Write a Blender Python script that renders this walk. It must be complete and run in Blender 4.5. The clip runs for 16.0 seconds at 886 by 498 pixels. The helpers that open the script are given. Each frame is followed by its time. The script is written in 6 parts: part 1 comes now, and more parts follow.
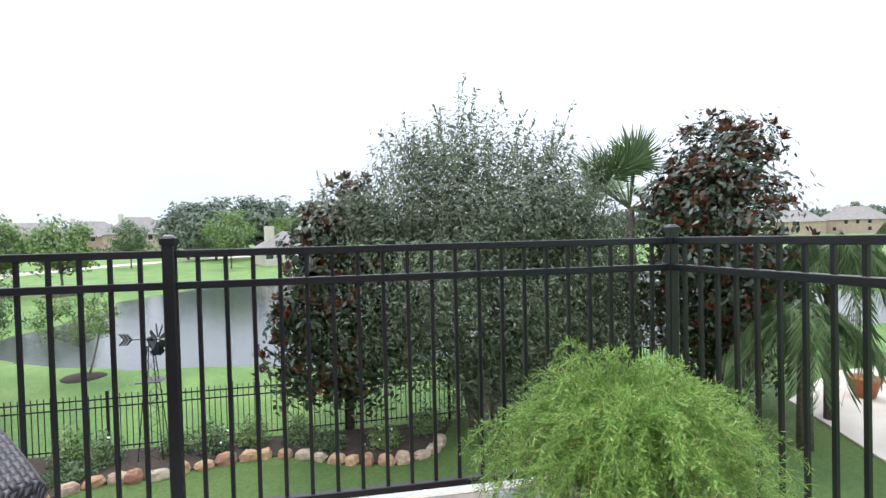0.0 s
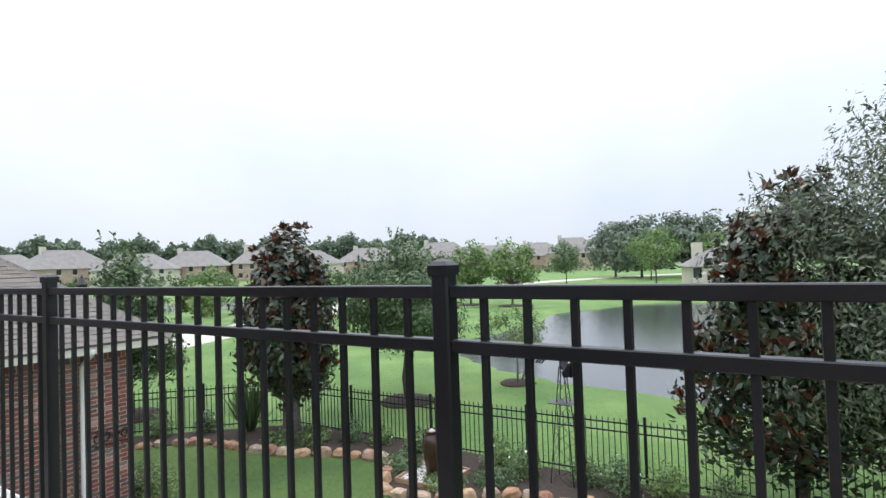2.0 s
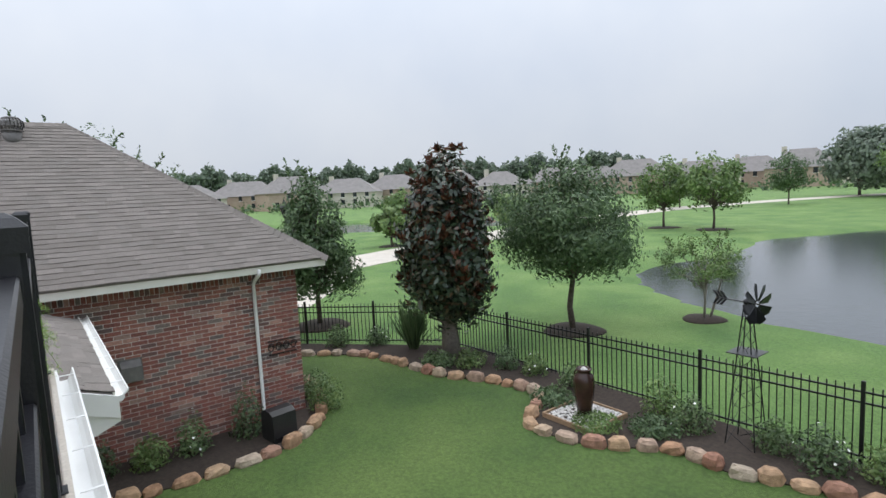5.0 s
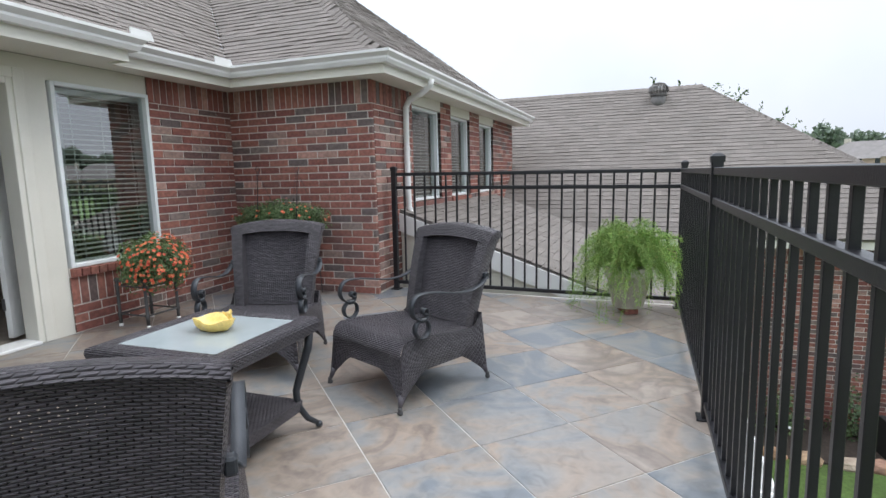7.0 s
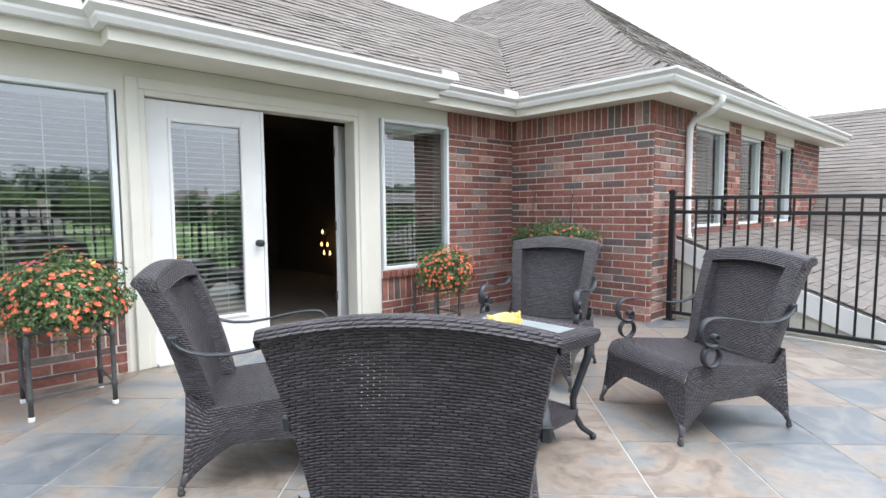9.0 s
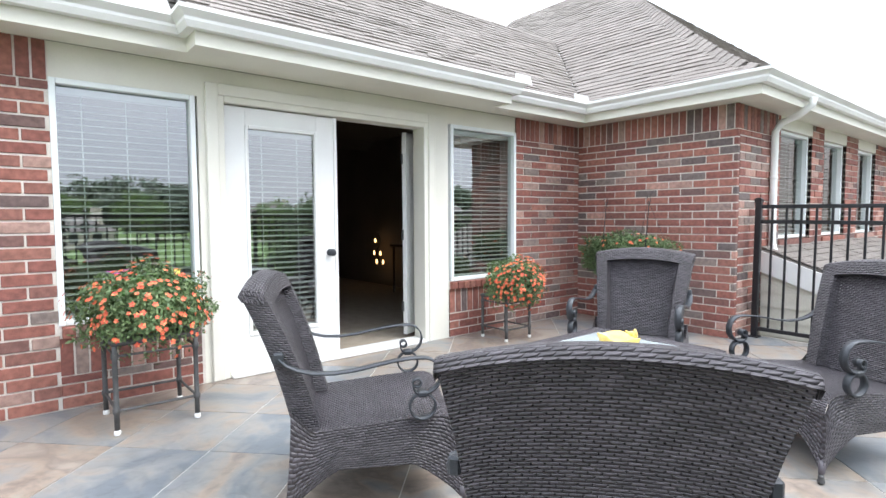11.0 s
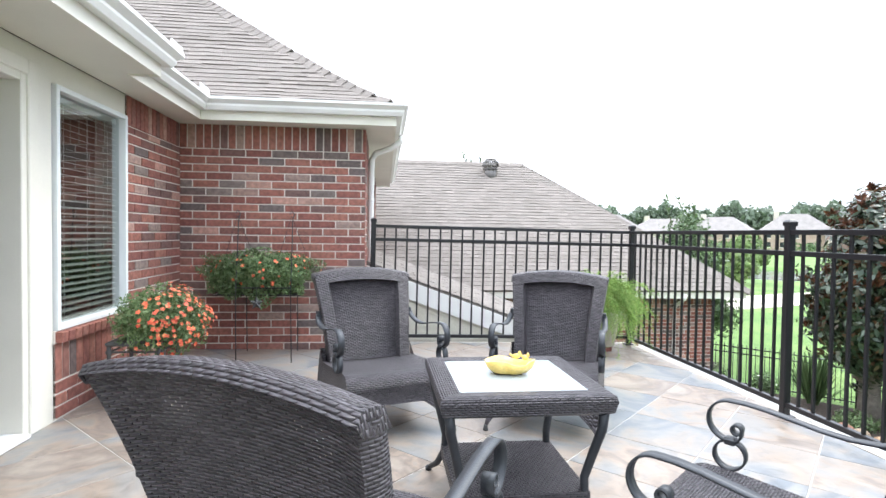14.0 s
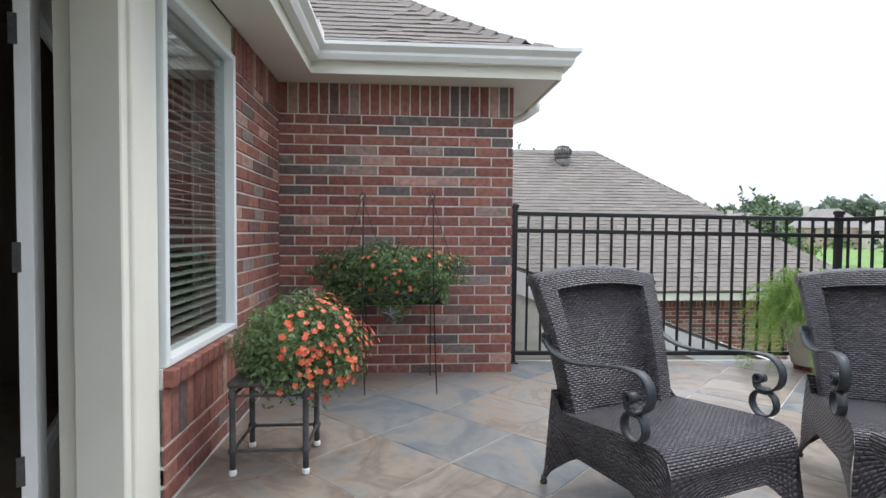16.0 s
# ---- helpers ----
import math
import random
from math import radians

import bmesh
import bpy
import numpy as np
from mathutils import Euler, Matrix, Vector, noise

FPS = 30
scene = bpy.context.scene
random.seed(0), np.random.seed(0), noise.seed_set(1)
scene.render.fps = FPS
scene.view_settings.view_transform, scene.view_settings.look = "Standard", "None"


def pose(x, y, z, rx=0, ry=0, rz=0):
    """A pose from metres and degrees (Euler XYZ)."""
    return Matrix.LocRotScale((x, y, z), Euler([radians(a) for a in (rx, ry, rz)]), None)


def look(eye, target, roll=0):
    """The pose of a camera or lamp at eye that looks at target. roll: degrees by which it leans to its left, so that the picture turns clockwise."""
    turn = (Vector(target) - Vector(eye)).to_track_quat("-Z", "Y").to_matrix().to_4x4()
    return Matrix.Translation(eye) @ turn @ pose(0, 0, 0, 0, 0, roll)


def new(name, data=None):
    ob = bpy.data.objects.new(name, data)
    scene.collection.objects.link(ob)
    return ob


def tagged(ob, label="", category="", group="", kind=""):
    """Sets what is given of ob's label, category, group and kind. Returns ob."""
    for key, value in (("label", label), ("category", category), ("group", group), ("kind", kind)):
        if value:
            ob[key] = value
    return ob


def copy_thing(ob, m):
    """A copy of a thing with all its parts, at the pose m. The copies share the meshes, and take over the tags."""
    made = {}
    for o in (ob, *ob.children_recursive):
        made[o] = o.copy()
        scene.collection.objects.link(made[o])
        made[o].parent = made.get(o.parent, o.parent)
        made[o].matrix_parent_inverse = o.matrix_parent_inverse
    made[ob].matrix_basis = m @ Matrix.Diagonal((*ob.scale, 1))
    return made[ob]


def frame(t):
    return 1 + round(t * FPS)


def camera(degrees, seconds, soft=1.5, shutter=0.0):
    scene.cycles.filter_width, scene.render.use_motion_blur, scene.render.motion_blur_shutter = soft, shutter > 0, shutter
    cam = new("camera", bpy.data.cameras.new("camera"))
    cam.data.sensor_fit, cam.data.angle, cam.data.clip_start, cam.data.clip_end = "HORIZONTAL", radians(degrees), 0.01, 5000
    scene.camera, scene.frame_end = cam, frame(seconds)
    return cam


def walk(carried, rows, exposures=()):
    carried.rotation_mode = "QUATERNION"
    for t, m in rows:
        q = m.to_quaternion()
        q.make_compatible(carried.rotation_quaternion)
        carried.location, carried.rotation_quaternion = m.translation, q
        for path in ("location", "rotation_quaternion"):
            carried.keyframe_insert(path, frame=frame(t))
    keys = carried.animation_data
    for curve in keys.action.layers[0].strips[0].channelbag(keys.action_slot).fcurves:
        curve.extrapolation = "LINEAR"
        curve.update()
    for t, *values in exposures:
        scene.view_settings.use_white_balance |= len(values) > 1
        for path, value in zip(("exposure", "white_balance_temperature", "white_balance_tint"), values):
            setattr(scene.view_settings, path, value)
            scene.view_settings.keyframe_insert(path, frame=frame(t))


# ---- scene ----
cam = camera(78.9, 16.0)
PATH = [
    (0, (5.393, 2.206, 1.325), (5.769, 4.169, 1.266), -1.3),
    (0.6, (5.516, 2.649, 1.354), (5.51, 4.648, 1.314), -1.7),
    (1, (5.469, 3.034, 1.349), (5.211, 5.018, 1.34), -1.5),
    (1.5, (5.456, 3.359, 1.345), (4.859, 5.268, 1.367), -1.5),
    (2, (5.413, 3.648, 1.337), (4.343, 5.337, 1.387), -1.9),
    (2.5, (5.231, 3.999, 1.344), (3.981, 5.559, 1.414), -2.2),
    (3, (5.201, 4.342, 1.379), (3.797, 5.764, 1.462), -2.3),
    (5.5, (5.435, 4.961, 1.343), (3.754, 5.985, 0.988), -2.1),
    (6, (5.225, 4.797, 1.367), (3.316, 5.287, 1.029), -2.0),
    (6.5, (5.16, 4.642, 1.321), (3.193, 4.493, 0.995), -1.9),
    (7, (5.224, 4.564, 1.274), (3.367, 3.874, 1.0), -1.5),
    (7.5, (5.268, 4.525, 1.215), (3.535, 3.553, 0.989), -1.1),
    (8, (5.366, 4.508, 1.222), (3.763, 3.332, 1.006), -0.9),
    (8.5, (5.383, 4.48, 1.203), (3.919, 3.13, 1.018), -0.6),
    (9, (5.393, 4.482, 1.189), (4.035, 3.021, 1.042), -0.5),
    (9.5, (5.403, 4.458, 1.195), (4.076, 2.967, 1.071), -0.4),
    (10, (5.431, 4.454, 1.214), (4.15, 2.923, 1.095), -0.4),
    (10.2, (5.454, 4.427, 1.216), (4.191, 2.88, 1.099), -0.4),
    (12.3, (5.741, 3.306, 1.145), (4.428, 1.799, 1.066), 0.7),
    (12.5, (5.794, 3.189, 1.175), (4.277, 1.888, 1.102), 1.1),
    (13, (5.863, 2.833, 1.139), (4.033, 2.026, 1.085), 0.6),
    (13.5, (5.825, 2.474, 1.17), (3.857, 2.122, 1.118), 0.7),
    (14, (5.715, 2.064, 1.213), (3.728, 2.28, 1.156), 0.8),
    (14.5, (5.417, 1.751, 1.207), (3.483, 2.258, 1.159), 0.9),
    (15, (5.032, 1.393, 1.203), (3.173, 2.131, 1.152), 0.6),
    (15.5, (4.681, 1.143, 1.161), (2.755, 1.678, 1.099), 0.6),
    (16, (4.324, 0.957, 1.119), (2.331, 1.113, 1.058), 0.3),
]
walk(cam, [(t, look(eye, target, roll)) for t, eye, target, roll in PATH],
     [(0.0, 0.3), (1.0, 0.42), (1.5, 0.32), (2.0, 0.0), (3.0, -0.25), (5.5, -0.43), (6.0, -0.3), (6.5, -0.1), (7.0, 0.0), (8.0, 0.25), (9.0, 0.62), (10.2, 0.88), (12.5, 0.98), (13.5, 1.05), (14.0, 1.0), (14.5, 0.8), (15.0, 0.68), (15.5, 0.42), (16.0, 0.25)])

# exposure follows the film: darker towards the open sky, brighter towards the house
# ---- world and light ----
world = bpy.data.worlds.new("overcast_sky")
scene.world = world
world.use_nodes = True
wn, wl = world.node_tree.nodes, world.node_tree.links
sky = wn.new("ShaderNodeTexSky")
sky.sky_type = 'NISHITA'
sky.sun_disc = False
sky.sun_elevation = radians(52)
sky.sun_rotation = radians(200)
sky.air_density, sky.dust_density, sky.ozone_density = 1.0, 4.0, 1.0
sky_gain = wn.new("ShaderNodeMix"); sky_gain.data_type = 'RGBA'; sky_gain.blend_type = 'MIX'
sky_gain.inputs[0].default_value = 0.86
wl.new(sky.outputs[0], sky_gain.inputs[6])
cloud_noise = wn.new("ShaderNodeTexNoise")
cloud_noise.inputs["Scale"].default_value = 2.2
cloud_noise.inputs["Detail"].default_value = 5
cloud_ramp = wn.new("ShaderNodeValToRGB")
cloud_ramp.color_ramp.elements[0].position, cloud_ramp.color_ramp.elements[0].color = 0.3, (8.5, 9.45, 11.1, 1)
cloud_ramp.color_ramp.elements[1].position, cloud_ramp.color_ramp.elements[1].color = 0.7, (10.6, 11.2, 12.2, 1)
wl.new(cloud_noise.outputs[0], cloud_ramp.inputs[0])
wl.new(cloud_ramp.outputs[0], sky_gain.inputs[7])
# an overcast sky is up to three times as bright overhead as at the horizon
sky_dir = wn.new("ShaderNodeTexCoord")
sky_sep = wn.new("ShaderNodeSeparateXYZ")
wl.new(sky_dir.outputs["Generated"], sky_sep.inputs[0])
sky_up = wn.new("ShaderNodeMath"); sky_up.operation = 'MAXIMUM'; sky_up.inputs[1].default_value = 0.0
wl.new(sky_sep.outputs[2], sky_up.inputs[0])
sky_pow = wn.new("ShaderNodeMath"); sky_pow.operation = 'POWER'; sky_pow.inputs[1].default_value = 1.6
wl.new(sky_up.outputs[0], sky_pow.inputs[0])
sky_lum = wn.new("ShaderNodeMath"); sky_lum.operation = 'MULTIPLY_ADD'; sky_lum.inputs[1].default_value = 2.0; sky_lum.inputs[2].default_value = 0.95
wl.new(sky_pow.outputs[0], sky_lum.inputs[0])
sky_grad = wn.new("ShaderNodeVectorMath"); sky_grad.operation = 'SCALE'
wl.new(sky_gain.outputs[2], sky_grad.inputs[0]); wl.new(sky_lum.outputs[0], sky_grad.inputs["Scale"])
bg = wn["Background"]
bg.inputs["Strength"].default_value = 0.1
wl.new(sky_grad.outputs[0], bg.inputs["Color"])

sun = new("sun", bpy.data.lights.new("sun", 'SUN'))
sun.data.energy, sun.data.angle, sun.data.color = 1.2, radians(25), (1.0, 0.97, 0.92)
sun.matrix_world = look((0, 0, 30), (0 + 5.0, 0 - 9.0, 30 - 14.0))


# ---- materials ----
def mat(name, rough=0.6, metal=0.0):
    m = bpy.data.materials.new(name)
    m.use_nodes = True
    b = m.node_tree.nodes["Principled BSDF"]
    b.inputs["Roughness"].default_value, b.inputs["Metallic"].default_value = rough, metal
    return m, m.node_tree.nodes, m.node_tree.links, b


def ramp_node(nodes, stops):
    r = nodes.new("ShaderNodeValToRGB")
    e = r.color_ramp.elements
    while len(e) < len(stops):
        e.new(0.5)
    for el, (p, c) in zip(e, stops):
        el.position, el.color = p, (*c, 1)
    return r


def noise_node(nodes, links, scale, detail=4, coord=None, dist=0.0):
    n = nodes.new("ShaderNodeTexNoise")
    n.inputs["Scale"].default_value, n.inputs["Detail"].default_value = scale, detail
    n.inputs["Distortion"].default_value = dist
    if coord is None:
        g = nodes.new("ShaderNodeNewGeometry")
        coord = g.outputs["Position"]
    links.new(coord, n.inputs["Vector"])
    return n


def add_bump(nodes, links, b, height, strength, distance):
    bp = nodes.new("ShaderNodeBump")
    bp.inputs["Strength"].default_value, bp.inputs["Distance"].default_value = strength, distance
    links.new(height, bp.inputs["Height"])
    links.new(bp.outputs[0], b.inputs["Normal"])


def mixed(nodes, links, a, c, fac, blend='MULTIPLY'):
    m = nodes.new("ShaderNodeMix"); m.data_type = 'RGBA'; m.blend_type = blend
    m.inputs[0].default_value = fac
    links.new(a, m.inputs[6])
    links.new(c, m.inputs[7])
    return m.outputs[2]


def piece_random(nodes, links):
    """One random value per loose piece, whether an object of its own or an island."""
    o, g = nodes.new("ShaderNodeObjectInfo"), nodes.new("ShaderNodeNewGeometry")
    a = nodes.new("ShaderNodeMath"); a.operation = 'ADD'
    f = nodes.new("ShaderNodeMath"); f.operation = 'FRACT'
    links.new(o.outputs["Random"], a.inputs[0])
    links.new(g.outputs["Random Per Island"], a.inputs[1])
    links.new(a.outputs[0], f.inputs[0])
    return f.outputs[0]


def simple(name, c1, c2, scale=8, rough=0.6, metal=0.0, bump=0.0, fine=120, detail=5, grain=0.8):
    """Two tones in large blotches, fine grain over them."""
    m, n, l, b = mat(name, rough, metal)
    big = noise_node(n, l, scale, detail)
    r = ramp_node(n, [(0.3, c1), (0.7, c2)])
    l.new(big.outputs[0], r.inputs[0])
    small = noise_node(n, l, fine, 3)
    sr = ramp_node(n, [(0.3, (0.82, 0.82, 0.82)), (0.7, (1.1, 1.1, 1.1))])
    l.new(small.outputs[0], sr.inputs[0])
    l.new(mixed(n, l, r.outputs[0], sr.outputs[0], grain), b.inputs["Base Color"])
    if bump:
        add_bump(n, l, b, small.outputs[0], bump, 0.004)
    return m


def pieces(name, stops, rough=0.8, scale=30, bump=0.5, mottle=(0.55, 1.25), dist=0.004, fine=None):
    """Colour chosen piece by piece, with mottling inside each."""
    m, n, l, b = mat(name, rough)
    r = ramp_node(n, stops)
    r.color_ramp.interpolation = 'LINEAR'
    l.new(piece_random(n, l), r.inputs[0])
    a = noise_node(n, l, scale, 6)
    ar = ramp_node(n, [(0.32, (mottle[0],) * 3), (0.68, (mottle[1],) * 3)])
    l.new(a.outputs[0], ar.inputs[0])
    l.new(mixed(n, l, r.outputs[0], ar.outputs[0], 1.0), b.inputs["Base Color"])
    f = noise_node(n, l, fine or scale * 5, 4)
    add_bump(n, l, b, f.outputs[0], bump, dist)
    return m


def leafy(name, stops, rough=0.5, trans=0.25):
    m, n, l, b = mat(name, rough)
    r = ramp_node(n, stops)
    l.new(piece_random(n, l), r.inputs[0])
    a = noise_node(n, l, 1.3, 3)
    ar = ramp_node(n, [(0.3, (0.7,) * 3), (0.7, (1.2,) * 3)])
    l.new(a.outputs[0], ar.inputs[0])
    col = mixed(n, l, r.outputs[0], ar.outputs[0], 1.0)
    l.new(col, b.inputs["Base Color"])
    t = n.new("ShaderNodeBsdfTranslucent")
    l.new(col, t.inputs["Color"])
    mx = n.new("ShaderNodeMixShader")
    mx.inputs[0].default_value = trans
    l.new(b.outputs[0], mx.inputs[1])
    l.new(t.outputs[0], mx.inputs[2])
    l.new(mx.outputs[0], n["Material Output"].inputs["Surface"])
    return m


BRICK = pieces("brick", [(0.0, (0.198, 0.074, 0.060)), (0.3, (0.262, 0.100, 0.077)), (0.52, (0.310, 0.132, 0.098)), (0.68, (0.188, 0.085, 0.070)),
                         (0.80, (0.120, 0.094, 0.089)), (0.88, (0.228, 0.178, 0.156)), (1.0, (0.480, 0.264, 0.210))], 0.85, 26, 0.5, (0.72, 1.22))
MORTAR = simple("mortar", (0.60, 0.555, 0.50), (0.70, 0.65, 0.595), 9, 0.95, 0, 0.4)
def slate():
    m, n, l, b = mat("slate_tile", 0.38)
    o = n.new("ShaderNodeObjectInfo")
    g = n.new("ShaderNodeNewGeometry")
    sc = n.new("ShaderNodeVectorMath"); sc.operation = 'SCALE'; sc.inputs[0].default_value = (23.0, 41.0, 67.0)
    l.new(o.outputs["Random"], sc.inputs["Scale"])
    ad = n.new("ShaderNodeVectorMath"); ad.operation = 'ADD'
    l.new(g.outputs["Position"], ad.inputs[0]); l.new(sc.outputs[0], ad.inputs[1])
    big = noise_node(n, l, 1.7, 7, ad.outputs[0], 2.2)
    r = ramp_node(n, [(0.28, (0.15, 0.165, 0.18)), (0.40, (0.215, 0.215, 0.21)), (0.50, (0.25, 0.225, 0.20)), (0.58, (0.28, 0.225, 0.18)), (0.66, (0.195, 0.16, 0.137)), (0.78, (0.30, 0.255, 0.215))])
    base = n.new("ShaderNodeMath"); base.operation = 'MULTIPLY_ADD'
    base.inputs[1].default_value, base.inputs[2].default_value = 0.40, -0.20
    l.new(o.outputs["Random"], base.inputs[0])
    sm = n.new("ShaderNodeMath"); sm.operation = 'ADD'
    l.new(big.outputs[0], sm.inputs[0]); l.new(base.outputs[0], sm.inputs[1])
    l.new(sm.outputs[0], r.inputs[0])
    fine = noise_node(n, l, 14, 8, ad.outputs[0], 0.8)
    fr = ramp_node(n, [(0.28, (0.72,) * 3), (0.5, (1.0,) * 3), (0.72, (1.2,) * 3)])
    l.new(fine.outputs[0], fr.inputs[0])
    l.new(mixed(n, l, r.outputs[0], fr.outputs[0], 0.9), b.inputs["Base Color"])
    rr = ramp_node(n, [(0.3, (0.28,) * 3), (0.7, (0.5,) * 3)])
    l.new(fine.outputs[0], rr.inputs[0]); l.new(rr.outputs[0], b.inputs["Roughness"])
    add_bump(n, l, b, fine.outputs[0], 0.35, 0.006)
    return m
SLATE = slate()
GROUT = simple("grout", (0.56, 0.54, 0.50), (0.68, 0.66, 0.62), 6, 0.9, 0, 0.3)
PAINT = simple("cream_paint", (0.70, 0.68, 0.60), (0.75, 0.73, 0.65), 3, 0.5, grain=0.12)
WHITE = simple("white_paint", (0.75, 0.75, 0.73), (0.81, 0.81, 0.79), 3, 0.4, grain=0.12)
VINYL = simple("white_vinyl", (0.74, 0.78, 0.78), (0.80, 0.83, 0.83), 3, 0.35, grain=0.1)
SHINGLE = pieces("asphalt_shingle", [(0.0, (0.175, 0.155, 0.138)), (0.4, (0.195, 0.173, 0.155)), (0.75, (0.225, 0.20, 0.18)), (1.0, (0.185, 0.167, 0.15))], 0.95, 90, 0.9, (0.75, 1.2), 0.004, 300)
IRON = simple("black_powder_coat", (0.006, 0.006, 0.008), (0.011, 0.011, 0.014), 5, 0.34, 0, 0.15, 250)
ARMIRON = simple("charcoal_iron", (0.030, 0.034, 0.040), (0.045, 0.050, 0.057), 7, 0.45, 0.2, 0.2, 250)
PEWTER = simple("grey_iron", (0.06, 0.06, 0.06), (0.10, 0.10, 0.10), 20, 0.6, 0.2, 0.3)
def wicker_mat(name="dark_wicker", holes=False):
    """Flat strands woven over and under: rounded pillows in staggered rows; holes: an open weave that lets light through."""
    m, n, l, b = mat(name, 0.36)
    tc = n.new("ShaderNodeTexCoord")
    sp = n.new("ShaderNodeSeparateXYZ")
    l.new(tc.outputs["UV"], sp.inputs[0])

    def calc(op, a, c=None):
        q = n.new("ShaderNodeMath"); q.operation = op
        for i, w in enumerate((a, c)):
            if w is None:
                continue
            if isinstance(w, (int, float)):
                q.inputs[i].default_value = w
            else:
                l.new(w, q.inputs[i])
        return q.outputs[0]
    v = calc('MULTIPLY', sp.outputs[1], 1 / 0.0105)
    row = calc('FLOOR', v)
    fv = calc('FRACT', v)
    u = calc('ADD', calc('MULTIPLY', sp.outputs[0], 1 / 0.031), calc('MULTIPLY', row, 0.5))
    fu = calc('FRACT', u)
    su, sv = calc('SINE', calc('MULTIPLY', fu, math.pi)), calc('SINE', calc('MULTIPLY', fv, math.pi))
    h = calc('MULTIPLY', calc('POWER', su, 0.55), calc('POWER', sv, 0.5))
    cv = n.new("ShaderNodeCombineXYZ")
    l.new(calc('FLOOR', u), cv.inputs[0]); l.new(row, cv.inputs[1])
    wn_ = n.new("ShaderNodeTexWhiteNoise"); wn_.noise_dimensions = '2D'
    l.new(cv.outputs[0], wn_.inputs["Vector"])
    r = ramp_node(n, [(0.0, (0.036, 0.032, 0.036)), (0.6, (0.056, 0.049, 0.056)), (1.0, (0.082, 0.073, 0.082))])
    l.new(wn_.outputs["Value"], r.inputs[0])
    dirt = noise_node(n, l, 5, 4)
    dr = ramp_node(n, [(0.3, (0.8,) * 3), (0.7, (1.2,) * 3)])
    l.new(dirt.outputs[0], dr.inputs[0])
    l.new(mixed(n, l, r.outputs[0], dr.outputs[0], 0.8), b.inputs["Base Color"])
    add_bump(n, l, b, h, 1.0, 0.009)
    if holes:
        gap = calc('MULTIPLY', calc('LESS_THAN', su, 0.24), calc('LESS_THAN', calc('ABSOLUTE', calc('SUBTRACT', fv, 0.5)), 0.22))
        tr = n.new("ShaderNodeBsdfTransparent")
        mx = n.new("ShaderNodeMixShader")
        l.new(gap, mx.inputs[0]); l.new(b.outputs[0], mx.inputs[1]); l.new(tr.outputs[0], mx.inputs[2])
        l.new(mx.outputs[0], n["Material Output"].inputs["Surface"])
    return m
WICKER = wicker_mat()
WICKER_OPEN = wicker_mat("open_wicker", True)
LAWN_STOPS = [(0.30, (0.090, 0.180, 0.045)), (0.5, (0.128, 0.228, 0.057)), (0.7, (0.180, 0.280, 0.080))]
def lawn_mat(name="lawn", stops=LAWN_STOPS):
    m, n, l, b = mat(name, 0.9)
    big = noise_node(n, l, 0.35, 6)
    r = ramp_node(n, stops)
    l.new(big.outputs[0], r.inputs[0])
    f1 = noise_node(n, l, 18, 6)
    r1 = ramp_node(n, [(0.3, (0.6,) * 3), (0.7, (1.35,) * 3)])
    l.new(f1.outputs[0], r1.inputs[0])
    f2 = noise_node(n, l, 110, 4)
    r2 = ramp_node(n, [(0.3, (0.55,) * 3), (0.7, (1.4,) * 3)])
    l.new(f2.outputs[0], r2.inputs[0])
    c = mixed(n, l, r.outputs[0], r1.outputs[0], 0.7)
    l.new(mixed(n, l, c, r2.outputs[0], 0.8), b.inputs["Base Color"])
    add_bump(n, l, b, f2.outputs[0], 0.8, 0.03)
    return m
LAWN = lawn_mat()
YARD = lawn_mat("yard_grass", [(0.30, (0.052, 0.105, 0.022)), (0.5, (0.078, 0.138, 0.028)), (0.7, (0.112, 0.175, 0.040))])
MULCH = simple("dark_mulch", (0.030, 0.022, 0.017), (0.055, 0.040, 0.030), 12, 1.0, 0, 1.0, 60)
CONCRETE = simple("pale_concrete", (0.52, 0.47, 0.40), (0.60, 0.55, 0.48), 1.2, 0.9, 0, 0.3, 40)
STONE = pieces("edging_stone", [(0.0, (0.33, 0.19, 0.11)), (0.35, (0.42, 0.28, 0.17)), (0.65, (0.40, 0.33, 0.25)), (1.0, (0.30, 0.15, 0.10))], 0.9, 9, 0.8, (0.7, 1.25), 0.02, 30)
PEBBLE = pieces("white_pebble", [(0.0, (0.45, 0.43, 0.40)), (1.0, (0.72, 0.70, 0.67))], 0.8, 30, 0.2)
BARK = simple("bark", (0.07, 0.055, 0.045), (0.15, 0.12, 0.10), 14, 0.95, 0, 1.0, 45)
PALEBARK = simple("pale_bark", (0.16, 0.14, 0.12), (0.26, 0.23, 0.20), 10, 0.95, 0, 0.8, 45)
OLIVE_LEAF = leafy("olive_leaf", [(0.0, (0.070, 0.098, 0.055)), (0.5, (0.118, 0.152, 0.090)), (1.0, (0.200, 0.240, 0.155))])
MAG_LEAF = leafy("magnolia_leaf", [(0.0, (0.024, 0.043, 0.026)), (0.6, (0.040, 0.066, 0.036)), (0.85, (0.06, 0.06, 0.032)), (1.0, (0.12, 0.055, 0.03))], 0.3, 0.1)
MAG_TIP = leafy("magnolia_rust_leaf", [(0.0, (0.045, 0.028, 0.018)), (0.5, (0.12, 0.045, 0.025)), (1.0, (0.20, 0.075, 0.038))], 0.5, 0.1)
OAK_LEAF = leafy("oak_leaf", [(0.0, (0.058, 0.105, 0.046)), (0.5, (0.098, 0.16, 0.068)), (1.0, (0.15, 0.22, 0.098))])
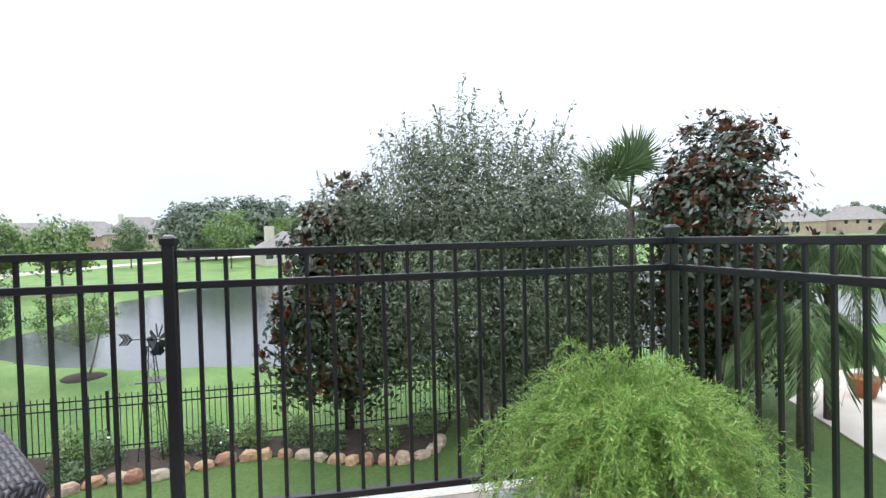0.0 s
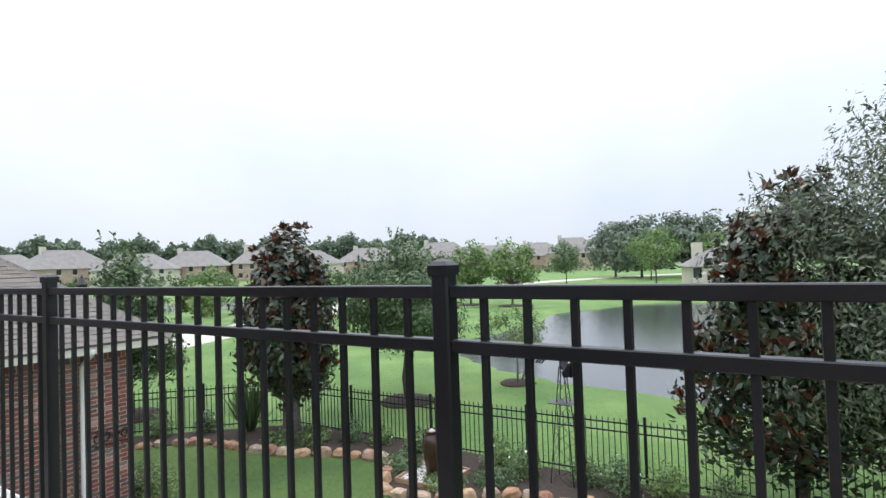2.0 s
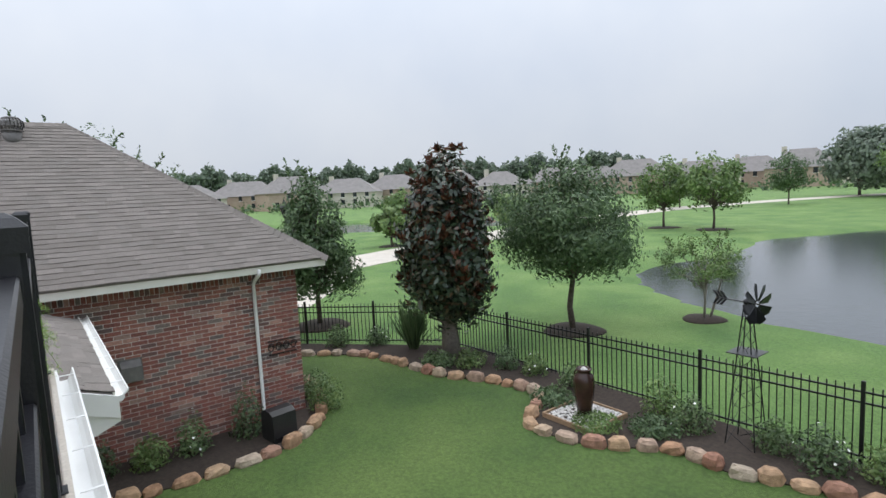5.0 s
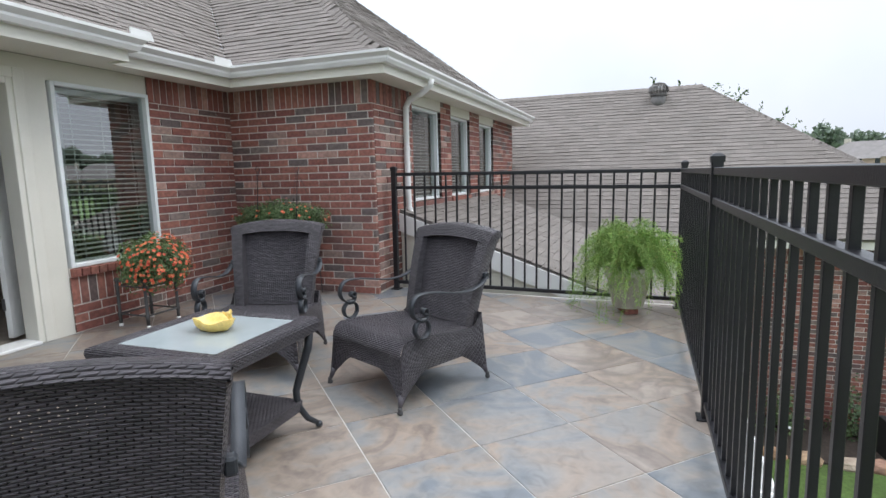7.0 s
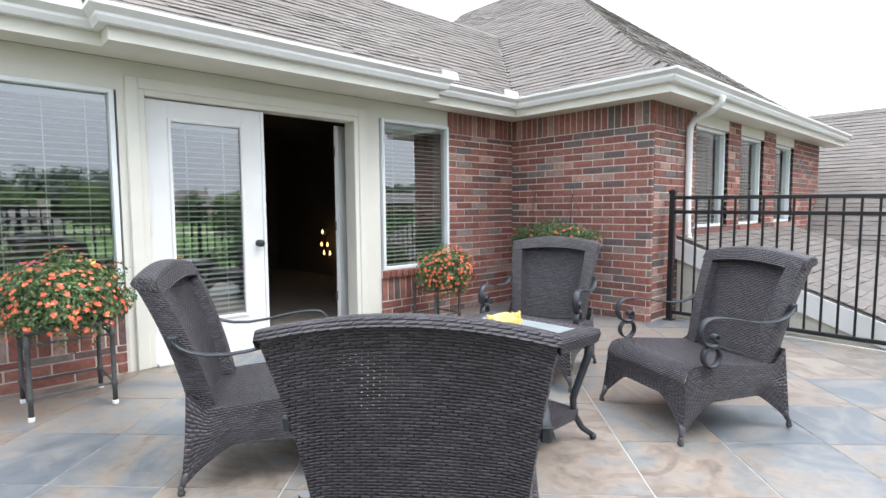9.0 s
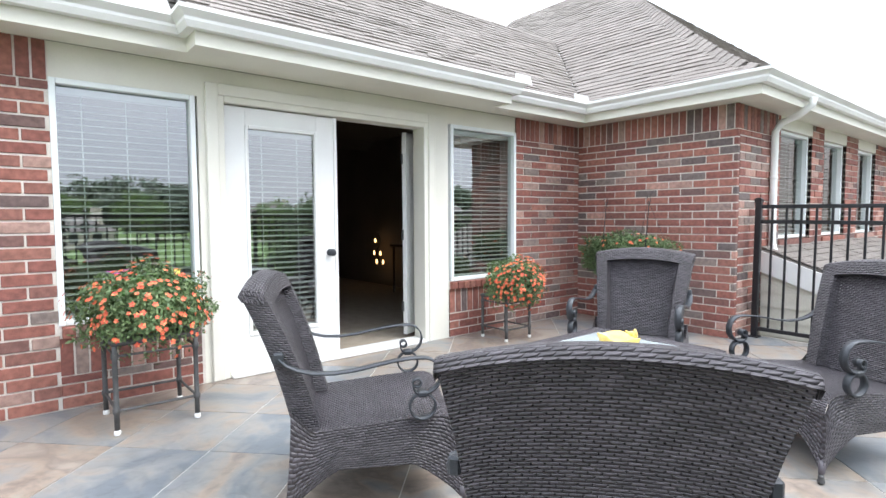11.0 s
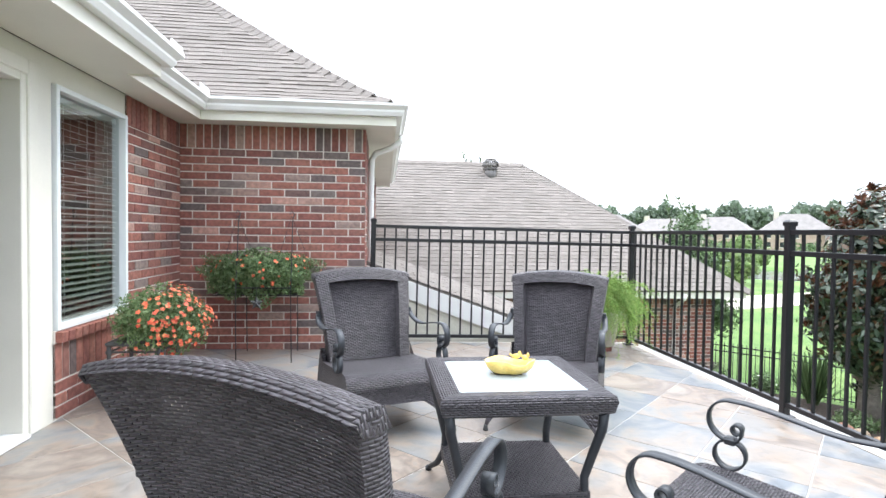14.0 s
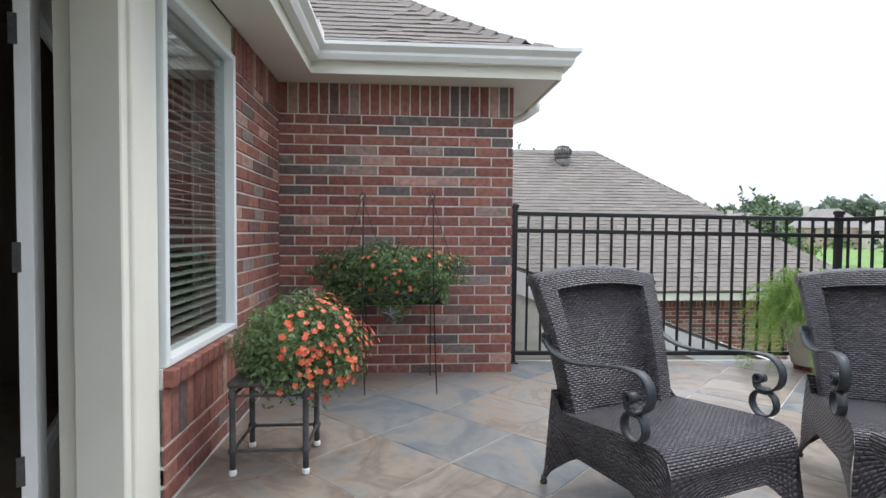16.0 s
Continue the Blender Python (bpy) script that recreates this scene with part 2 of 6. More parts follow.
LIGHT_LEAF = leafy("light_leaf", [(0.0, (0.10, 0.175, 0.055)), (0.5, (0.16, 0.25, 0.08)), (1.0, (0.23, 0.31, 0.11))])
PALM_LEAF = leafy("palm_leaf", [(0.0, (0.060, 0.115, 0.045)), (0.5, (0.11, 0.18, 0.075)), (1.0, (0.20, 0.26, 0.12))], 0.4)
# paler, greyer leaf for distant trees, with the haze painted into its colour
HAZED_LEAF = leafy("hazed_far_leaf", [(0.0, (0.11, 0.15, 0.11)), (0.5, (0.16, 0.21, 0.15)), (1.0, (0.22, 0.27, 0.20))])
FERN_LEAF = leafy("fern_leaf", [(0.0, (0.16, 0.30, 0.06)), (0.5, (0.26, 0.43, 0.10)), (0.85, (0.36, 0.52, 0.15)), (1.0, (0.48, 0.43, 0.15))], 0.5, 0.4)
HERB_LEAF = leafy("herb_leaf", [(0.0, (0.075, 0.13, 0.05)), (0.5, (0.135, 0.21, 0.085)), (1.0, (0.22, 0.30, 0.14))], 0.5, 0.3)
BRIGHT_LEAF = leafy("bright_leaf", [(0.0, (0.06, 0.18, 0.03)), (1.0, (0.14, 0.34, 0.06))], 0.4, 0.3)
PETAL = leafy("orange_petal", [(0.0, (0.66, 0.085, 0.055)), (0.4, (0.78, 0.15, 0.075)), (0.8, (0.82, 0.24, 0.11)), (1.0, (0.86, 0.40, 0.16))], 0.6, 0.3)
YELLOW = simple("yellow_petal", (0.75, 0.50, 0.04), (0.8, 0.58, 0.08), 20)
PURPLE = simple("magenta_petal", (0.35, 0.06, 0.30), (0.5, 0.1, 0.4), 20)
CERAMIC = simple("yellow_ceramic", (0.78, 0.55, 0.14), (0.85, 0.65, 0.22), 14, 0.3, 0, 0.3)
CLAY = simple("terracotta", (0.30, 0.10, 0.055), (0.38, 0.14, 0.075), 12, 0.8, 0, 0.3)
URNGLAZE = simple("brown_glaze", (0.035, 0.018, 0.014), (0.06, 0.03, 0.022), 5, 0.22)
STONEPOT = simple("pale_stone_pot", (0.42, 0.39, 0.33), (0.56, 0.52, 0.45), 9, 0.85, 0, 0.4)
TIMBER = simple("timber", (0.26, 0.17, 0.10), (0.38, 0.26, 0.16), 9, 0.8)
SIDING = simple("cream_siding", (0.55, 0.53, 0.45), (0.62, 0.60, 0.52), 4, 0.7)
ZINC = simple("galvanised", (0.13, 0.125, 0.12), (0.20, 0.19, 0.18), 9, 0.55, 0.3)
CARPET = simple("beige_carpet", (0.34, 0.29, 0.23), (0.42, 0.36, 0.29), 9, 1.0, 0, 0.6)
ROOMWALL = simple("room_paint", (0.22, 0.19, 0.16), (0.26, 0.22, 0.18), 2, 0.8)
DARKWOOD = simple("dark_wood", (0.03, 0.018, 0.011), (0.06, 0.035, 0.02), 9, 0.4)
FLATBLACK = simple("black_plastic", (0.012, 0.012, 0.013), (0.02, 0.02, 0.022), 9, 0.5)
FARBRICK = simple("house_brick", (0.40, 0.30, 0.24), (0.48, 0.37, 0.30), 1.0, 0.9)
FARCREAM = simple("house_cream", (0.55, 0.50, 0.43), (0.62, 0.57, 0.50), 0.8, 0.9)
# roof tone lifted: distance haze is put into the colour
HAZED_ROOF = simple("hazed_house_roof", (0.22, 0.205, 0.195), (0.28, 0.26, 0.25), 0.8, 0.95)
def glass_mat(name, tint, reflect):
    m, n, l, b = mat(name, 0.02)
    tr = n.new("ShaderNodeBsdfTransparent"); tr.inputs[0].default_value = (*tint, 1)
    gl = n.new("ShaderNodeBsdfGlossy"); gl.inputs["Roughness"].default_value = 0.01
    fr = n.new("ShaderNodeFresnel"); fr.inputs[0].default_value = 1.5
    ad = n.new("ShaderNodeMath"); ad.operation = 'ADD'; ad.inputs[1].default_value = reflect; ad.use_clamp = True
    l.new(fr.outputs[0], ad.inputs[0])
    mx = n.new("ShaderNodeMixShader")
    l.new(ad.outputs[0], mx.inputs[0]); l.new(tr.outputs[0], mx.inputs[1]); l.new(gl.outputs[0], mx.inputs[2])
    l.new(mx.outputs[0], n["Material Output"].inputs["Surface"])
    return m
PANE = glass_mat("window_glass", (0.62, 0.74, 0.72), 0.31)
TABLEGLASS = simple("frosted_glass", (0.29, 0.33, 0.335), (0.33, 0.37, 0.375), 6, 0.13, 0, 0.0, 220, grain=0.15)
DARKGLASS = simple("far_window", (0.02, 0.025, 0.03), (0.04, 0.045, 0.05), 3, 0.1)
def water_mat():
    m, n, l, b = mat("pond_water", 0.06)
    b.inputs["Base Color"].default_value = (0.055, 0.062, 0.066, 1)
    w = noise_node(n, l, 4.5, 6)
    add_bump(n, l, b, w.outputs[0], 0.22, 0.05)
    return m
WATER = water_mat()
def lamp_mat():
    m, n, l, b = mat("warm_bulb")
    b.inputs["Emission Color"].default_value = (1.0, 0.55, 0.22, 1)
    b.inputs["Emission Strength"].default_value = 2.0
    return m
BULB = lamp_mat()


# ---- mesh helpers ----
class Mesh:
    """Collects vertices and faces for one mesh."""
    def __init__(self):
        self.v, self.f, self.uv = [], [], None

    def add(self, v, f):
        n = len(self.v)
        self.v += [tuple(p) for p in v]
        self.f += [tuple(i + n for i in q) for q in f]
        return self

    def box(self, lo, hi, m=None):
        (a, b, c), (d, e, g) = lo, hi
        v = [Vector(p) for p in ((a, b, c), (d, b, c), (d, e, c), (a, e, c), (a, b, g), (d, b, g), (d, e, g), (a, e, g))]
        if m is not None:
            v = [m @ p for p in v]
        return self.add(v, [(0, 3, 2, 1), (4, 5, 6, 7), (0, 1, 5, 4), (1, 2, 6, 5), (2, 3, 7, 6), (3, 0, 4, 7)])

    def cbox(self, lo, hi, c=0.004, m=None):
        """A box with chamfered edges."""
        lo, hi = Vector(lo), Vector(hi)
        v, idx = [], {}
        for sx in (0, 1):
            for sy in (0, 1):
                for sz in (0, 1):
                    s = (sx, sy, sz)
                    p = [hi[i] if s[i] else lo[i] for i in range(3)]
                    for ax in range(3):
                        q = [p[i] + (0 if i == ax else (-c if s[i] else c)) for i in range(3)]
                        idx[s, ax] = len(v)
                        v.append(Vector(q) if m is None else m @ Vector(q))
        f = []
        for ax in range(3):
            o = [i for i in range(3) if i != ax]
            for side in (0, 1):
                ring = []
                for a, b in ((0, 0), (1, 0), (1, 1), (0, 1)):
                    s = [0, 0, 0]; s[ax] = side; s[o[0]] = a; s[o[1]] = b
                    ring.append(idx[tuple(s), ax])
                if (side == 1) == (ax == 1):
                    ring.reverse()
                f.append(ring)
        for ax in range(3):
            o = [i for i in range(3) if i != ax]
            for a in (0, 1):
                for b in (0, 1):
                    s0 = [0, 0, 0]; s0[o[0]] = a; s0[o[1]] = b
                    s1 = list(s0); s1[ax] = 1
                    f.append((idx[tuple(s0), o[0]], idx[tuple(s1), o[0]], idx[tuple(s1), o[1]], idx[tuple(s0), o[1]]))
        for sx in (0, 1):
            for sy in (0, 1):
                for sz in (0, 1):
                    f.append(tuple(idx[(sx, sy, sz), ax] for ax in range(3)))
        return self.add(v, f)

    def tube(self, pts, r, n=8, caps=True, flat=None):
        """A tube along pts; r is a number or one for each point; flat=(width, thickness, side) makes a flat band."""
        pts = [Vector(p) for p in pts]
        k = len(pts)
        rs = r if isinstance(r, (list, tuple)) else [r] * k
        side = None
        v = []
        for i, p in enumerate(pts):
            d = (pts[min(i + 1, k - 1)] - pts[max(i - 1, 0)]).normalized()
            if flat:
                side = Vector(flat[2]).normalized()
                up = d.cross(side).normalized()
                w, h = flat[0] / 2, flat[1] / 2
                v += [p + side * w + up * h, p - side * w + up * h, p - side * w - up * h, p + side * w - up * h]
                continue
            if side is None:
                side = d.orthogonal().normalized()
            side = (side - d * side.dot(d)).normalized()
            up = d.cross(side)
            for j in range(n):
                a = 2 * math.pi * j / n
                v.append(p + (side * math.cos(a) + up * math.sin(a)) * rs[i])
        if flat:
            n = 4
        f = [(i * n + j, i * n + (j + 1) % n, (i + 1) * n + (j + 1) % n, (i + 1) * n + j) for i in range(k - 1) for j in range(n)]
        if caps:
            f += [tuple(range(n - 1, -1, -1)), tuple((k - 1) * n + j for j in range(n))]
        return self.add(v, f)

    def lathe(self, prof, n=24, at=(0, 0, 0), wob=0.0):
        v, k = [], len(prof)
        for r, z in prof:
            for j in range(n):
                a = 2 * math.pi * j / n
                q = r * (1 + wob * math.sin(3 * a + 5 * z))
                v.append((at[0] + q * math.cos(a), at[1] + q * math.sin(a), at[2] + z))
        f = [(i * n + j, i * n + (j + 1) % n, (i + 1) * n + (j + 1) % n, (i + 1) * n + j) for i in range(k - 1) for j in range(n)]
        f += [tuple(range(n - 1, -1, -1)), tuple((k - 1) * n + j for j in range(n))]
        return self.add(v, f)

    def prism(self, poly, axis, lo, hi):
        """A polygon of 2D points pulled along an axis."""
        def at(p, t):
            return {0: (t, p[0], p[1]), 1: (p[0], t, p[1]), 2: (p[0], p[1], t)}[axis]
        k = len(poly)
        v = [at(p, lo) for p in poly] + [at(p, hi) for p in poly]
        f = [(i, (i + 1) % k, k + (i + 1) % k, k + i) for i in range(k)] + [tuple(range(k - 1, -1, -1)), tuple(range(k, 2 * k))]
        return self.add(v, f)

    def sweep(self, prof, pts):
        """A profile of (out, up) points swept along a level path with mitred corners; out is to the right of the path."""
        pts = [Vector(p) for p in pts]
        k, m = len(pts), len(prof)
        v = []
        for i, p in enumerate(pts):
            a = (p - pts[i - 1]).normalized() if i else None
            b = (pts[i + 1] - p).normalized() if i < k - 1 else None
            a, b = a or b, b or a
            na, nb = Vector((a.y, -a.x, 0)), Vector((b.y, -b.x, 0))
            mit = (na + nb) / max(0.2, 1 + na.dot(nb))
            v += [p + mit * o + Vector((0, 0, u)) for o, u in prof]
        f = [(i * m + j, i * m + (j + 1) % m, (i + 1) * m + (j + 1) % m, (i + 1) * m + j) for i in range(k - 1) for j in range(m)]
        f += [tuple(range(m - 1, -1, -1)), tuple((k - 1) * m + j for j in range(m))]
        return self.add(v, f)

    def data(self, name, material, smooth=False):
        me = bpy.data.meshes.new(name)
        me.from_pydata(self.v, [], self.f)
        if self.uv:
            lay = me.uv_layers.new(name="UVMap")
            lay.data.foreach_set("uv", np.array([self.uv[l.vertex_index] for l in me.loops], dtype=np.float32).ravel())
        if len(self.f) > 1:
            bm = bmesh.new(); bm.from_mesh(me)
            bmesh.ops.recalc_face_normals(bm, faces=bm.faces)
            bm.to_mesh(me); bm.free()
        if smooth:
            me.polygons.foreach_set("use_smooth", [True] * len(me.polygons))
        me.materials.append(material)
        return me


def ball(n=8, m=6, r=1.0):
    """Profile for lathe: a ball of radius r about z = 0."""
    return [(max(0.02 * r, r * math.sin(math.pi * i / m)), -r * math.cos(math.pi * i / m)) for i in range(m + 1)]


def part(name, mesh, material, parent, label="", smooth=False):
    ob = new(name, mesh.data(name, material, smooth) if isinstance(mesh, Mesh) else mesh)
    ob.parent = parent
    if label:
        ob["label"] = label
    return ob


def thing(name, label, category, at=None, group="", kind=""):
    ob = new(name)
    ob.empty_display_size = 0.1
    if at is not None:
        ob.matrix_basis = at
    return tagged(ob, label, category, group, kind)


def struct(name, mesh, material, label, category="structure", smooth=False, kind="structure"):
    return tagged(new(name, mesh.data(name, material, smooth)), label, category, "", kind)


def cards(name, centres, normals, size, aspect, material, rng, fold=0.0):
    """Many small pointed leaves, one face each; centres and normals are arrays."""
    n = len(centres)
    rnd = rng.normal(size=(n, 3))
    d = np.cross(normals, rnd)
    d /= np.linalg.norm(d, axis=1, keepdims=True) + 1e-9
    nn = normals / (np.linalg.norm(normals, axis=1, keepdims=True) + 1e-9)
    return leaf_mesh(name, centres, d, np.cross(nn, d), size, aspect, material, rng)


def leaf_mesh(name, centres, along, side, size, aspect, material, rng):
    n = len(centres)
    s = size * (0.65 + 0.7 * rng.random((n, 1)))
    L, W = along * s * 0.5, side * s * 0.5 * aspect
    v = np.stack([centres - L, centres + W + L * 0.1, centres + L, centres - W + L * 0.1], axis=1).reshape(-1, 3)
    me = bpy.data.meshes.new(name)
    me.vertices.add(4 * n); me.loops.add(4 * n); me.polygons.add(n)
    me.vertices.foreach_set("co", v.astype(np.float32).ravel())
    me.loops.foreach_set("vertex_index", np.arange(4 * n, dtype=np.int32))
    me.polygons.foreach_set("loop_start", np.arange(0, 4 * n, 4, dtype=np.int32))
    me.polygons.foreach_set("loop_total", np.full(n, 4, dtype=np.int32))
    me.update(calc_edges=True)
    me.materials.append(material)
    return me


# ---- the setting ----
GROUND = -3.2


def fz(y):
    """The terrace floor falls slightly away from the house."""
    return -0.011 * max(y, 0)


def in_pond(x, y):
    """Below 1 inside a pond."""
    a = (abs((x - 15.7) / 25.9) ** 4 + abs((y - 42.0) / 19.4) ** 4) ** 0.25
    c, s = math.cos(0.75), math.sin(0.75)
    u, w = (x + 62) * c + (y - 46) * s, -(x + 62) * s + (y - 46) * c
    b = math.hypot(u / 26, w / 12)
    return min(a + 0.03 * math.sin(y * 0.4 + x * 0.15), b + 0.03 * math.sin(x * 0.3))


def ground_z(x, y):
    p = in_pond(x, y)
    z = GROUND
    far = math.hypot(x, y - 10)
    if far > 60:
        z += min(1.0, (far - 60) / 120) * 0.9
    t = min(1, max(0, (1.06 - p) / 0.14))
    return z - 0.9 * t * t * (3 - 2 * t)


def ground_sheet():
    xs = sorted({*np.arange(-110, 100, 1.5).round(2)} | {-2500.0, -900, -400, -200, -140, 140, 200, 400, 900, 2500})
    ys = sorted({*np.arange(-20, 90, 1.25).round(2)} | {-2500.0, -900, -300, -100, -50, 110, 140, 200, 400, 900, 2500})
    m = Mesh()
    m.v = [(x, y, ground_z(x, y)) for y in ys for x in xs]
    k = len(xs)
    m.f = [(j * k + i, j * k + i + 1, (j + 1) * k + i + 1, (j + 1) * k + i) for j in range(len(ys) - 1) for i in range(k - 1)]
    return struct("ground", m, LAWN, "mown green lawn running down to the ponds", "ground", True)


ground_sheet()
wm = Mesh()
wm.box((-13, 20, -3.9), (44, 64, -3.42))
struct("water", wm, WATER, "grey pond water with light ripples", "water")
wm = Mesh()
wm.box((-92, 22, -3.9), (-36, 72, -3.42))
struct("water", wm, WATER, "grey water of the far pond", "water")


def ribbon(pts, width, z, thick):
    """A smooth strip along a curve, with thickness."""
    out = []
    for i in range(len(pts) - 1):
        p0, p1, p2, p3 = (Vector(pts[max(0, min(len(pts) - 1, i + d))]) for d in (-1, 0, 1, 2))
        for s in range(8):
            t = s / 8
            out.append(0.5 * ((2 * p1) + (p2 - p0) * t + (2 * p0 - 5 * p1 + 4 * p2 - p3) * t * t + (3 * p1 - p0 - 3 * p2 + p3) * t ** 3))
    out.append(Vector(pts[-1]))
    m = Mesh()
    v = []
    for i, p in enumerate(out):
        d = (out[min(i + 1, len(out) - 1)] - out[max(i - 1, 0)]).normalized()
        n = Vector((-d.y, d.x))
        for s, zz in ((1, z), (-1, z), (-1, z - thick), (1, z - thick)):
            q = p + n * s * width / 2
            v.append((q.x, q.y, max(ground_z(q.x, q.y), GROUND) + zz))
    k = len(out)
    m.add(v, [(i * 4 + j, i * 4 + (j + 1) % 4, i * 4 + 4 + (j + 1) % 4, i * 4 + 4 + j) for i in range(k - 1) for j in range(4)])
    return m


struct("road", ribbon([(-21, -30), (-23, 0), (-26, 18), (-33, 40), (-38, 62), (-36, 90), (-18, 122), (20, 145), (90, 160)], 5.0, 0.03, 0.2), CONCRETE, "pale concrete road curving past the ponds", "road")
struct("pavement", ribbon([(-16.5, 12.5), (-21, 16.5), (-24.5, 19)], 3.2, 0.02, 0.2), CONCRETE, "pale concrete drive", "pavement")
m = Mesh()
m.prism([(14.0, 3), (30, 3), (30, 16.5), (20, 16), (16.6, 14.0), (15.2, 10)], 2, GROUND - 0.2, GROUND + 0.05)
struct("pavement", m, CONCRETE, "pale concrete patio behind the palms", "pavement")

m = Mesh()
m.prism([(-11.6, 9.9), (-6.95, 14.3), (7.9, 14.9), (14, 16.5), (24, 18.5), (24, 4.96), (-5.38, 4.96), (-5.38, 9.27), (-11.6, 9.27)], 2, GROUND - 0.15, GROUND + 0.008)
struct("ground_yard", m, YARD, "dense dark green lawn inside the garden fence", "lawn")

# terrace slab with grout bed, curb and fascia
m = Mesh()
m.add([(-0.42, 0, -0.003), (7.4, 0, -0.003), (7.4, 4.985, fz(4.985) - 0.003), (-0.42, 4.985, fz(4.985) - 0.003),
       (-0.42, 0, -0.34), (7.4, 0, -0.34), (7.4, 4.985, -0.34), (-0.42, 4.985, -0.34)],
      [(0, 1, 2, 3), (7, 6, 5, 4), (0, 4, 5, 1), (1, 5, 6, 2), (2, 6, 7, 3), (3, 7, 4, 0)])
floor = struct("floor", m, GROUT, "terrace floor of diagonal slate tiles with pale joints", "floor")
m = Mesh()
m.box((-0.42, 4.985, -0.36), (7.4, 5.005, fz(5) - 0.02))
struct("trim", m, WHITE, "white fascia board along the terrace edge", "trim")
m = Mesh()
m.box((-0.42, 0, GROUND), (7.4, 4.95, -0.345))
struct("wall_lower", m, MORTAR, "ground floor wall under the terrace", "wall")


# ---- brickwork ----
BRICK_L, BRICK_H, JOINT = 0.248, 0.0675, 0.012
COURSE = BRICK_H + JOINT


def brick_spans(length, row, ends=True):
    """Start and end of each brick in a course."""
    step = BRICK_L + JOINT
    x = -step / 2 if row % 2 else 0.0
    out = []
    while x < length:
        a, b = max(0, x), min(length, x + BRICK_L)
        if b - a > 0.03:
            out.append((a, b))
        x += step
    return out


def brick_face(parent, place, length, z0, z1, soldier=0.0, hole=None, single=True, near=None, rng=random.Random(3), phase=0):
    """Courses of bricks on a wall face. place maps (along, out, up) to the world; soldier: height of an upright course on top; hole(a, b, z) leaves bricks out."""
    joined = Mesh()
    cache = {}

    def lay(a, b, za, zb):
        proud = rng.uniform(0.006, 0.010)
        if single or (near and near(a, za)):
            key = (round(b - a, 3), round(zb - za, 3))
            if key not in cache:
                cache[key] = Mesh().cbox((0, -0.05, 0), (key[0], 0, key[1]), 0.003).data("brick", BRICK)
            ob = new("brick", cache[key])
            ob.parent = parent
            ob.matrix_basis = place(a, proud, za)
        else:
            joined.box((a, -0.05, za), (b, proud, zb), place(0, 0, 0))
    top = z1 - soldier
    r, z = phase, z0 + 0.004
    while z + BRICK_H * 0.6 < top:
        zb = min(z + BRICK_H, top - 0.004)
        for a, b in brick_spans(length, r):
            if not (hole and hole((a + b) / 2, z)):
                lay(a, b, z, zb)
        z += COURSE
        r += 1
    if soldier:
        x = 0.0
        while x + 0.03 < length:
            b = min(length, x + BRICK_H)
            if not (hole and hole((x + b) / 2, top + 0.01)):
                lay(x, b, top + 0.004, z1 - 0.004)
            x += COURSE
    if joined.v:
        ob = tagged(part("brickwork", joined, BRICK, parent), "", "", "", "stuff")
    return joined


def face_x(x0, y0, sign=1):
    """Along +y, out towards sign * x."""
    return lambda a, o, u: Matrix(((0, sign, 0, x0 + sign * o), (1, 0, 0, y0 + a), (0, 0, 1, u), (0, 0, 0, 1)))


def face_y(x0, y0, sign=1):
    """Along x, out towards +y."""
    return lambda a, o, u: Matrix(((sign, 0, 0, x0 + sign * a), (0, 1, 0, y0 + o), (0, 0, 1, u), (0, 0, 0, 1)))


WALL_TOP = 2.29
# wing with the three windows: thick walls with real openings
m = Mesh()
m.box((-0.24, 0.0, -0.34), (0, 1.85, WALL_TOP))
wall_end = struct("wall_end", m, MORTAR, "red brick end wall of the upper wing", "wall")
WINGW = [(-2.10, -1.08), (-3.48, -2.53), (-4.98, -4.03)]
m = Mesh()
xs = [-6.6] + [v for w in reversed(WINGW) for v in w] + [-0.24]
for i in range(0, len(xs), 2):
    m.box((xs[i], 1.61, -0.34), (xs[i + 1], 1.85, WALL_TOP))
for a, b in WINGW:
    m.box((a, 1.61, -0.34), (b, 1.85, 0.92))
    m.box((a, 1.61, 2.15), (b, 1.85, WALL_TOP))
wall_wing = struct("wall_wing", m, MORTAR, "red brick wing wall with three windows", "wall")

# wall with the doors: x 0 to 7.4
DOOR = (2.40, 4.24, 2.05)
WIN_A = (4.44, 5.28, 0.53, 2.07)
WIN_B = (1.13, 2.07, 0.56, 2.12)
m = Mesh()
m.box((0.0, -0.24, -0.34), (WIN_B[0], 0, WALL_TOP))
m.box((WIN_B[0], -0.24, -0.34), (WIN_B[1] + 0.02, 0, WIN_B[2]))
m.box((WIN_A[0] - 0.02, -0.24, -0.34), (WIN_A[1], 0, WIN_A[2]))
m.box((WIN_A[1], -0.24, -0.34), (7.6, 0, WALL_TOP))
wall_door = struct("wall_door", m, MORTAR, "red brick wall beside the terrace doors", "wall")
m = Mesh()
m.box((WIN_B[1] + 0.02, -0.24, -0.34), (DOOR[0] - 0.05, -0.012, WALL_TOP))
m.box((DOOR[1] + 0.05, -0.24, -0.34), (WIN_A[0] - 0.02, -0.012, WALL_TOP))
m.box((DOOR[0] - 0.05, -0.24, DOOR[2] + 0.05), (DOOR[1] + 0.05, -0.012, WALL_TOP))
m.box((WIN_A[0] - 0.02, -0.24, WIN_A[3]), (WIN_A[1], -0.012, WALL_TOP))
m.box((WIN_B[0], -0.24, WIN_B[3]), (WIN_B[1] + 0.02, -0.012, WALL_TOP))
struct("wall_panel", m, PAINT, "cream painted wall panels round the doors", "wall")

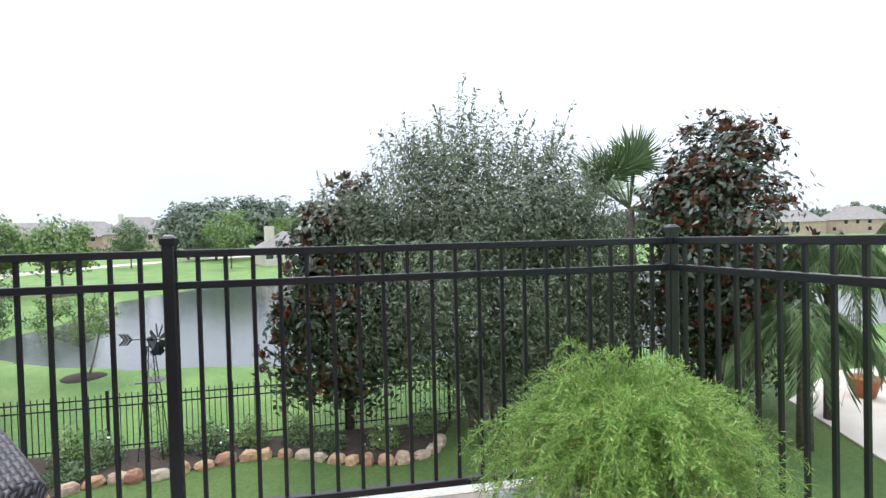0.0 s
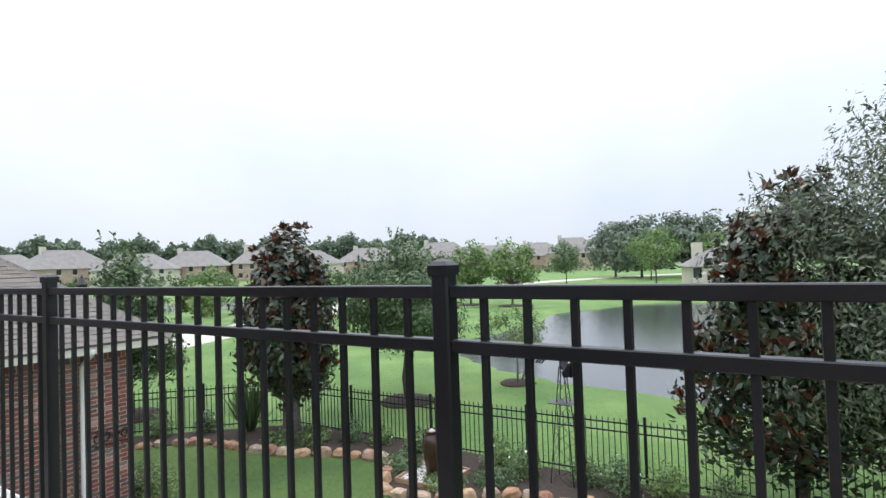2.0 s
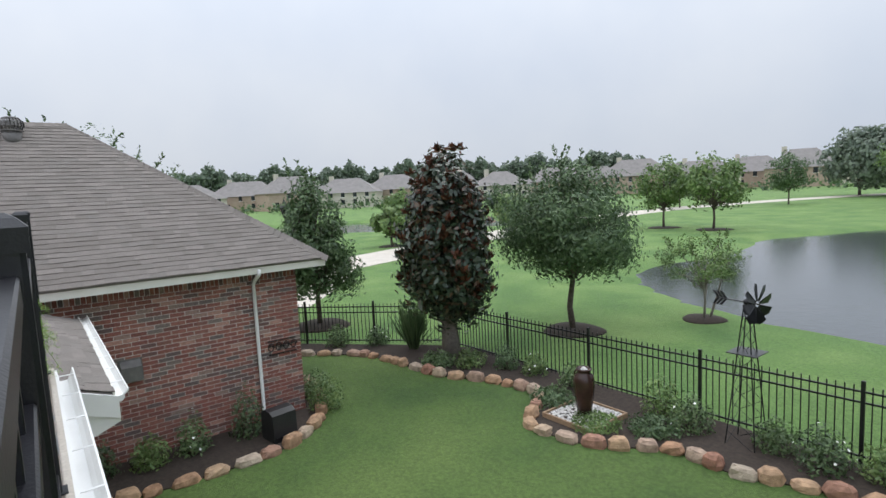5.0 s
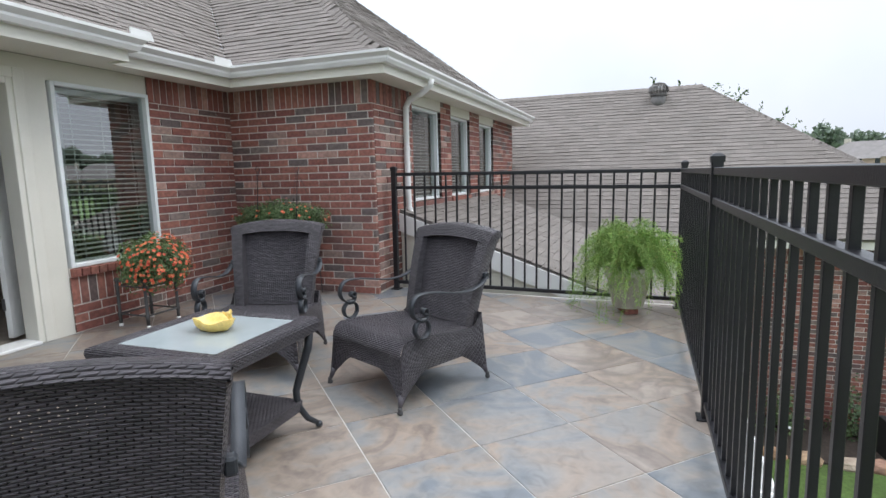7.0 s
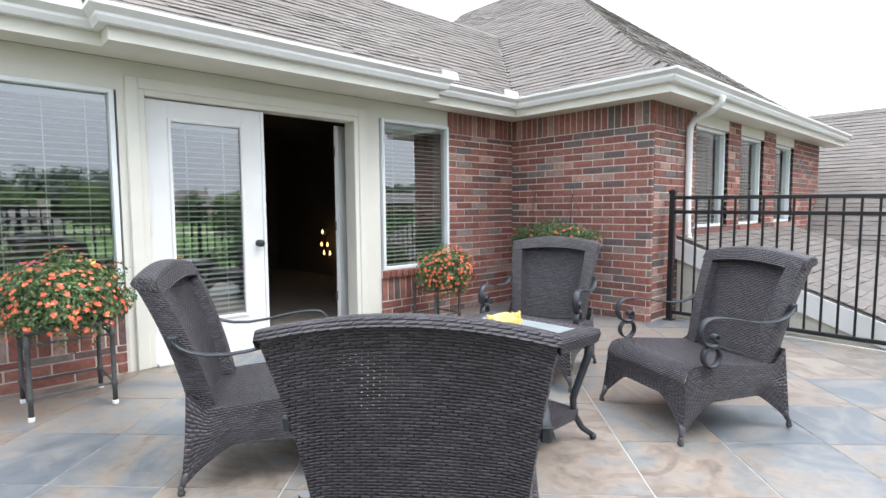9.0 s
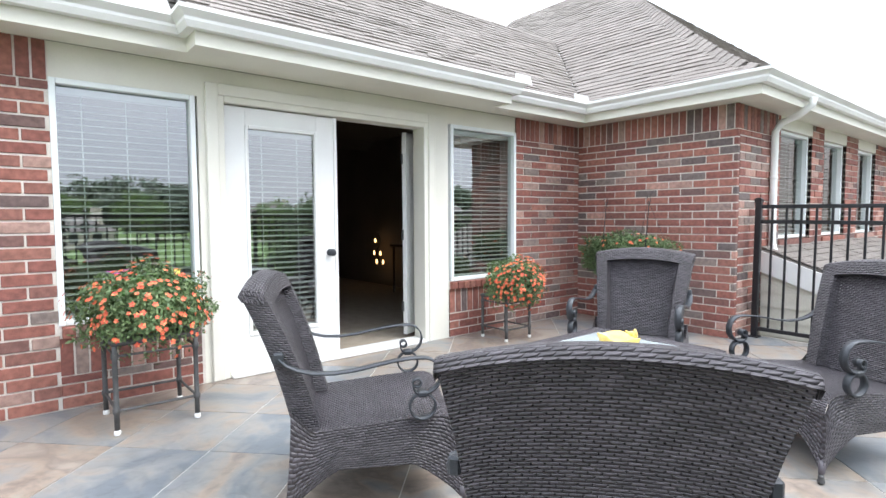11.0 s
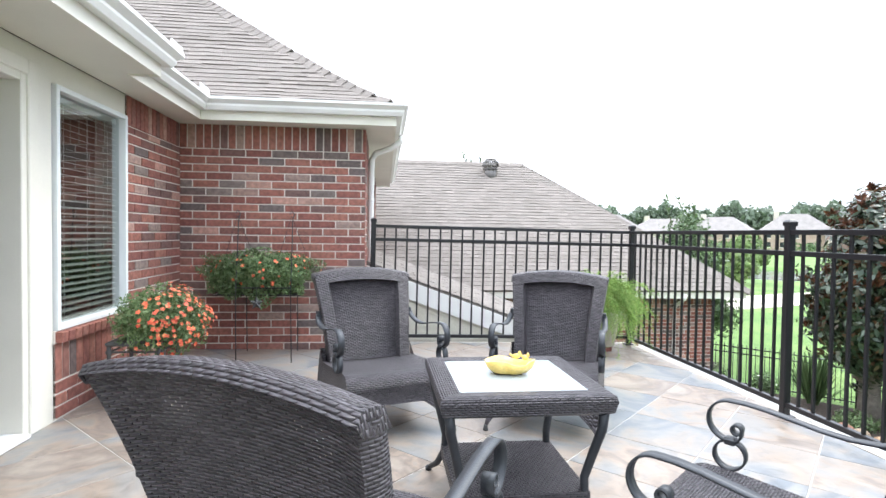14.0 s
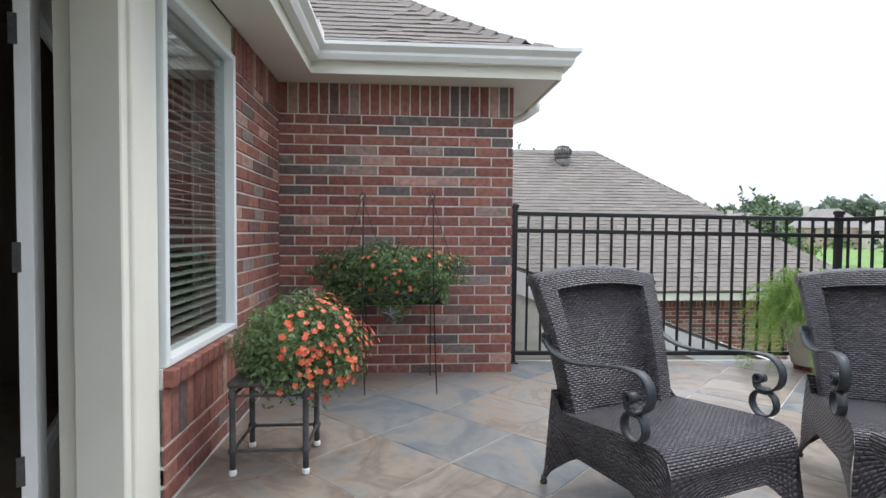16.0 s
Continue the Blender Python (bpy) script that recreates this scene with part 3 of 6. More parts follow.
# garage wing
GX, GY = -5.4, 9.25
m = Mesh()
m.box((GX - 0.24, -2, GROUND), (GX, GY, 0.0))
m.box((-12.6, GY - 0.24, GROUND), (GX - 0.24, GY, 0.0))
wall_garage = struct("wall_garage", m, MORTAR, "red brick side wall of the garage wing", "wall")

# soffits
m = Mesh()
m.box((0.0, 0.0, WALL_TOP), (7.6, 0.282, WALL_TOP + 0.03))
m.box((1.74, 0.282, WALL_TOP), (4.54, 0.482, WALL_TOP + 0.03))
m.box((0.0, 0.282, WALL_TOP), (0.282, 2.152, WALL_TOP + 0.03))
m.box((-6.95, 1.85, WALL_TOP), (0.0, 2.152, WALL_TOP + 0.03))
struct("ceiling_soffit", m, PAINT, "cream soffit boards under the eaves", "ceiling")
m = Mesh()
m.box((-5.4, -2, 0.0), (-5.02, 9.25, 0.02))
m.box((-12.6, 9.25, 0.0), (-5.02, 9.73, 0.02))
struct("ceiling_soffit", m, PAINT, "cream soffit of the garage eave", "ceiling")

GUTTER = [(0, -0.055), (0.055, -0.055), (0.075, -0.02), (0.075, 0.0), (0.115, 0.035), (0.115, 0.06), (0.10, 0.06), (0.10, 0.045), (0.062, 0.008), (0.0, 0.0)]
FASCIA = [(-0.022, -0.142), (-0.002, -0.142), (-0.002, 0.055), (-0.022, 0.055)]


def eave(pts, z, label):
    """A gutter on its fascia, along an eave."""
    g = thing("gutter", label, "gutter")
    path = [(x, y, z) for x, y in pts]
    part("fascia", Mesh().sweep(FASCIA, path), PAINT, g)
    part("channel", Mesh().sweep(GUTTER, path), WHITE, g, "white aluminium gutter channel")
    return g


EZ = WALL_TOP + 0.13
main = eave([(7.7, 0.30), (4.56, 0.30), (4.56, 0.50), (1.72, 0.50), (1.72, 0.30), (0.30, 0.30), (0.30, 2.17), (-6.95, 2.17)], EZ, "white gutter on cream fascia round the upper eaves")
for x0, x1, y in ((0.36, 0.62, 0.40), (1.52, 1.75, 0.575), (4.66, 5.1, 0.40)):
    part("splash_guard", Mesh().prism([(x0, EZ + 0.05), (x1, EZ + 0.05), (x1, EZ + 0.125), (x0 + 0.03, EZ + 0.125)], 1, y - 0.006, y + 0.006), WHITE, main, "white metal splash guard")
eave([(-5.0, -2), (-5.0, 9.73), (-12.9, 9.73)][::-1], 0.06, "white gutter along the garage eave")
tg = thing("gutter", "open white gutter below the terrace edge", "gutter")
part("channel", Mesh().sweep([(0, -0.07), (0.07, -0.07), (0.10, -0.02), (0.12, 0.045), (0.108, 0.045), (0.09, -0.015), (0.065, -0.06), (0.006, -0.06), (0.006, 0.0), (0, 0.0)], [(7.4, 5.005, -0.12), (-0.42, 5.005, -0.12)]), WHITE, tg)
for i in range(13):
    part("hanger", Mesh().box((-0.2 + i * 0.6, 5.005, -0.082), (-0.18 + i * 0.6, 5.115, -0.077)), WHITE, tg)


def downspout(pts, label, r=0.036):
    d = thing("downspout", label, "downspout")
    part("pipe", Mesh().tube(pts, r, 10), WHITE, d, smooth=True)
    for p in (pts[-3], pts[len(pts) // 2]):
        part("strap", Mesh().lathe([(r + 0.002, -0.015), (r + 0.006, -0.012), (r + 0.006, 0.012), (r + 0.002, 0.015)], 12, p), WHITE, d)
    return d


downspout([(-0.76, 2.25, EZ - 0.05), (-0.76, 2.24, EZ - 0.12), (-0.78, 2.12, EZ - 0.2), (-0.80, 1.95, EZ - 0.26), (-0.80, 1.90, EZ - 0.34), (-0.80, 1.895, 1.6), (-0.80, 1.895, 1.2), (-0.80, 1.90, 0.88), (-0.78, 1.95, 0.79), (-0.72, 2.10, 0.74)],
          "white downspout elbowed against the brick wing")
downspout([(-4.92, 8.35, 0.0), (-4.95, 8.35, -0.1), (-5.2, 8.35, -0.22), (-5.34, 8.35, -0.32), (-5.34, 8.35, -1.2), (-5.34, 8.35, -2.2), (-5.34, 8.35, -3.0), (-5.28, 8.35, -3.1)], "white downspout on the garage wall")


# ---- roofs ----
def roof(name, label, origin, along, up, rows, span, expo=0.125, seed=1, singles=0, skip=0, flare=0.0):
    """A roof slope: a deck and courses of shingles. span(v) gives the stretch along the eave at v up the slope."""
    rng = random.Random(seed)
    o, a, u = Vector(origin), Vector(along).normalized(), Vector(up).normalized()
    n = a.cross(u)
    if n.z < 0:
        n = -n
    run = Vector((u.x, u.y)).length

    def at(sx, w, h=0.0):
        """A point of the slope; the eave sweeps out where the roof is flared."""
        return o + a * sx + u * w + n * h - Vector((0, 0, flare * (1 - math.exp(-max(w, 0.0) * run / 0.35))))
    deck = Mesh()
    vs = [rows * expo * (i / 12) ** 1.5 for i in range(13)]
    v = []
    for w in vs:
        s0, s1 = span(w)
        v += [at(s0, w, -0.05), at(s1, w, -0.05), at(s0, w, -0.012), at(s1, w, -0.012)]
    f = []
    for i in range(12):
        k = i * 4
        f += [(k, k + 1, k + 5, k + 4), (k + 2, k + 6, k + 7, k + 3), (k, k + 4, k + 6, k + 2), (k + 1, k + 3, k + 7, k + 5)]
    f += [(0, 2, 3, 1), (48, 49, 51, 50)]
    deck.add(v, f)
    ob = struct(name, deck, SHINGLE, label, "roof")
    sh = Mesh()
    cache = {}
    count = 0
    for i in range(rows):
        up_i = (at(0, (i + 1) * expo) - at(0, i * expo)).normalized()
        n_i = a.cross(up_i)
        n_i = -n_i if n_i.z < 0 else n_i
        frame_m = Matrix(((a.x, up_i.x, n_i.x, 0), (a.y, up_i.y, n_i.y, 0), (a.z, up_i.z, n_i.z, 0), (0, 0, 0, 1)))
        s0, s1 = span((i + 0.5) * expo)
        x = s0 + rng.uniform(-0.2, 0)
        while x < s1:
            w = rng.choice((0.12, 0.17, 0.2, 0.26, 0.33))
            p, q = max(x, s0), min(x + w, s1)
            x += w
            if q - p < 0.02:
                continue
            v0, t = i * expo - rng.choice((0, 0, 0.006, 0.012)), rng.choice((0.010, 0.012, 0.017))
            v1 = (i + 1) * expo + 0.02
            if count < singles and i >= skip:
                key = (round(q - p, 2), t)
                if key not in cache:
                    w_ = key[0]
                    cache[key] = Mesh().add([(0, 0, 0), (w_, 0, 0), (w_, v1 - v0, 0), (0, v1 - v0, 0), (0, 0, t), (w_, 0, t), (w_, v1 - v0, 0.002), (0, v1 - v0, 0.002)], [(4, 5, 6, 7), (0, 1, 5, 4), (1, 2, 6, 5), (3, 0, 4, 7)]).data("shingle", SHINGLE)
                one = new("shingle", cache[key])
                one.parent = ob
                one.matrix_basis = Matrix.Translation(at(p, v0)) @ frame_m
                count += 1
                continue
            b = [at(s, r_, h) for s, r_, h in ((p, v0, 0.0), (q, v0, 0.0), (q, v1, 0.0), (p, v1, 0.0), (p, v0, t), (q, v0, t), (q, v1, 0.002), (p, v1, 0.002))]
            sh.add(b, [(4, 5, 6, 7), (0, 1, 5, 4), (1, 2, 6, 5), (3, 0, 4, 7)])
    tagged(part("shingles", sh, SHINGLE, ob), "", "", "", "stuff")
    return ob


def hip_caps(parent, p, q, width=0.26, seed=2):
    p, q = Vector(p), Vector(q)
    d = (q - p).normalized()
    s = Vector((-d.y, d.x, 0)).normalized()
    n = int((q - p).length / 0.14)
    m = Mesh()
    for i in range(n):
        c, e = p + d * (i * 0.14 - 0.02), p + d * ((i + 1) * 0.14 + 0.02)
        lift = 0.028
        v = []
        for r, h in ((c, lift), (e, lift - 0.012)):
            v += [r + s * width / 2 + Vector((0, 0, h - 0.085)), r + Vector((0, 0, h + 0.012)), r - s * width / 2 + Vector((0, 0, h - 0.085))]
        v += [w - Vector((0, 0, 0.012)) for w in v]
        m.add(v, [(0, 1, 4, 3), (1, 2, 5, 4), (0, 6, 7, 1), (1, 7, 8, 2), (0, 3, 9, 6), (2, 8, 11, 5), (6, 9, 10, 7), (7, 10, 11, 8)])
    tagged(part("hip_caps", m, SHINGLE, parent), "", "", "", "stuff")


PITCH, FLARE = 0.795, 0.14
SL = math.hypot(1, PITCH)
RZ = EZ + 0.045
# door wing: eave along +x, rising to -y
rB = roof("roof_door_wing", "brown asphalt shingle roof over the door wing", (0, 0.36, RZ), (1, 0, 0), (0, -1, PITCH), 25, lambda v: (0.36 - v / SL, 8.0), seed=4, singles=290, skip=3, flare=FLARE)
roof("roof_bay", "shingled eave over the terrace doors", (1.68, 0.56, RZ + 0.012), (1, 0, 0), (0, -1, 0.63), 12, lambda v: (0, 2.92), seed=5)
# wing: east slope and north slope
rA = roof("roof_wing_east", "brown asphalt shingle hip roof of the wing", (0.36, 0, RZ), (0, 1, 0), (-1, 0, PITCH), 46, lambda v: ((0.36 - v / SL) if v / SL < 2.45 else -5.0, max(2.23 - v / SL, -4.9)), seed=6, singles=290, flare=FLARE)
roof("roof_wing_north", "brown asphalt shingle roof above the wing windows", (0.36, 2.23, RZ), (-1, 0, 0), (0, -1, PITCH), 46, lambda v: (v / SL, max(7.35 - v / SL, v / SL + 0.05)), seed=7, flare=FLARE)
def flared(d):
    """A point of the hip, d in from both eaves."""
    return (0.36 - d, 2.23 - d, RZ + PITCH * d - FLARE * (1 - math.exp(-d / 0.35)))


HIP = (0.13, 0.3, 0.5, 0.8, 1.3, 2.2, 3.6)
for d0, d1 in zip(HIP, HIP[1:]):
    hip_caps(rA, flared(d0), flared(d1))
# ridge closing the door wing behind
m = Mesh()
m.add([(-2.2, -2.1, 4.27), (8, -2.1, 4.27), (8, -4.6, 2.5), (-2.2, -4.6, 2.5), (-2.2, -2.1, 4.22), (8, -2.1, 4.22), (8, -4.6, 2.45), (-2.2, -4.6, 2.45)],
      [(0, 1, 2, 3), (4, 7, 6, 5), (0, 4, 5, 1), (1, 5, 6, 2), (2, 6, 7, 3), (3, 7, 4, 0)])
struct("roof_back", m, SHINGLE, "rear slope of the door wing roof", "roof")
# garage
GP = 0.765
GS = math.hypot(1, GP)
rG = roof("roof_garage_east", "brown asphalt shingle roof of the garage wing", (-4.93, 0, 0.09), (0, 1, 0), (-1, 0, GP), 40, lambda v: (-3.0, 9.8 - v / GS), seed=8, singles=300, skip=2)
roof("roof_garage_north", "hipped end of the garage roof", (-4.93, 9.8, 0.09), (-1, 0, 0), (0, -1, GP), 40, lambda v: (v / GS, max(8.1 - v / GS, v / GS + 0.05)), seed=9)
hip_caps(rG, (-4.93, 9.8, 0.09), (-8.95, 5.8, 3.15), 0.28)
hip_caps(rG, (-8.97, 5.8, 3.16), (-8.97, -3, 3.16), 0.28)
m = Mesh()
m.add([(-8.95, -3, 3.14), (-8.95, 5.8, 3.14), (-13, 9.8, 0.06), (-13, -3, 0.06), (-8.95, -3, 3.09), (-8.95, 5.8, 3.09), (-13, 9.8, 0.01), (-13, -3, 0.01)],
      [(0, 1, 2, 3), (4, 7, 6, 5), (0, 4, 5, 1), (1, 5, 6, 2), (2, 6, 7, 3), (3, 7, 4, 0)])
struct("roof_garage_west", m, SHINGLE, "far slope of the garage roof", "roof")
# low roof between terrace and garage, with its rake board and siding
rP = roof("roof_low", "low shingled roof below the wing windows", (-0.62, 5.42, -0.45), (-1, 0, 0), (0, -1, 0.37), 31, lambda v: (0, 4.4), seed=10, singles=290, skip=8)
m = Mesh()
m.prism([(1.86, 0.62), (5.46, -0.71), (5.46, -0.49), (1.86, 0.835)], 0, -0.615, -0.585)
struct("trim", m, WHITE, "white rake board of the low roof", "trim")
m = Mesh()
m.prism([(1.86, -0.9), (5.1, -0.9), (5.1, -0.58), (1.86, 0.62)], 0, -0.75, -0.63)
wall_low = struct("wall_low", m, SIDING, "cream lap siding below the low roof", "wall")
m = Mesh()
m.prism([(5.1, -0.9), (5.46, -0.75), (5.46, -0.52), (5.1, -0.39)], 0, -0.9, -0.62)
struct("trim", m, WHITE, "white boxed eave return", "trim")
for i in range(8):
    z = -0.5 + i * 0.15
    yend = min(5.1, 1.86 + (0.62 - z - 0.14) / 0.37)
    if yend > 1.95:
        part("board", Mesh().prism([(-0.63, z), (-0.612, z), (-0.626, z + 0.148), (-0.63, z + 0.148)], 1, 1.87, yend), SIDING, wall_low)
lg = eave([(-0.62, 5.44), (-5.3, 5.44)], -0.50, "white gutter of the low roof")
for i in range(7):
    part("hanger", Mesh().box((-1.0 - i * 0.6, 5.44, -0.455), (-0.98 - i * 0.6, 5.55, -0.45)), WHITE, lg)
m = Mesh()
m.box((-5.3, 5.0, GROUND), (-0.75, 5.1, -0.6))
struct("wall_porch", m, SIDING, "plain wall under the low roof", "wall")


# ---- railings ----
def railing(name, p, q, gaps, label, first=True, last=True, h=1.379, low=0.07):
    """Black steel railing from p to q: posts with caps, three rails, pickets."""
    p, q = Vector((*p, fz(p[1]))), Vector((*q, fz(q[1])))
    r = thing(name, label, "railing")
    d = q - p
    L = d.length
    rot = Matrix.Translation(p) @ d.to_track_quat('X', 'Z').to_matrix().to_4x4()
    s = 0.0275
    for on, x in ((first, 0), (last, L)):
        if on:
            po = part("post", Mesh().cbox((x - s, -s, 0.006), (x + s, s, h), 0.006, rot), IRON, r)
            cap = Mesh().add([rot @ Vector(w) for zz, k in ((h - 0.025, s + 0.004), (h + 0.004, s + 0.005), (h + 0.015, s * 0.8), (h + 0.021, s * 0.45)) for w in ((x - k, -k, zz), (x + k, -k, zz), (x + k, k, zz), (x - k, k, zz))],
                             [(i * 4 + j, i * 4 + (j + 1) % 4, i * 4 + 4 + (j + 1) % 4, i * 4 + 4 + j) for i in range(3) for j in range(4)] + [(3, 2, 1, 0), (12, 13, 14, 15)])
            part("cap", cap, IRON, po)
            part("foot_plate", Mesh().cbox((x - 0.05, -0.05, 0.0), (x + 0.05, 0.05, 0.012), 0.003, rot), IRON, po)
    for z in (h - 0.087, h - 0.235, low):
        part("rail", Mesh().cbox((s, -0.019, z), (L - s, 0.019, z + 0.036), 0.003, rot), IRON, r)
    me = Mesh().cbox((-0.0095, -0.0095, low + 0.036), (0.0095, 0.0095, h - 0.087), 0.0015).data("picket", IRON)
    for i in range(1, gaps):
        ob = new("picket", me)
        ob.parent = r
        ob.matrix_basis = rot @ Matrix.Translation((L * i / gaps, 0, 0))
    return r


RX = [-0.28, 2.195, 4.611, 7.21]
RY = 4.912
railing("railing", (-0.31, 1.928), (RX[0], RY), 24, "black steel railing beside the brick wing")
railing("railing", (RX[0], RY), (RX[1], RY), 20, "black steel railing panel along the terrace edge", False)
railing("railing", (RX[1], RY), (RX[2], RY), 19, "black steel railing panel along the terrace edge", False)
railing("railing", (RX[2], RY), (RX[3], RY), 21, "black steel railing panel along the terrace edge", False)
railing("railing", (RX[3], RY), (RX[3], 2.5), 19, "black steel railing at the end of the terrace", False)
railing("railing", (RX[3], 2.5), (RX[3], 0.06), 19, "black steel railing at the end of the terrace", False)


# ---- windows and doors ----
def sheet_y(x0, x1, z0, z1, y):
    """A pane of glass that faces +y."""
    return Mesh().add([(x0, y, z0), (x0, y, z1), (x1, y, z1), (x1, y, z0)], [(0, 1, 2, 3)])


def window(name, x0, x1, z0, z1, y, label, blind=True, sign=1):
    """A window facing +y in a wall whose face is at y."""
    w = tagged(thing(name, label, "window"), kind="structure")
    t = 0.035
    for lo, hi in (((x0, y - 0.09, z0), (x0 + t, y + 0.012, z1)), ((x1 - t, y - 0.09, z0), (x1, y + 0.012, z1)), ((x0 + t, y - 0.09, z1 - t), (x1 - t, y + 0.012, z1)), ((x0 + t, y - 0.09, z0), (x1 - t, y + 0.012, z0 + t))):
        part("window_frame", Mesh().cbox(lo, hi, 0.004), VINYL, w)
    part("pane", sheet_y(x0 + t, x1 - t, z0 + t, z1 - t, y - 0.042), PANE, w).visible_shadow = False
    if blind:
        blinds(x0 + t + 0.01, x1 - t - 0.01, z0 + t, z1 - t, y - 0.082)
    return w


def blinds(x0, x1, z0, z1, y):
    b = thing("window_blind", "lowered white slatted blind behind glass", "blind", group="white blinds")
    part("headrail", Mesh().cbox((x0, y - 0.025, z1 - 0.05), (x1, y + 0.025, z1 - 0.005), 0.003), WHITE, b)
    part("bottom_rail", Mesh().cbox((x0, y - 0.025, z0 + 0.005), (x1, y + 0.025, z0 + 0.022), 0.003), WHITE, b)
    me = Mesh().cbox((x0, -0.024, -0.0015), (x1, 0.024, 0.0015), 0.0006).data("slat", WHITE)
    z = z0 + 0.065
    while z < z1 - 0.07:
        ob = new("slat", me)
        ob.parent = b
        ob.matrix_basis = pose(0, y, z, -14, 0, 0)
        z += 0.0435
    n = 3 if x1 - x0 > 0.7 else 2
    for i in range(n):
        x = x0 + (x1 - x0) * (i + 0.5) / n
        part("ladder_tape", Mesh().box((x - 0.003, y + 0.026, z0 + 0.02), (x + 0.003, y + 0.027, z1 - 0.05)), WHITE, b)


window("window_1", WIN_A[0], WIN_A[1], WIN_A[2], WIN_A[3], 0.0, "large white framed window with blinds")
window("window_2", WIN_B[0], WIN_B[1], WIN_B[2], WIN_B[3], 0.0, "white framed window beside the brick corner")
for i, (a, b) in enumerate(WINGW):
    window("window_%d" % (i + 3), a, b, 0.94, 2.15, 1.80, "white framed window in the brick wing")
    part("window_sill", Mesh().box((a, 1.80, 0.86), (b, 1.875, 0.93)), BRICK, wall_wing)

# door casing, header mouldings and threshold
m = Mesh()
for lo, hi in (((DOOR[0] - 0.13, -0.02, 0.0), (DOOR[0] - 0.045, 0.022, DOOR[2] + 0.13)), ((DOOR[1] + 0.045, -0.02, 0.0), (DOOR[1] + 0.13, 0.022, DOOR[2] + 0.13)), ((DOOR[0] - 0.045, -0.02, DOOR[2] + 0.045), (DOOR[1] + 0.045, 0.022, DOOR[2] + 0.13)),
               ((DOOR[0] - 0.05, -0.16, 0.0), (DOOR[0], 0.006, DOOR[2] + 0.05)), ((DOOR[1], -0.16, 0.0), (DOOR[1] + 0.05, 0.006, DOOR[2] + 0.05)), ((DOOR[0], -0.16, DOOR[2]), (DOOR[1], 0.006, DOOR[2] + 0.05))):
    m.cbox(lo, hi, 0.005)
struct("door_frame", m, PAINT, "cream door casing and jambs", "door frame")
m = Mesh()
m.cbox((DOOR[0] + 0.002, -0.17, 0.0), (DOOR[1] - 0.002, 0.05, 0.028), 0.006)
struct("threshold", m, WHITE, "pale door threshold", "threshold")


def door_leaf(name, label, at, width=0.915, h=2.01):
    """A glazed leaf, hinged at its origin, lying along +x, front towards +y."""
    d = tagged(thing(name, label, "door", at), kind="structure")
    t, gx0, gx1, gz0, gz1 = 0.045, 0.16, width - 0.17, 0.27, 1.87
    for lo, hi in (((0, 0, 0), (gx0, t, h)), ((gx1, 0, 0), (width, t, h)), ((gx0, 0, 0), (gx1, t, gz0)), ((gx0, 0, gz1), (gx1, t, h))):
        part("panel", Mesh().cbox(lo, hi, 0.002), WHITE, d)
    for lo, hi in (((gx0 - 0.005, t - 0.02, gz0 - 0.01), (gx0 + 0.022, t + 0.012, gz1 + 0.01)), ((gx1 - 0.022, t - 0.02, gz0 - 0.01), (gx1 + 0.005, t + 0.012, gz1 + 0.01)),
                   ((gx0 + 0.022, t - 0.02, gz1 - 0.018), (gx1 - 0.022, t + 0.012, gz1 + 0.01)), ((gx0 + 0.022, t - 0.02, gz0 - 0.01), (gx1 - 0.022, t + 0.012, gz0 + 0.018))):
        part("bead", Mesh().cbox(lo, hi, 0.005), WHITE, d)
    part("pane", sheet_y(gx0 + 0.01, gx1 - 0.01, gz0, gz1, t - 0.018), PANE, d).visible_shadow = False
    for z in (0.28, 1.0, 1.75):
        part("hinge", Mesh().box((-0.006, t - 0.012, z - 0.05), (0.004, t + 0.012, z + 0.05)), PEWTER, d)
    return d, (gx0, gx1, gz0, gz1, t)


leaf, g = door_leaf("door_1", "closed white glazed terrace door", Matrix(((-1, 0, 0, DOOR[1] - 0.004), (0, 1, 0, -0.085), (0, 0, 1, 0.03), (0, 0, 0, 1))))
kn = Mesh().lathe([(0.030, 0.0), (0.030, 0.006), (0.012, 0.012), (0.012, 0.035), (0.026, 0.042), (0.031, 0.055), (0.024, 0.068), (0.006, 0.072)], 16)
kn.v = [(x + 0.855, z + 0.045, y + 0.88) for x, y, z in kn.v]
part("door_knob", kn, ARMIRON, leaf, "dark bronze knob", True)
blinds(DOOR[1] - g[1], DOOR[1] - g[0], 0.03 + g[2], 0.03 + g[3], -0.115)
m = Mesh().cbox((DOOR[1] - 0.935, -0.115, 0.03), (DOOR[1] - 0.905, -0.030, 2.04), 0.004)
struct("astragal", m, WHITE, "white astragal strip on the closed door", "trim")
leaf2, g = door_leaf("door_2", "white glazed door swung open into the room", pose(DOOR[0] + 0.02, -0.27, 0.03, 0, 0, -158))

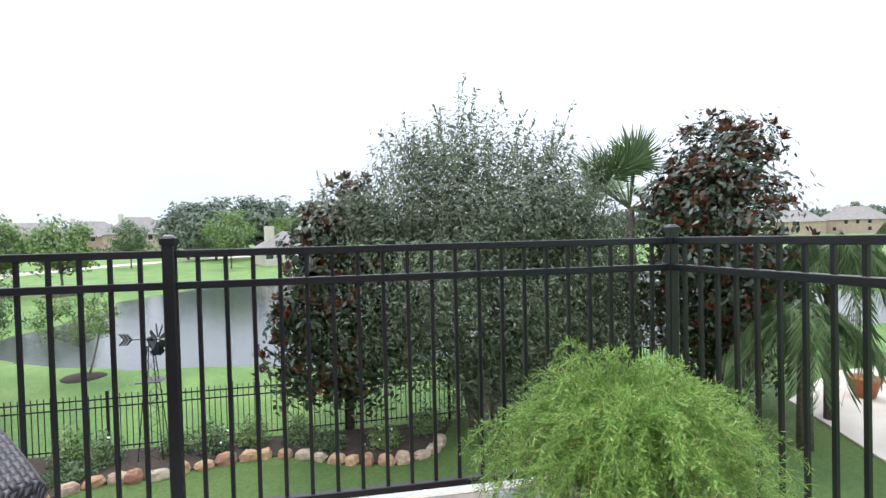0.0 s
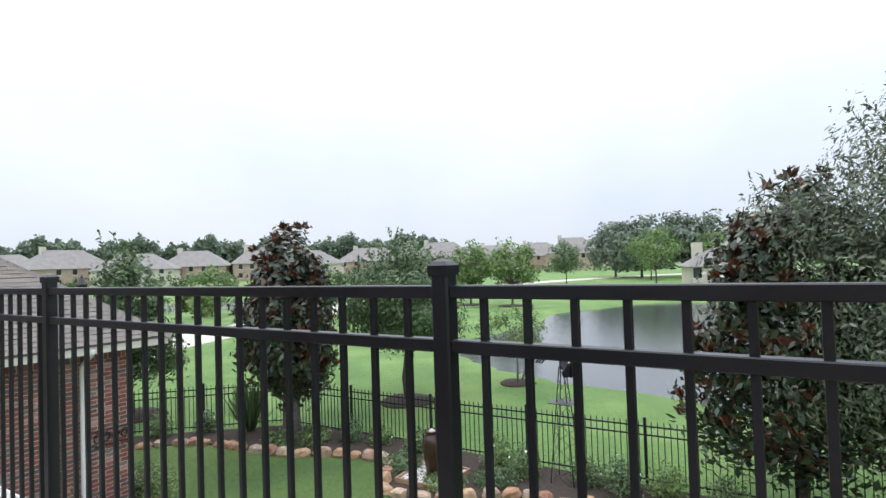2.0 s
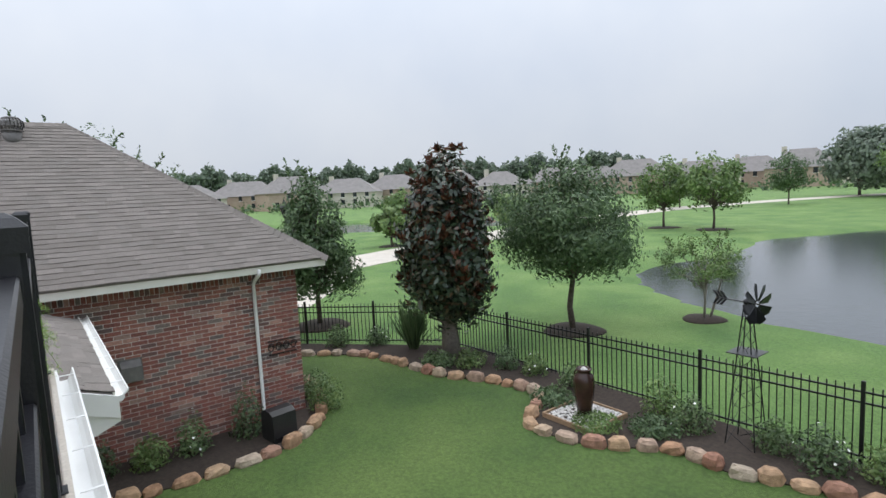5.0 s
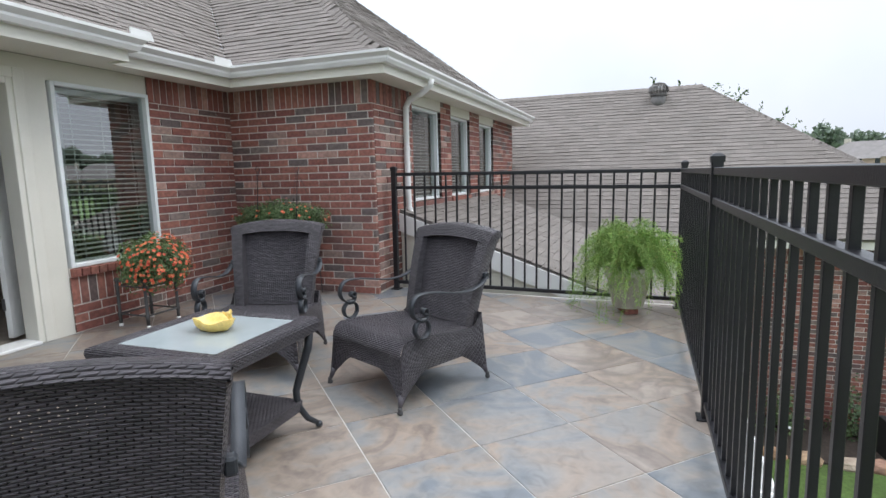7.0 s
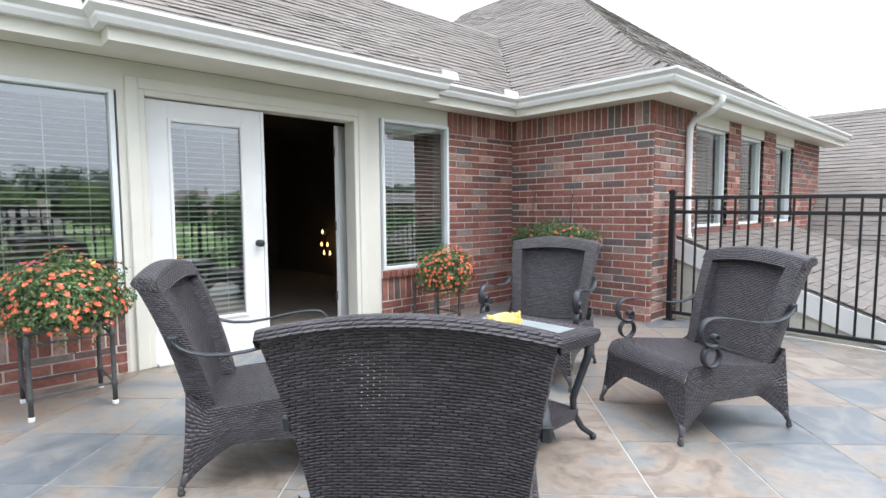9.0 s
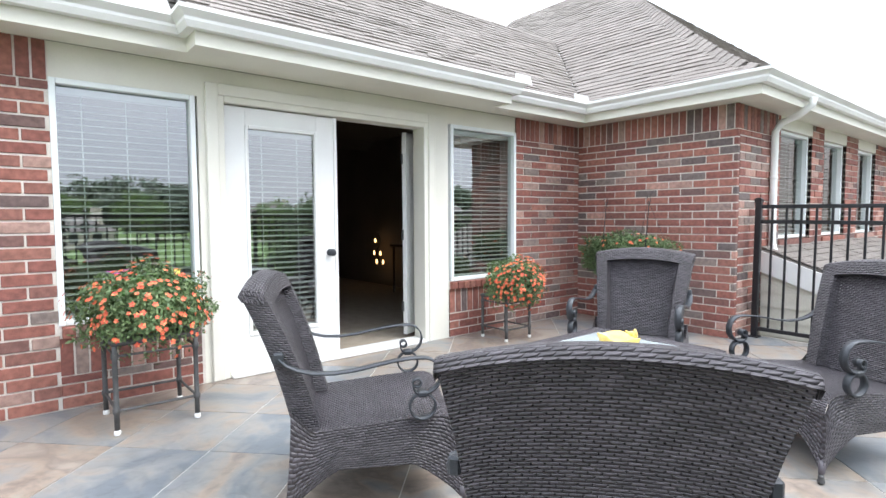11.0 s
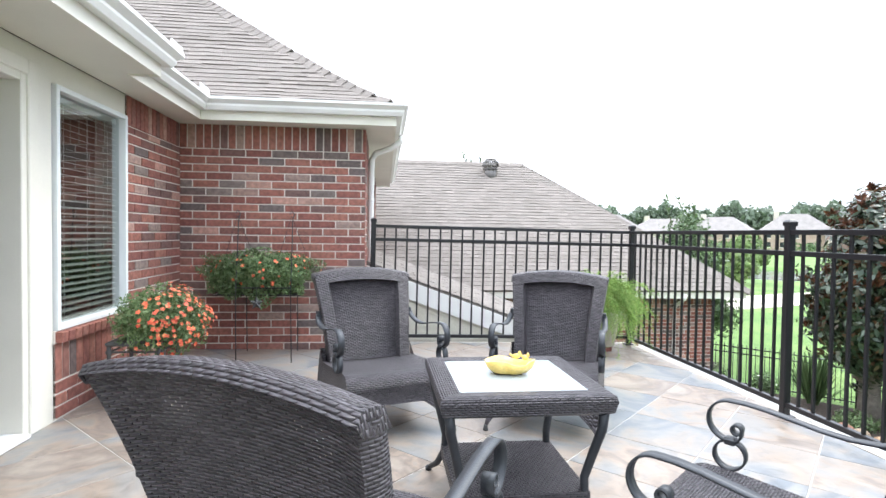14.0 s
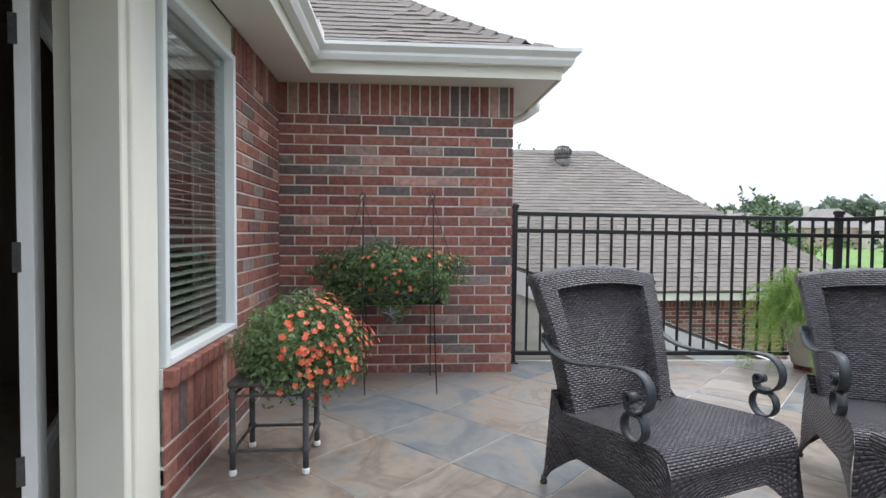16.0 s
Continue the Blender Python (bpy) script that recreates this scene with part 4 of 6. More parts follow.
# ---- dark room behind the doors ----
m = Mesh()
m.box((0.2, -6.2, -0.05), (7.4, -0.245, -0.004))
struct("floor_room", m, CARPET, "beige carpet of the dim room", "floor")
m = Mesh()
m.box((0.1, -6.4, -0.05), (0.2, -0.245, 2.6)); m.box((7.4, -6.4, -0.05), (7.5, -0.245, 2.6)); m.box((0.1, -6.4, -0.05), (7.5, -6.2, 2.6))
m.box((0.1, -0.2445, 2.29), (7.5, -0.2, 2.6))
struct("wall_room", m, ROOMWALL, "tan painted walls of the dim room", "wall")
m = Mesh()
m.box((0.1, -6.4, 2.6), (7.5, -0.2, 2.66))
struct("ceiling_room", m, ROOMWALL, "ceiling of the dim room", "ceiling")
m = Mesh()
m.box((-6.6, -6, 0.5), (-6.4, 1.6, 2.29)); m.box((-6.4, -6, 0.45), (-0.25, 1.6, 0.5)); m.box((-6.4, -6, 0.5), (-0.25, -5.9, 2.29)); m.box((-6.4, -6, 2.3), (-0.25, 1.6, 2.34))
struct("wall_room", m, ROOMWALL, "plain room behind the wing windows", "wall")
m = Mesh()
m.box((7.6, -6.4, GROUND), (7.7, -0.0, 2.3)); m.box((-7.6, -6.6, GROUND), (7.7, -6.45, 2.3))
struct("wall_rear", m, FARBRICK, "plain outer walls closing the house", "wall")


# ---- wicker furniture ----
def grid_skin(rows, closed=False):
    """A skin over rows of points, with lengths along it as texture coordinates."""
    m = Mesh()
    k = len(rows[0])
    m.uv = []
    for i, row in enumerate(rows):
        u = 0.0
        for j, p in enumerate(row):
            if j:
                u += (Vector(p) - Vector(row[j - 1])).length
            w = sum((Vector(rows[q + 1][k // 2]) - Vector(rows[q][k // 2])).length for q in range(i))
            m.v.append(tuple(p))
            m.uv.append((u, w))
    m.f = [(i * k + j, i * k + j + 1, (i + 1) * k + j + 1, (i + 1) * k + j) for i in range(len(rows) - 1) for j in range(k - 1)]
    return m


def join_skins(*ms):
    out = Mesh()
    out.uv = []
    for m in ms:
        out.add(m.v, m.f)
        out.uv += m.uv
    return out


def arc(c, r, a0, a1, n, y):
    return [(c[0] + r * math.cos(radians(a0 + (a1 - a0) * i / n)), y, c[1] + r * math.sin(radians(a0 + (a1 - a0) * i / n))) for i in range(n + 1)]


def lounge_chair():
    """Faces +x, floor at z = 0."""
    ch = thing("lounge_chair", "dark brown woven wicker lounge chair with scrolled iron arms", "chair", group="lounge chairs round the table")
    HW, FRONT, REAR = 0.33, 0.345, -0.335

    def seat_z(x):
        return float(np.interp(x, [-0.34, -0.1, 0.1, 0.22, 0.27], [0.352, 0.372, 0.392, 0.400, 0.398]))

    def foot(t, lift):
        """Lower edge of an apron: an arch between two feet, with a tight curve at each foot."""
        return 0.048 + lift * min(1.0, max(0.0, math.sin(math.pi * t) * 1.45 - 0.11)) ** 0.75

    def spread(t):
        return 0.028 * max(0.0, 1 - math.sin(math.pi * t) * 2.2) ** 1.5
    ys = [HW * math.copysign(abs(q) ** 0.8, q) for q in np.linspace(-1, 1, 33)]
    # seat that rolls over the front edge into the arched front apron, one skin
    rows = []
    for x in np.linspace(-0.30, 0.25, 12):
        rows.append([(x, y, seat_z(x) - 0.010 * (1 - (y / HW) ** 2)) for y in ys])
    for a in np.linspace(12, 90, 8):
        rows.append([(0.262 + 0.083 * math.sin(radians(a)), y, 0.318 + 0.081 * math.cos(radians(a)) - 0.006 * (1 - (y / HW) ** 2) * math.cos(radians(a))) for y in ys])
    for k in np.linspace(0.12, 1, 9):
        row = []
        for y in ys:
            t = (y / HW + 1) / 2
            low = foot(t, 0.165)
            row.append((FRONT - 0.012 * math.sin(math.pi * k) + spread(t) * k * k, y + math.copysign(spread(t), y) * 0.6 * k * k, 0.318 + (low - 0.318) * k))
        rows.append(row)
    part("seat", grid_skin(rows), WICKER, ch, "", True)
    # side aprons, up to the seat edge
    xs = [REAR + (FRONT - REAR) * q for q in np.linspace(0, 1, 37)]

    def side_top(x):
        if x > 0.262:
            return 0.318 + 0.081 * math.sqrt(max(0.0, 1 - ((x - 0.262) / 0.083) ** 2))
        return seat_z(x) + (0.10 * max(0.0, (-0.25 - x) / 0.09) if x < -0.25 else 0.0)
    for y in (-HW, HW):
        rows = []
        for k in np.linspace(0, 1, 10):
            row = []
            for i, x in enumerate(xs):
                t = i / 36
                low, top = foot(t, 0.15), side_top(x)
                e = (1 - k) ** 2
                row.append((x + math.copysign(spread(t), x) * e, y + math.copysign(spread(t), y) * 0.6 * e + math.copysign(0.010, y) * math.sin(math.pi * k), low + (top - low) * k))
            rows.append(row)
        part("side_apron", grid_skin(rows), WICKER, ch, "", True)
    rows = []
    for k in np.linspace(0, 1, 10):
        row = []
        for y in ys:
            t = (y / HW + 1) / 2
            low = foot(t, 0.15)
            row.append((REAR - spread(t) * (1 - k) ** 2 + 0.01 * math.sin(math.pi * k), y + math.copysign(spread(t), y) * 0.6 * (1 - k) ** 2, low + (0.44 - low) * k))
        rows.append(row)
    part("rear_apron", grid_skin(rows), WICKER, ch, "", True)

    # back: leans, flares out at the top, arched top edge, thick frame round a sunk open panel
    def back_at(s, t, depth):
        """s: -1 to 1 across, t: 0 to 1 up, depth: 0 front face, 1 rear face."""
        half = 0.284 + 0.066 * t ** 1.3
        z = 0.355 + (0.562 + 0.042 * (1 - s * s)) * t
        lean = -0.225 - 0.135 * t - 0.062 * t ** 2.4
        return Vector((lean - (0.105 - 0.012 * t) * depth, s * half, z + 0.012 * depth * t))
    S = sorted({*np.linspace(-1, 1, 21).round(3), -0.76, 0.76, -0.72, 0.72})
    T = sorted({*np.linspace(0, 1, 17).round(3), 0.875, 0.905})

    def inside(s, t):
        return min(1.0, max(0.0, (0.76 - abs(s)) / 0.04)) * min(1.0, max(0.0, (0.905 - t) / 0.03))
    front = grid_skin([[tuple(back_at(s, t, 0.52 * inside(s, t))) for s in S] for t in T])
    frame_m, panel_m = Mesh(), Mesh()
    k = len(S)
    frame_f, panel_f = [], []
    for f in front.f:
        i, j = divmod(f[0], k)
        sm, tm = (S[j] + S[j + 1]) / 2, (T[i] + T[i + 1]) / 2
        (panel_f if abs(sm) < 0.72 and tm < 0.875 else frame_f).append(f)
    for mm, ff in ((frame_m, frame_f), (panel_m, panel_f)):
        mm.v, mm.uv, mm.f = front.v, front.uv, ff
    part("back_frame", frame_m, WICKER, ch)
    part("back_panel", panel_m, WICKER_OPEN, ch, "open woven back panel")
    T2 = np.linspace(0, 0.985, 17)
    part("backrest", grid_skin([[tuple(back_at(s, t, 1.0 - 0.16 * min(1, (1 - abs(s)) * 6) * min(1, (1 - t) * 14))) for s in S] for t in T2]), WICKER_OPEN, ch, "woven rear face of the backrest")
    lid = []
    for q in np.linspace(-0.06, 1.06, 9):
        lip = 0.016 * math.sqrt(max(0.0, 1 - (2 * q - 1) ** 4)) if 0 < q < 1 else -0.012
        p = min(1.04, max(-0.04, q))
        row = [tuple(back_at(s, 1, p) + Vector((0, s * 0.006, lip))) for s in S]
        lid.append([tuple(back_at(-1, 0.94, p) + Vector((0, -0.011, 0)))] + row + [tuple(back_at(1, 0.94, p) + Vector((0, 0.011, 0)))])
    part("top_roll", grid_skin(lid), WICKER, ch, "", True)
    for s in (-1, 1):
        part("back_edge", grid_skin([[tuple(back_at(s, t, q) + Vector((0, s * 0.010 * math.sin(math.pi * q), 0))) for q in np.linspace(0, 1, 6)] for t in T]), WICKER, ch, "", True)
    # iron arms: a flat band that dips, sweeps forward and curls into a scroll; a ring below it stands on the seat edge
    for s in (-1, 1):
        y = 0.345 * s
        pts = [(-0.375, y - 0.012 * s, 0.668), (-0.345, y - 0.004 * s, 0.640), (-0.30, y, 0.618), (-0.24, y, 0.604), (-0.16, y, 0.601), (-0.08, y, 0.610), (0.0, y, 0.626), (0.08, y, 0.641), (0.14, y, 0.648), (0.18, y, 0.649)]
        pts += arc((0.195, 0.576), 0.073, 84, -98, 16, y)
        pts += arc((0.183, 0.530), 0.028, 262, 170, 5, y)[1:] + arc((0.170, 0.548), 0.017, 200, -130, 12, y)
        arm = part("arm", Mesh().tube(pts, 0, flat=(0.040, 0.0075, (0, 1, 0))), ARMIRON, ch, "flat charcoal iron arm", True)
        part("ring", Mesh().tube(arc((0.192, 0.450), 0.053, 0, 360, 26, y), 0, flat=(0.036, 0.0075, (0, 1, 0)), caps=False), ARMIRON, arm, "", True)
        part("collar", Mesh().cbox((0.168, y - 0.023, 0.488), (0.214, y + 0.023, 0.516), 0.008), ARMIRON, arm)
        part("bracket", Mesh().cbox((-0.395, y - 0.026 * (s > 0) - 0.004 * (s < 0), 0.645), (-0.355, y + 0.004 * (s > 0) + 0.026 * (s < 0), 0.690), 0.006), ARMIRON, arm)
    for x in (REAR - 0.022, FRONT + 0.022):
        for y in (-HW - 0.012, HW + 0.012):
            lg = part("leg", Mesh().tube([(x * 0.96, y * 0.96, 0.10), (x * 0.985, y * 0.985, 0.065), (x * 1.01, y, 0.040)], [0.016, 0.016, 0.012], 10), WICKER, ch, "", True)
            part("foot", Mesh().lathe([(0.006, 0.0), (0.015, 0.006), (0.017, 0.016), (0.011, 0.026), (0.014, 0.032), (0.010, 0.044)], 12, (x * 1.02, y * 1.01, 0)), PEWTER, lg, "small pewter glide", True)
    return ch


def chair_pose(x, y, yaw):
    return pose(x, y, fz(y), 0, 0, yaw)


chair = lounge_chair()
chair.matrix_basis = chair_pose(2.18, 2.055, 19.5)
copy_thing(chair, chair_pose(2.19, 3.185, -25))
copy_thing(chair, chair_pose(4.22, 1.98, 149.5))
copy_thing(chair, chair_pose(4.25, 3.20, 220.5))


def side_table():
    t = thing("side_table", "square dark wicker table with frosted glass top", "table")
    h, a = 0.595, 0.36
    rim = [(a - 0.088, h - 0.005), (a - 0.08, h + 0.0), (a - 0.02, h + 0.002), (a, h - 0.006), (a + 0.006, h - 0.03), (a - 0.005, h - 0.075), (a - 0.03, h - 0.09)]
    for q in range(4):
        rot = Matrix.Rotation(math.pi / 2 * q, 4, 'Z')
        part("rim", grid_skin([[tuple(rot @ Vector((r, r * s, z))) for s in np.linspace(-1, 1, 9)] for r, z in rim]), WICKER, t)
    part("glass_top", Mesh().cbox((-a + 0.083, -a + 0.083, h - 0.018), (a - 0.083, a - 0.083, h - 0.004), 0.002), TABLEGLASS, t, "frosted glass inset")
    part("under_frame", Mesh().box((-a + 0.05, -a + 0.05, h - 0.07), (a - 0.05, a - 0.05, h - 0.02)), DARKWOOD, t)
    for sx in (-1, 1):
        for sy in (-1, 1):
            c = a - 0.035
            prof = [(c, h - 0.07), (c - 0.008, 0.44), (c - 0.035, 0.33), (c - 0.060, 0.22), (c - 0.058, 0.14), (c - 0.025, 0.06), (c + 0.012, 0.022)]
            lg = part("leg", Mesh().tube([(sx * r, sy * r, z) for r, z in prof], [0.021, 0.021, 0.020, 0.019, 0.018, 0.016, 0.013], 10), ARMIRON, t, "curved charcoal iron leg", True)
            part("foot", Mesh().lathe([(0.004, 0), (0.017, 0.006), (0.018, 0.02), (0.01, 0.03)], 10, (sx * (c + 0.016), sy * (c + 0.016), 0)), ARMIRON, lg, "", True)
    b, z = 0.285, 0.165
    shelf = grid_skin([[(x, y, z) for x in np.linspace(-b, b, 5)] for y in np.linspace(-b, b, 5)])
    edges = [grid_skin([[tuple(Matrix.Rotation(math.pi / 2 * q, 4, 'Z') @ Vector((b, s * b, zz))) for s in (-1, 0, 1)] for zz in (z - 0.055, z)]) for q in range(4)]
    part("shelf", shelf, WICKER, t)
    for e in edges:
        part("shelf_skirt", e, WICKER, t)
    return t


tab = side_table()
tab.matrix_basis = chair_pose(3.275, 2.65, 0.5)


def bird_dish():
    d = thing("ceramic_dish", "yellow ceramic leaf dish with small birds on its rim", "dish")
    m = Mesh()
    n, rings = 36, [(0.05, 0.0), (0.095, 0.006), (0.125, 0.03), (0.14, 0.062), (0.132, 0.064), (0.115, 0.035), (0.08, 0.014), (0.02, 0.012)]
    v = []
    for r, z in rings:
        for j in range(n):
            th = 2 * math.pi * j / n
            q = r * (1 + 0.10 * math.sin(2 * th + 0.6) + 0.05 * math.sin(5 * th) + 0.03 * math.sin(9 * th))
            v.append((q * 1.25 * math.cos(th), q * 0.9 * math.sin(th), z + (0.010 * math.sin(3 * th + 1) if z > 0.05 else 0)))
    m.add(v, [(i * n + j, i * n + (j + 1) % n, (i + 1) * n + (j + 1) % n, (i + 1) * n + j) for i in range(len(rings) - 1) for j in range(n)] + [tuple(range(n - 1, -1, -1)), tuple((len(rings) - 1) * n + j for j in range(n))])
    part("bowl", m, CERAMIC, d, "", True)
    for x, y, a in ((0.05, 0.085, 20), (0.12, 0.06, -30)):
        b = Mesh().lathe([(0.003, -0.035), (0.014, -0.02), (0.019, 0.0), (0.013, 0.018), (0.005, 0.026)], 10)
        b.v = [(q[2], q[1], q[0] * 0.8) for q in b.v]
        hd = Mesh().lathe(ball(8, 6, 0.012), 8, (0.022, 0, 0.016))
        b.add(hd.v, hd.f).tube([(0.03, 0, 0.016), (0.042, 0, 0.013)], [0.004, 0.001], 6).tube([(-0.03, 0, 0.002), (-0.058, 0, 0.012)], [0.009, 0.003], 6)
        mm = pose(x, y, 0.075, 0, 0, a)
        b.v = [tuple(mm @ Vector(q)) for q in b.v]
        part("bird_figure", b, CERAMIC, d, "", True)
    return d


bird_dish().matrix_basis = pose(3.25, 2.65, fz(2.6) + 0.592, 0, 0, 70) @ Matrix.Diagonal((0.62, 0.66, 0.92, 1.0))


# ---- potted plants on the terrace ----
def iron_stand(label, w, h, at):
    s = thing("plant_stand", label, "plant stand", at, "iron plant stands")
    part("top", Mesh().cbox((-w / 2 - 0.02, -w / 2 - 0.02, h - 0.028), (w / 2 + 0.02, w / 2 + 0.02, h), 0.008), PEWTER, s)
    for sx in (-1, 1):
        for sy in (-1, 1):
            x, y = sx * w / 2, sy * w / 2
            lg = part("leg", Mesh().lathe([(0.014, 0.03), (0.014, h * 0.22), (0.02, h * 0.24), (0.02, h * 0.28), (0.014, h * 0.3), (0.014, h * 0.8), (0.02, h * 0.82), (0.02, h * 0.86), (0.014, h * 0.88), (0.014, h - 0.028)], 10, (x, y, 0)), PEWTER, s, "", True)
            part("foot", Mesh().lathe([(0.012, 0), (0.018, 0.006), (0.018, 0.024), (0.012, 0.032)], 10, (x, y, 0)), WHITE, lg, "worn pale foot")
    for q in range(4):
        r = Matrix.Rotation(math.pi / 2 * q, 4, 'Z')
        for z, rad in ((h * 0.26, 0.008), (h * 0.84, 0.007)):
            part("stretcher", Mesh().tube([r @ Vector((-w / 2, w / 2, z)), r @ Vector((w / 2, w / 2, z))], rad, 8), PEWTER, s)
    return s


def tuft(n, size, dims, rng, power=0.5, sink=0.0):
    """Points filling a lumpy flattened dome, denser towards the outside; returns points and outward directions."""
    d = rng.normal(size=(n, 3))
    d[:, 2] = np.abs(d[:, 2]) * 1.0 - sink * rng.random(n)
    d /= np.linalg.norm(d, axis=1, keepdims=True)
    lump = 1 + 0.13 * np.sin(d[:, 0] * 7 + 1) * np.cos(d[:, 1] * 6) + 0.08 * np.sin(d[:, 2] * 9 + d[:, 0] * 5)
    r = (rng.random(n) ** power) * lump
    return d * r[:, None] * np.array(dims), d


def open_bloom():
    """One five-petalled bloom, a unit across each petal."""
    m = Mesh()
    for k in range(5):
        a = 2 * math.pi * k / 5
        c, s = math.cos(a), math.sin(a)
        t = (-s, c)
        m.add([(0, 0, 0), (0.5 * c + 0.36 * t[0], 0.5 * s + 0.36 * t[1], 0.10), (0.98 * c, 0.98 * s, 0.16), (0.5 * c - 0.36 * t[0], 0.5 * s - 0.36 * t[1], 0.10)], [(0, 1, 2, 3)])
    return m.v, m.f


def flower_heads(pts, dirs, size, rng):
    m = Mesh()
    v, f = open_bloom()
    for p, d in zip(pts, dirs):
        q = Vector(d + np.array([0, 0, 0.35])).to_track_quat('Z', 'Y').to_matrix().to_4x4()
        s = size * rng.uniform(0.7, 1.15)
        mm = Matrix.Translation(Vector(p)) @ q @ Matrix.Rotation(rng.uniform(0, 6), 4, 'Z') @ Matrix.Scale(s, 4)
        m.add([mm @ Vector(w) for w in v], f)
    return m


def purslane(label, at, dims, leaves, blooms, seed, sink=0.5, trough=None, extra=False, pot=True, front=1):
    """A flowering pot: pot, stems, leaves and open blooms."""
    rng = np.random.default_rng(seed)
    p = thing("flowering_plant", label, "plant", at)
    if trough:
        part("trough", Mesh().cbox((-trough[0], -trough[1], -0.12), (trough[0], trough[1], 0.03), 0.01), DARKWOOD, p)
    elif pot:
        part("pot", Mesh().lathe([(0.09, 0), (0.10, 0.004), (0.125, 0.12), (0.14, 0.125), (0.14, 0.155), (0.12, 0.155), (0.11, 0.13)], 20, (0, 0, 0)), CLAY, p, "terracotta pot", True)
    c0 = np.array([0, 0, 0.10])
    pts, d = tuft(leaves, 0, dims, rng, 0.42, sink)
    part("foliage", cards("foliage", pts + c0, d + rng.normal(size=d.shape) * 0.8, 0.032, 0.42, HERB_LEAF, rng), None, p)
    if trough:
        hx = rng.uniform(-1.1, 1.1, 3600) * trough[0]
        drop = 0.10 + 0.17 * np.abs(np.sin(hx * 9 + 1.0) * np.cos(hx * 4.3))
        hp = np.stack([hx, front * rng.uniform(0.08, 0.19, 3600), 0.08 - rng.random(3600) * (drop + 0.08)], 1)
        part("trailing_growth", cards("trailing_growth", hp, rng.normal(size=hp.shape) + np.array([0, front * 0.5, -0.4]), 0.032, 0.42, HERB_LEAF, rng), None, p)
    st = Mesh()
    sp, sd = tuft(60, 0, dims, rng, 0.2, sink)
    for q in sp:
        st.tube([(0, 0, 0.08), (q[0] * 0.5, q[1] * 0.5, 0.12 + q[2] * 0.6 + 0.03), tuple(q + c0)], [0.003, 0.002, 0.001], 4, False)
    tagged(part("stem_growth", st, HERB_LEAF, p), kind="stuff")
    bp, bd = tuft(blooms, 0, np.array(dims) * 1.06, rng, 0.05, sink * 0.8)
    keep = bp[:, 1] * front > -0.12 * dims[1]
    fm = flower_heads(np.zeros((1, 3)), np.array([[0, 0, 1.0]]), 1.0, rng).data("bloom", PETAL)
    for q, e in zip((bp + c0)[keep], bd[keep]):
        ob = new("bloom", fm)
        ob.parent = p
        ob.matrix_basis = Matrix.Translation(Vector(q)) @ Vector(e + np.array([0, 0, 0.35])).to_track_quat('Z', 'Y').to_matrix().to_4x4() @ Matrix.Rotation(rng.uniform(0, 6), 4, 'Z') @ Matrix.Scale(0.023 * rng.uniform(0.7, 1.15), 4)
    if extra:
        bp2, bd2 = tuft(260, 0, np.array(dims) * (0.75, 0.6, 0.55), rng, 0.5, 0)
        part("upper_leaves", cards("upper_leaves", bp2 + np.array([-0.03, -0.04, 0.17]), bd2 + rng.normal(size=bd2.shape) * 0.5, 0.075, 0.55, BRIGHT_LEAF, rng), None, p, "bright green broad leaves")
        part("yellow_blooms", flower_heads(np.array([[-0.17, 0.02, 0.36], [-0.15, 0.06, 0.35]]), np.array([[0, 0, 1.0], [0, 1, 0.5]]), 0.03, rng), YELLOW, p)
        part("magenta_blooms", flower_heads(np.array([[0.13, 0.03, 0.37], [0.16, 0.05, 0.36], [0.19, 0.0, 0.37], [0.11, 0.05, 0.38]]), np.array([[0, 0, 1.0]] * 4), 0.026, rng), PURPLE, p)
    return p


iron_stand("weathered grey iron plant stand under the large window", 0.42, 0.53, chair_pose(4.87, 0.47, 0))
purslane("orange purslane and lantana spilling from a pot on a stand", pose(4.87, 0.49, fz(0.45) + 0.53), (0.36, 0.33, 0.31), 11000, 380, 5, 0.75, extra=True)
iron_stand("low grey iron plant stand in the brick corner", 0.33, 0.44, chair_pose(1.65, 0.355, 0))
purslane("orange purslane in a terracotta pot on a low stand", pose(1.64, 0.47, fz(0.3) + 0.44), (0.29, 0.31, 0.27), 8500, 350, 6, 1.1)

# trough on a tall wrought iron easel against the end wall
es = thing("iron_easel", "slender wrought iron easel holding a planter", "plant stand")
for y in (0.69, 1.19):
    part("rod", Mesh().tube([(0.60, y + 0.02, fz(1)), (0.57, y + 0.01, 0.3), (0.54, y, 0.66), (0.48, y, 1.0), (0.44, y, 1.32), (0.42, y + 0.012, 1.38), (0.43, y - 0.01, 1.41), (0.45, y - 0.025, 1.375)], 0.005, 6), IRON, es)
    part("rear_rod", Mesh().tube([(0.10, y, fz(1)), (0.14, y, 0.6), (0.28, y, 0.80)], 0.005, 6), IRON, es)
    part("hanger_wire", Mesh().tube([(0.44, y - 0.01, 1.36), (0.34, y - 0.16, 0.92)], 0.0025, 5), IRON, es)
    part("hanger_wire", Mesh().tube([(0.44, y - 0.01, 1.36), (0.34, y + 0.14, 0.92)], 0.0025, 5), IRON, es)
part("cross_rod", Mesh().tube([(0.53, 0.69, 0.68), (0.53, 1.19, 0.68)], 0.005, 6), IRON, es)
part("tray", Mesh().cbox((0.20, 0.46, 0.600), (0.48, 1.28, 0.608), 0.003), IRON, es)
star = Mesh()
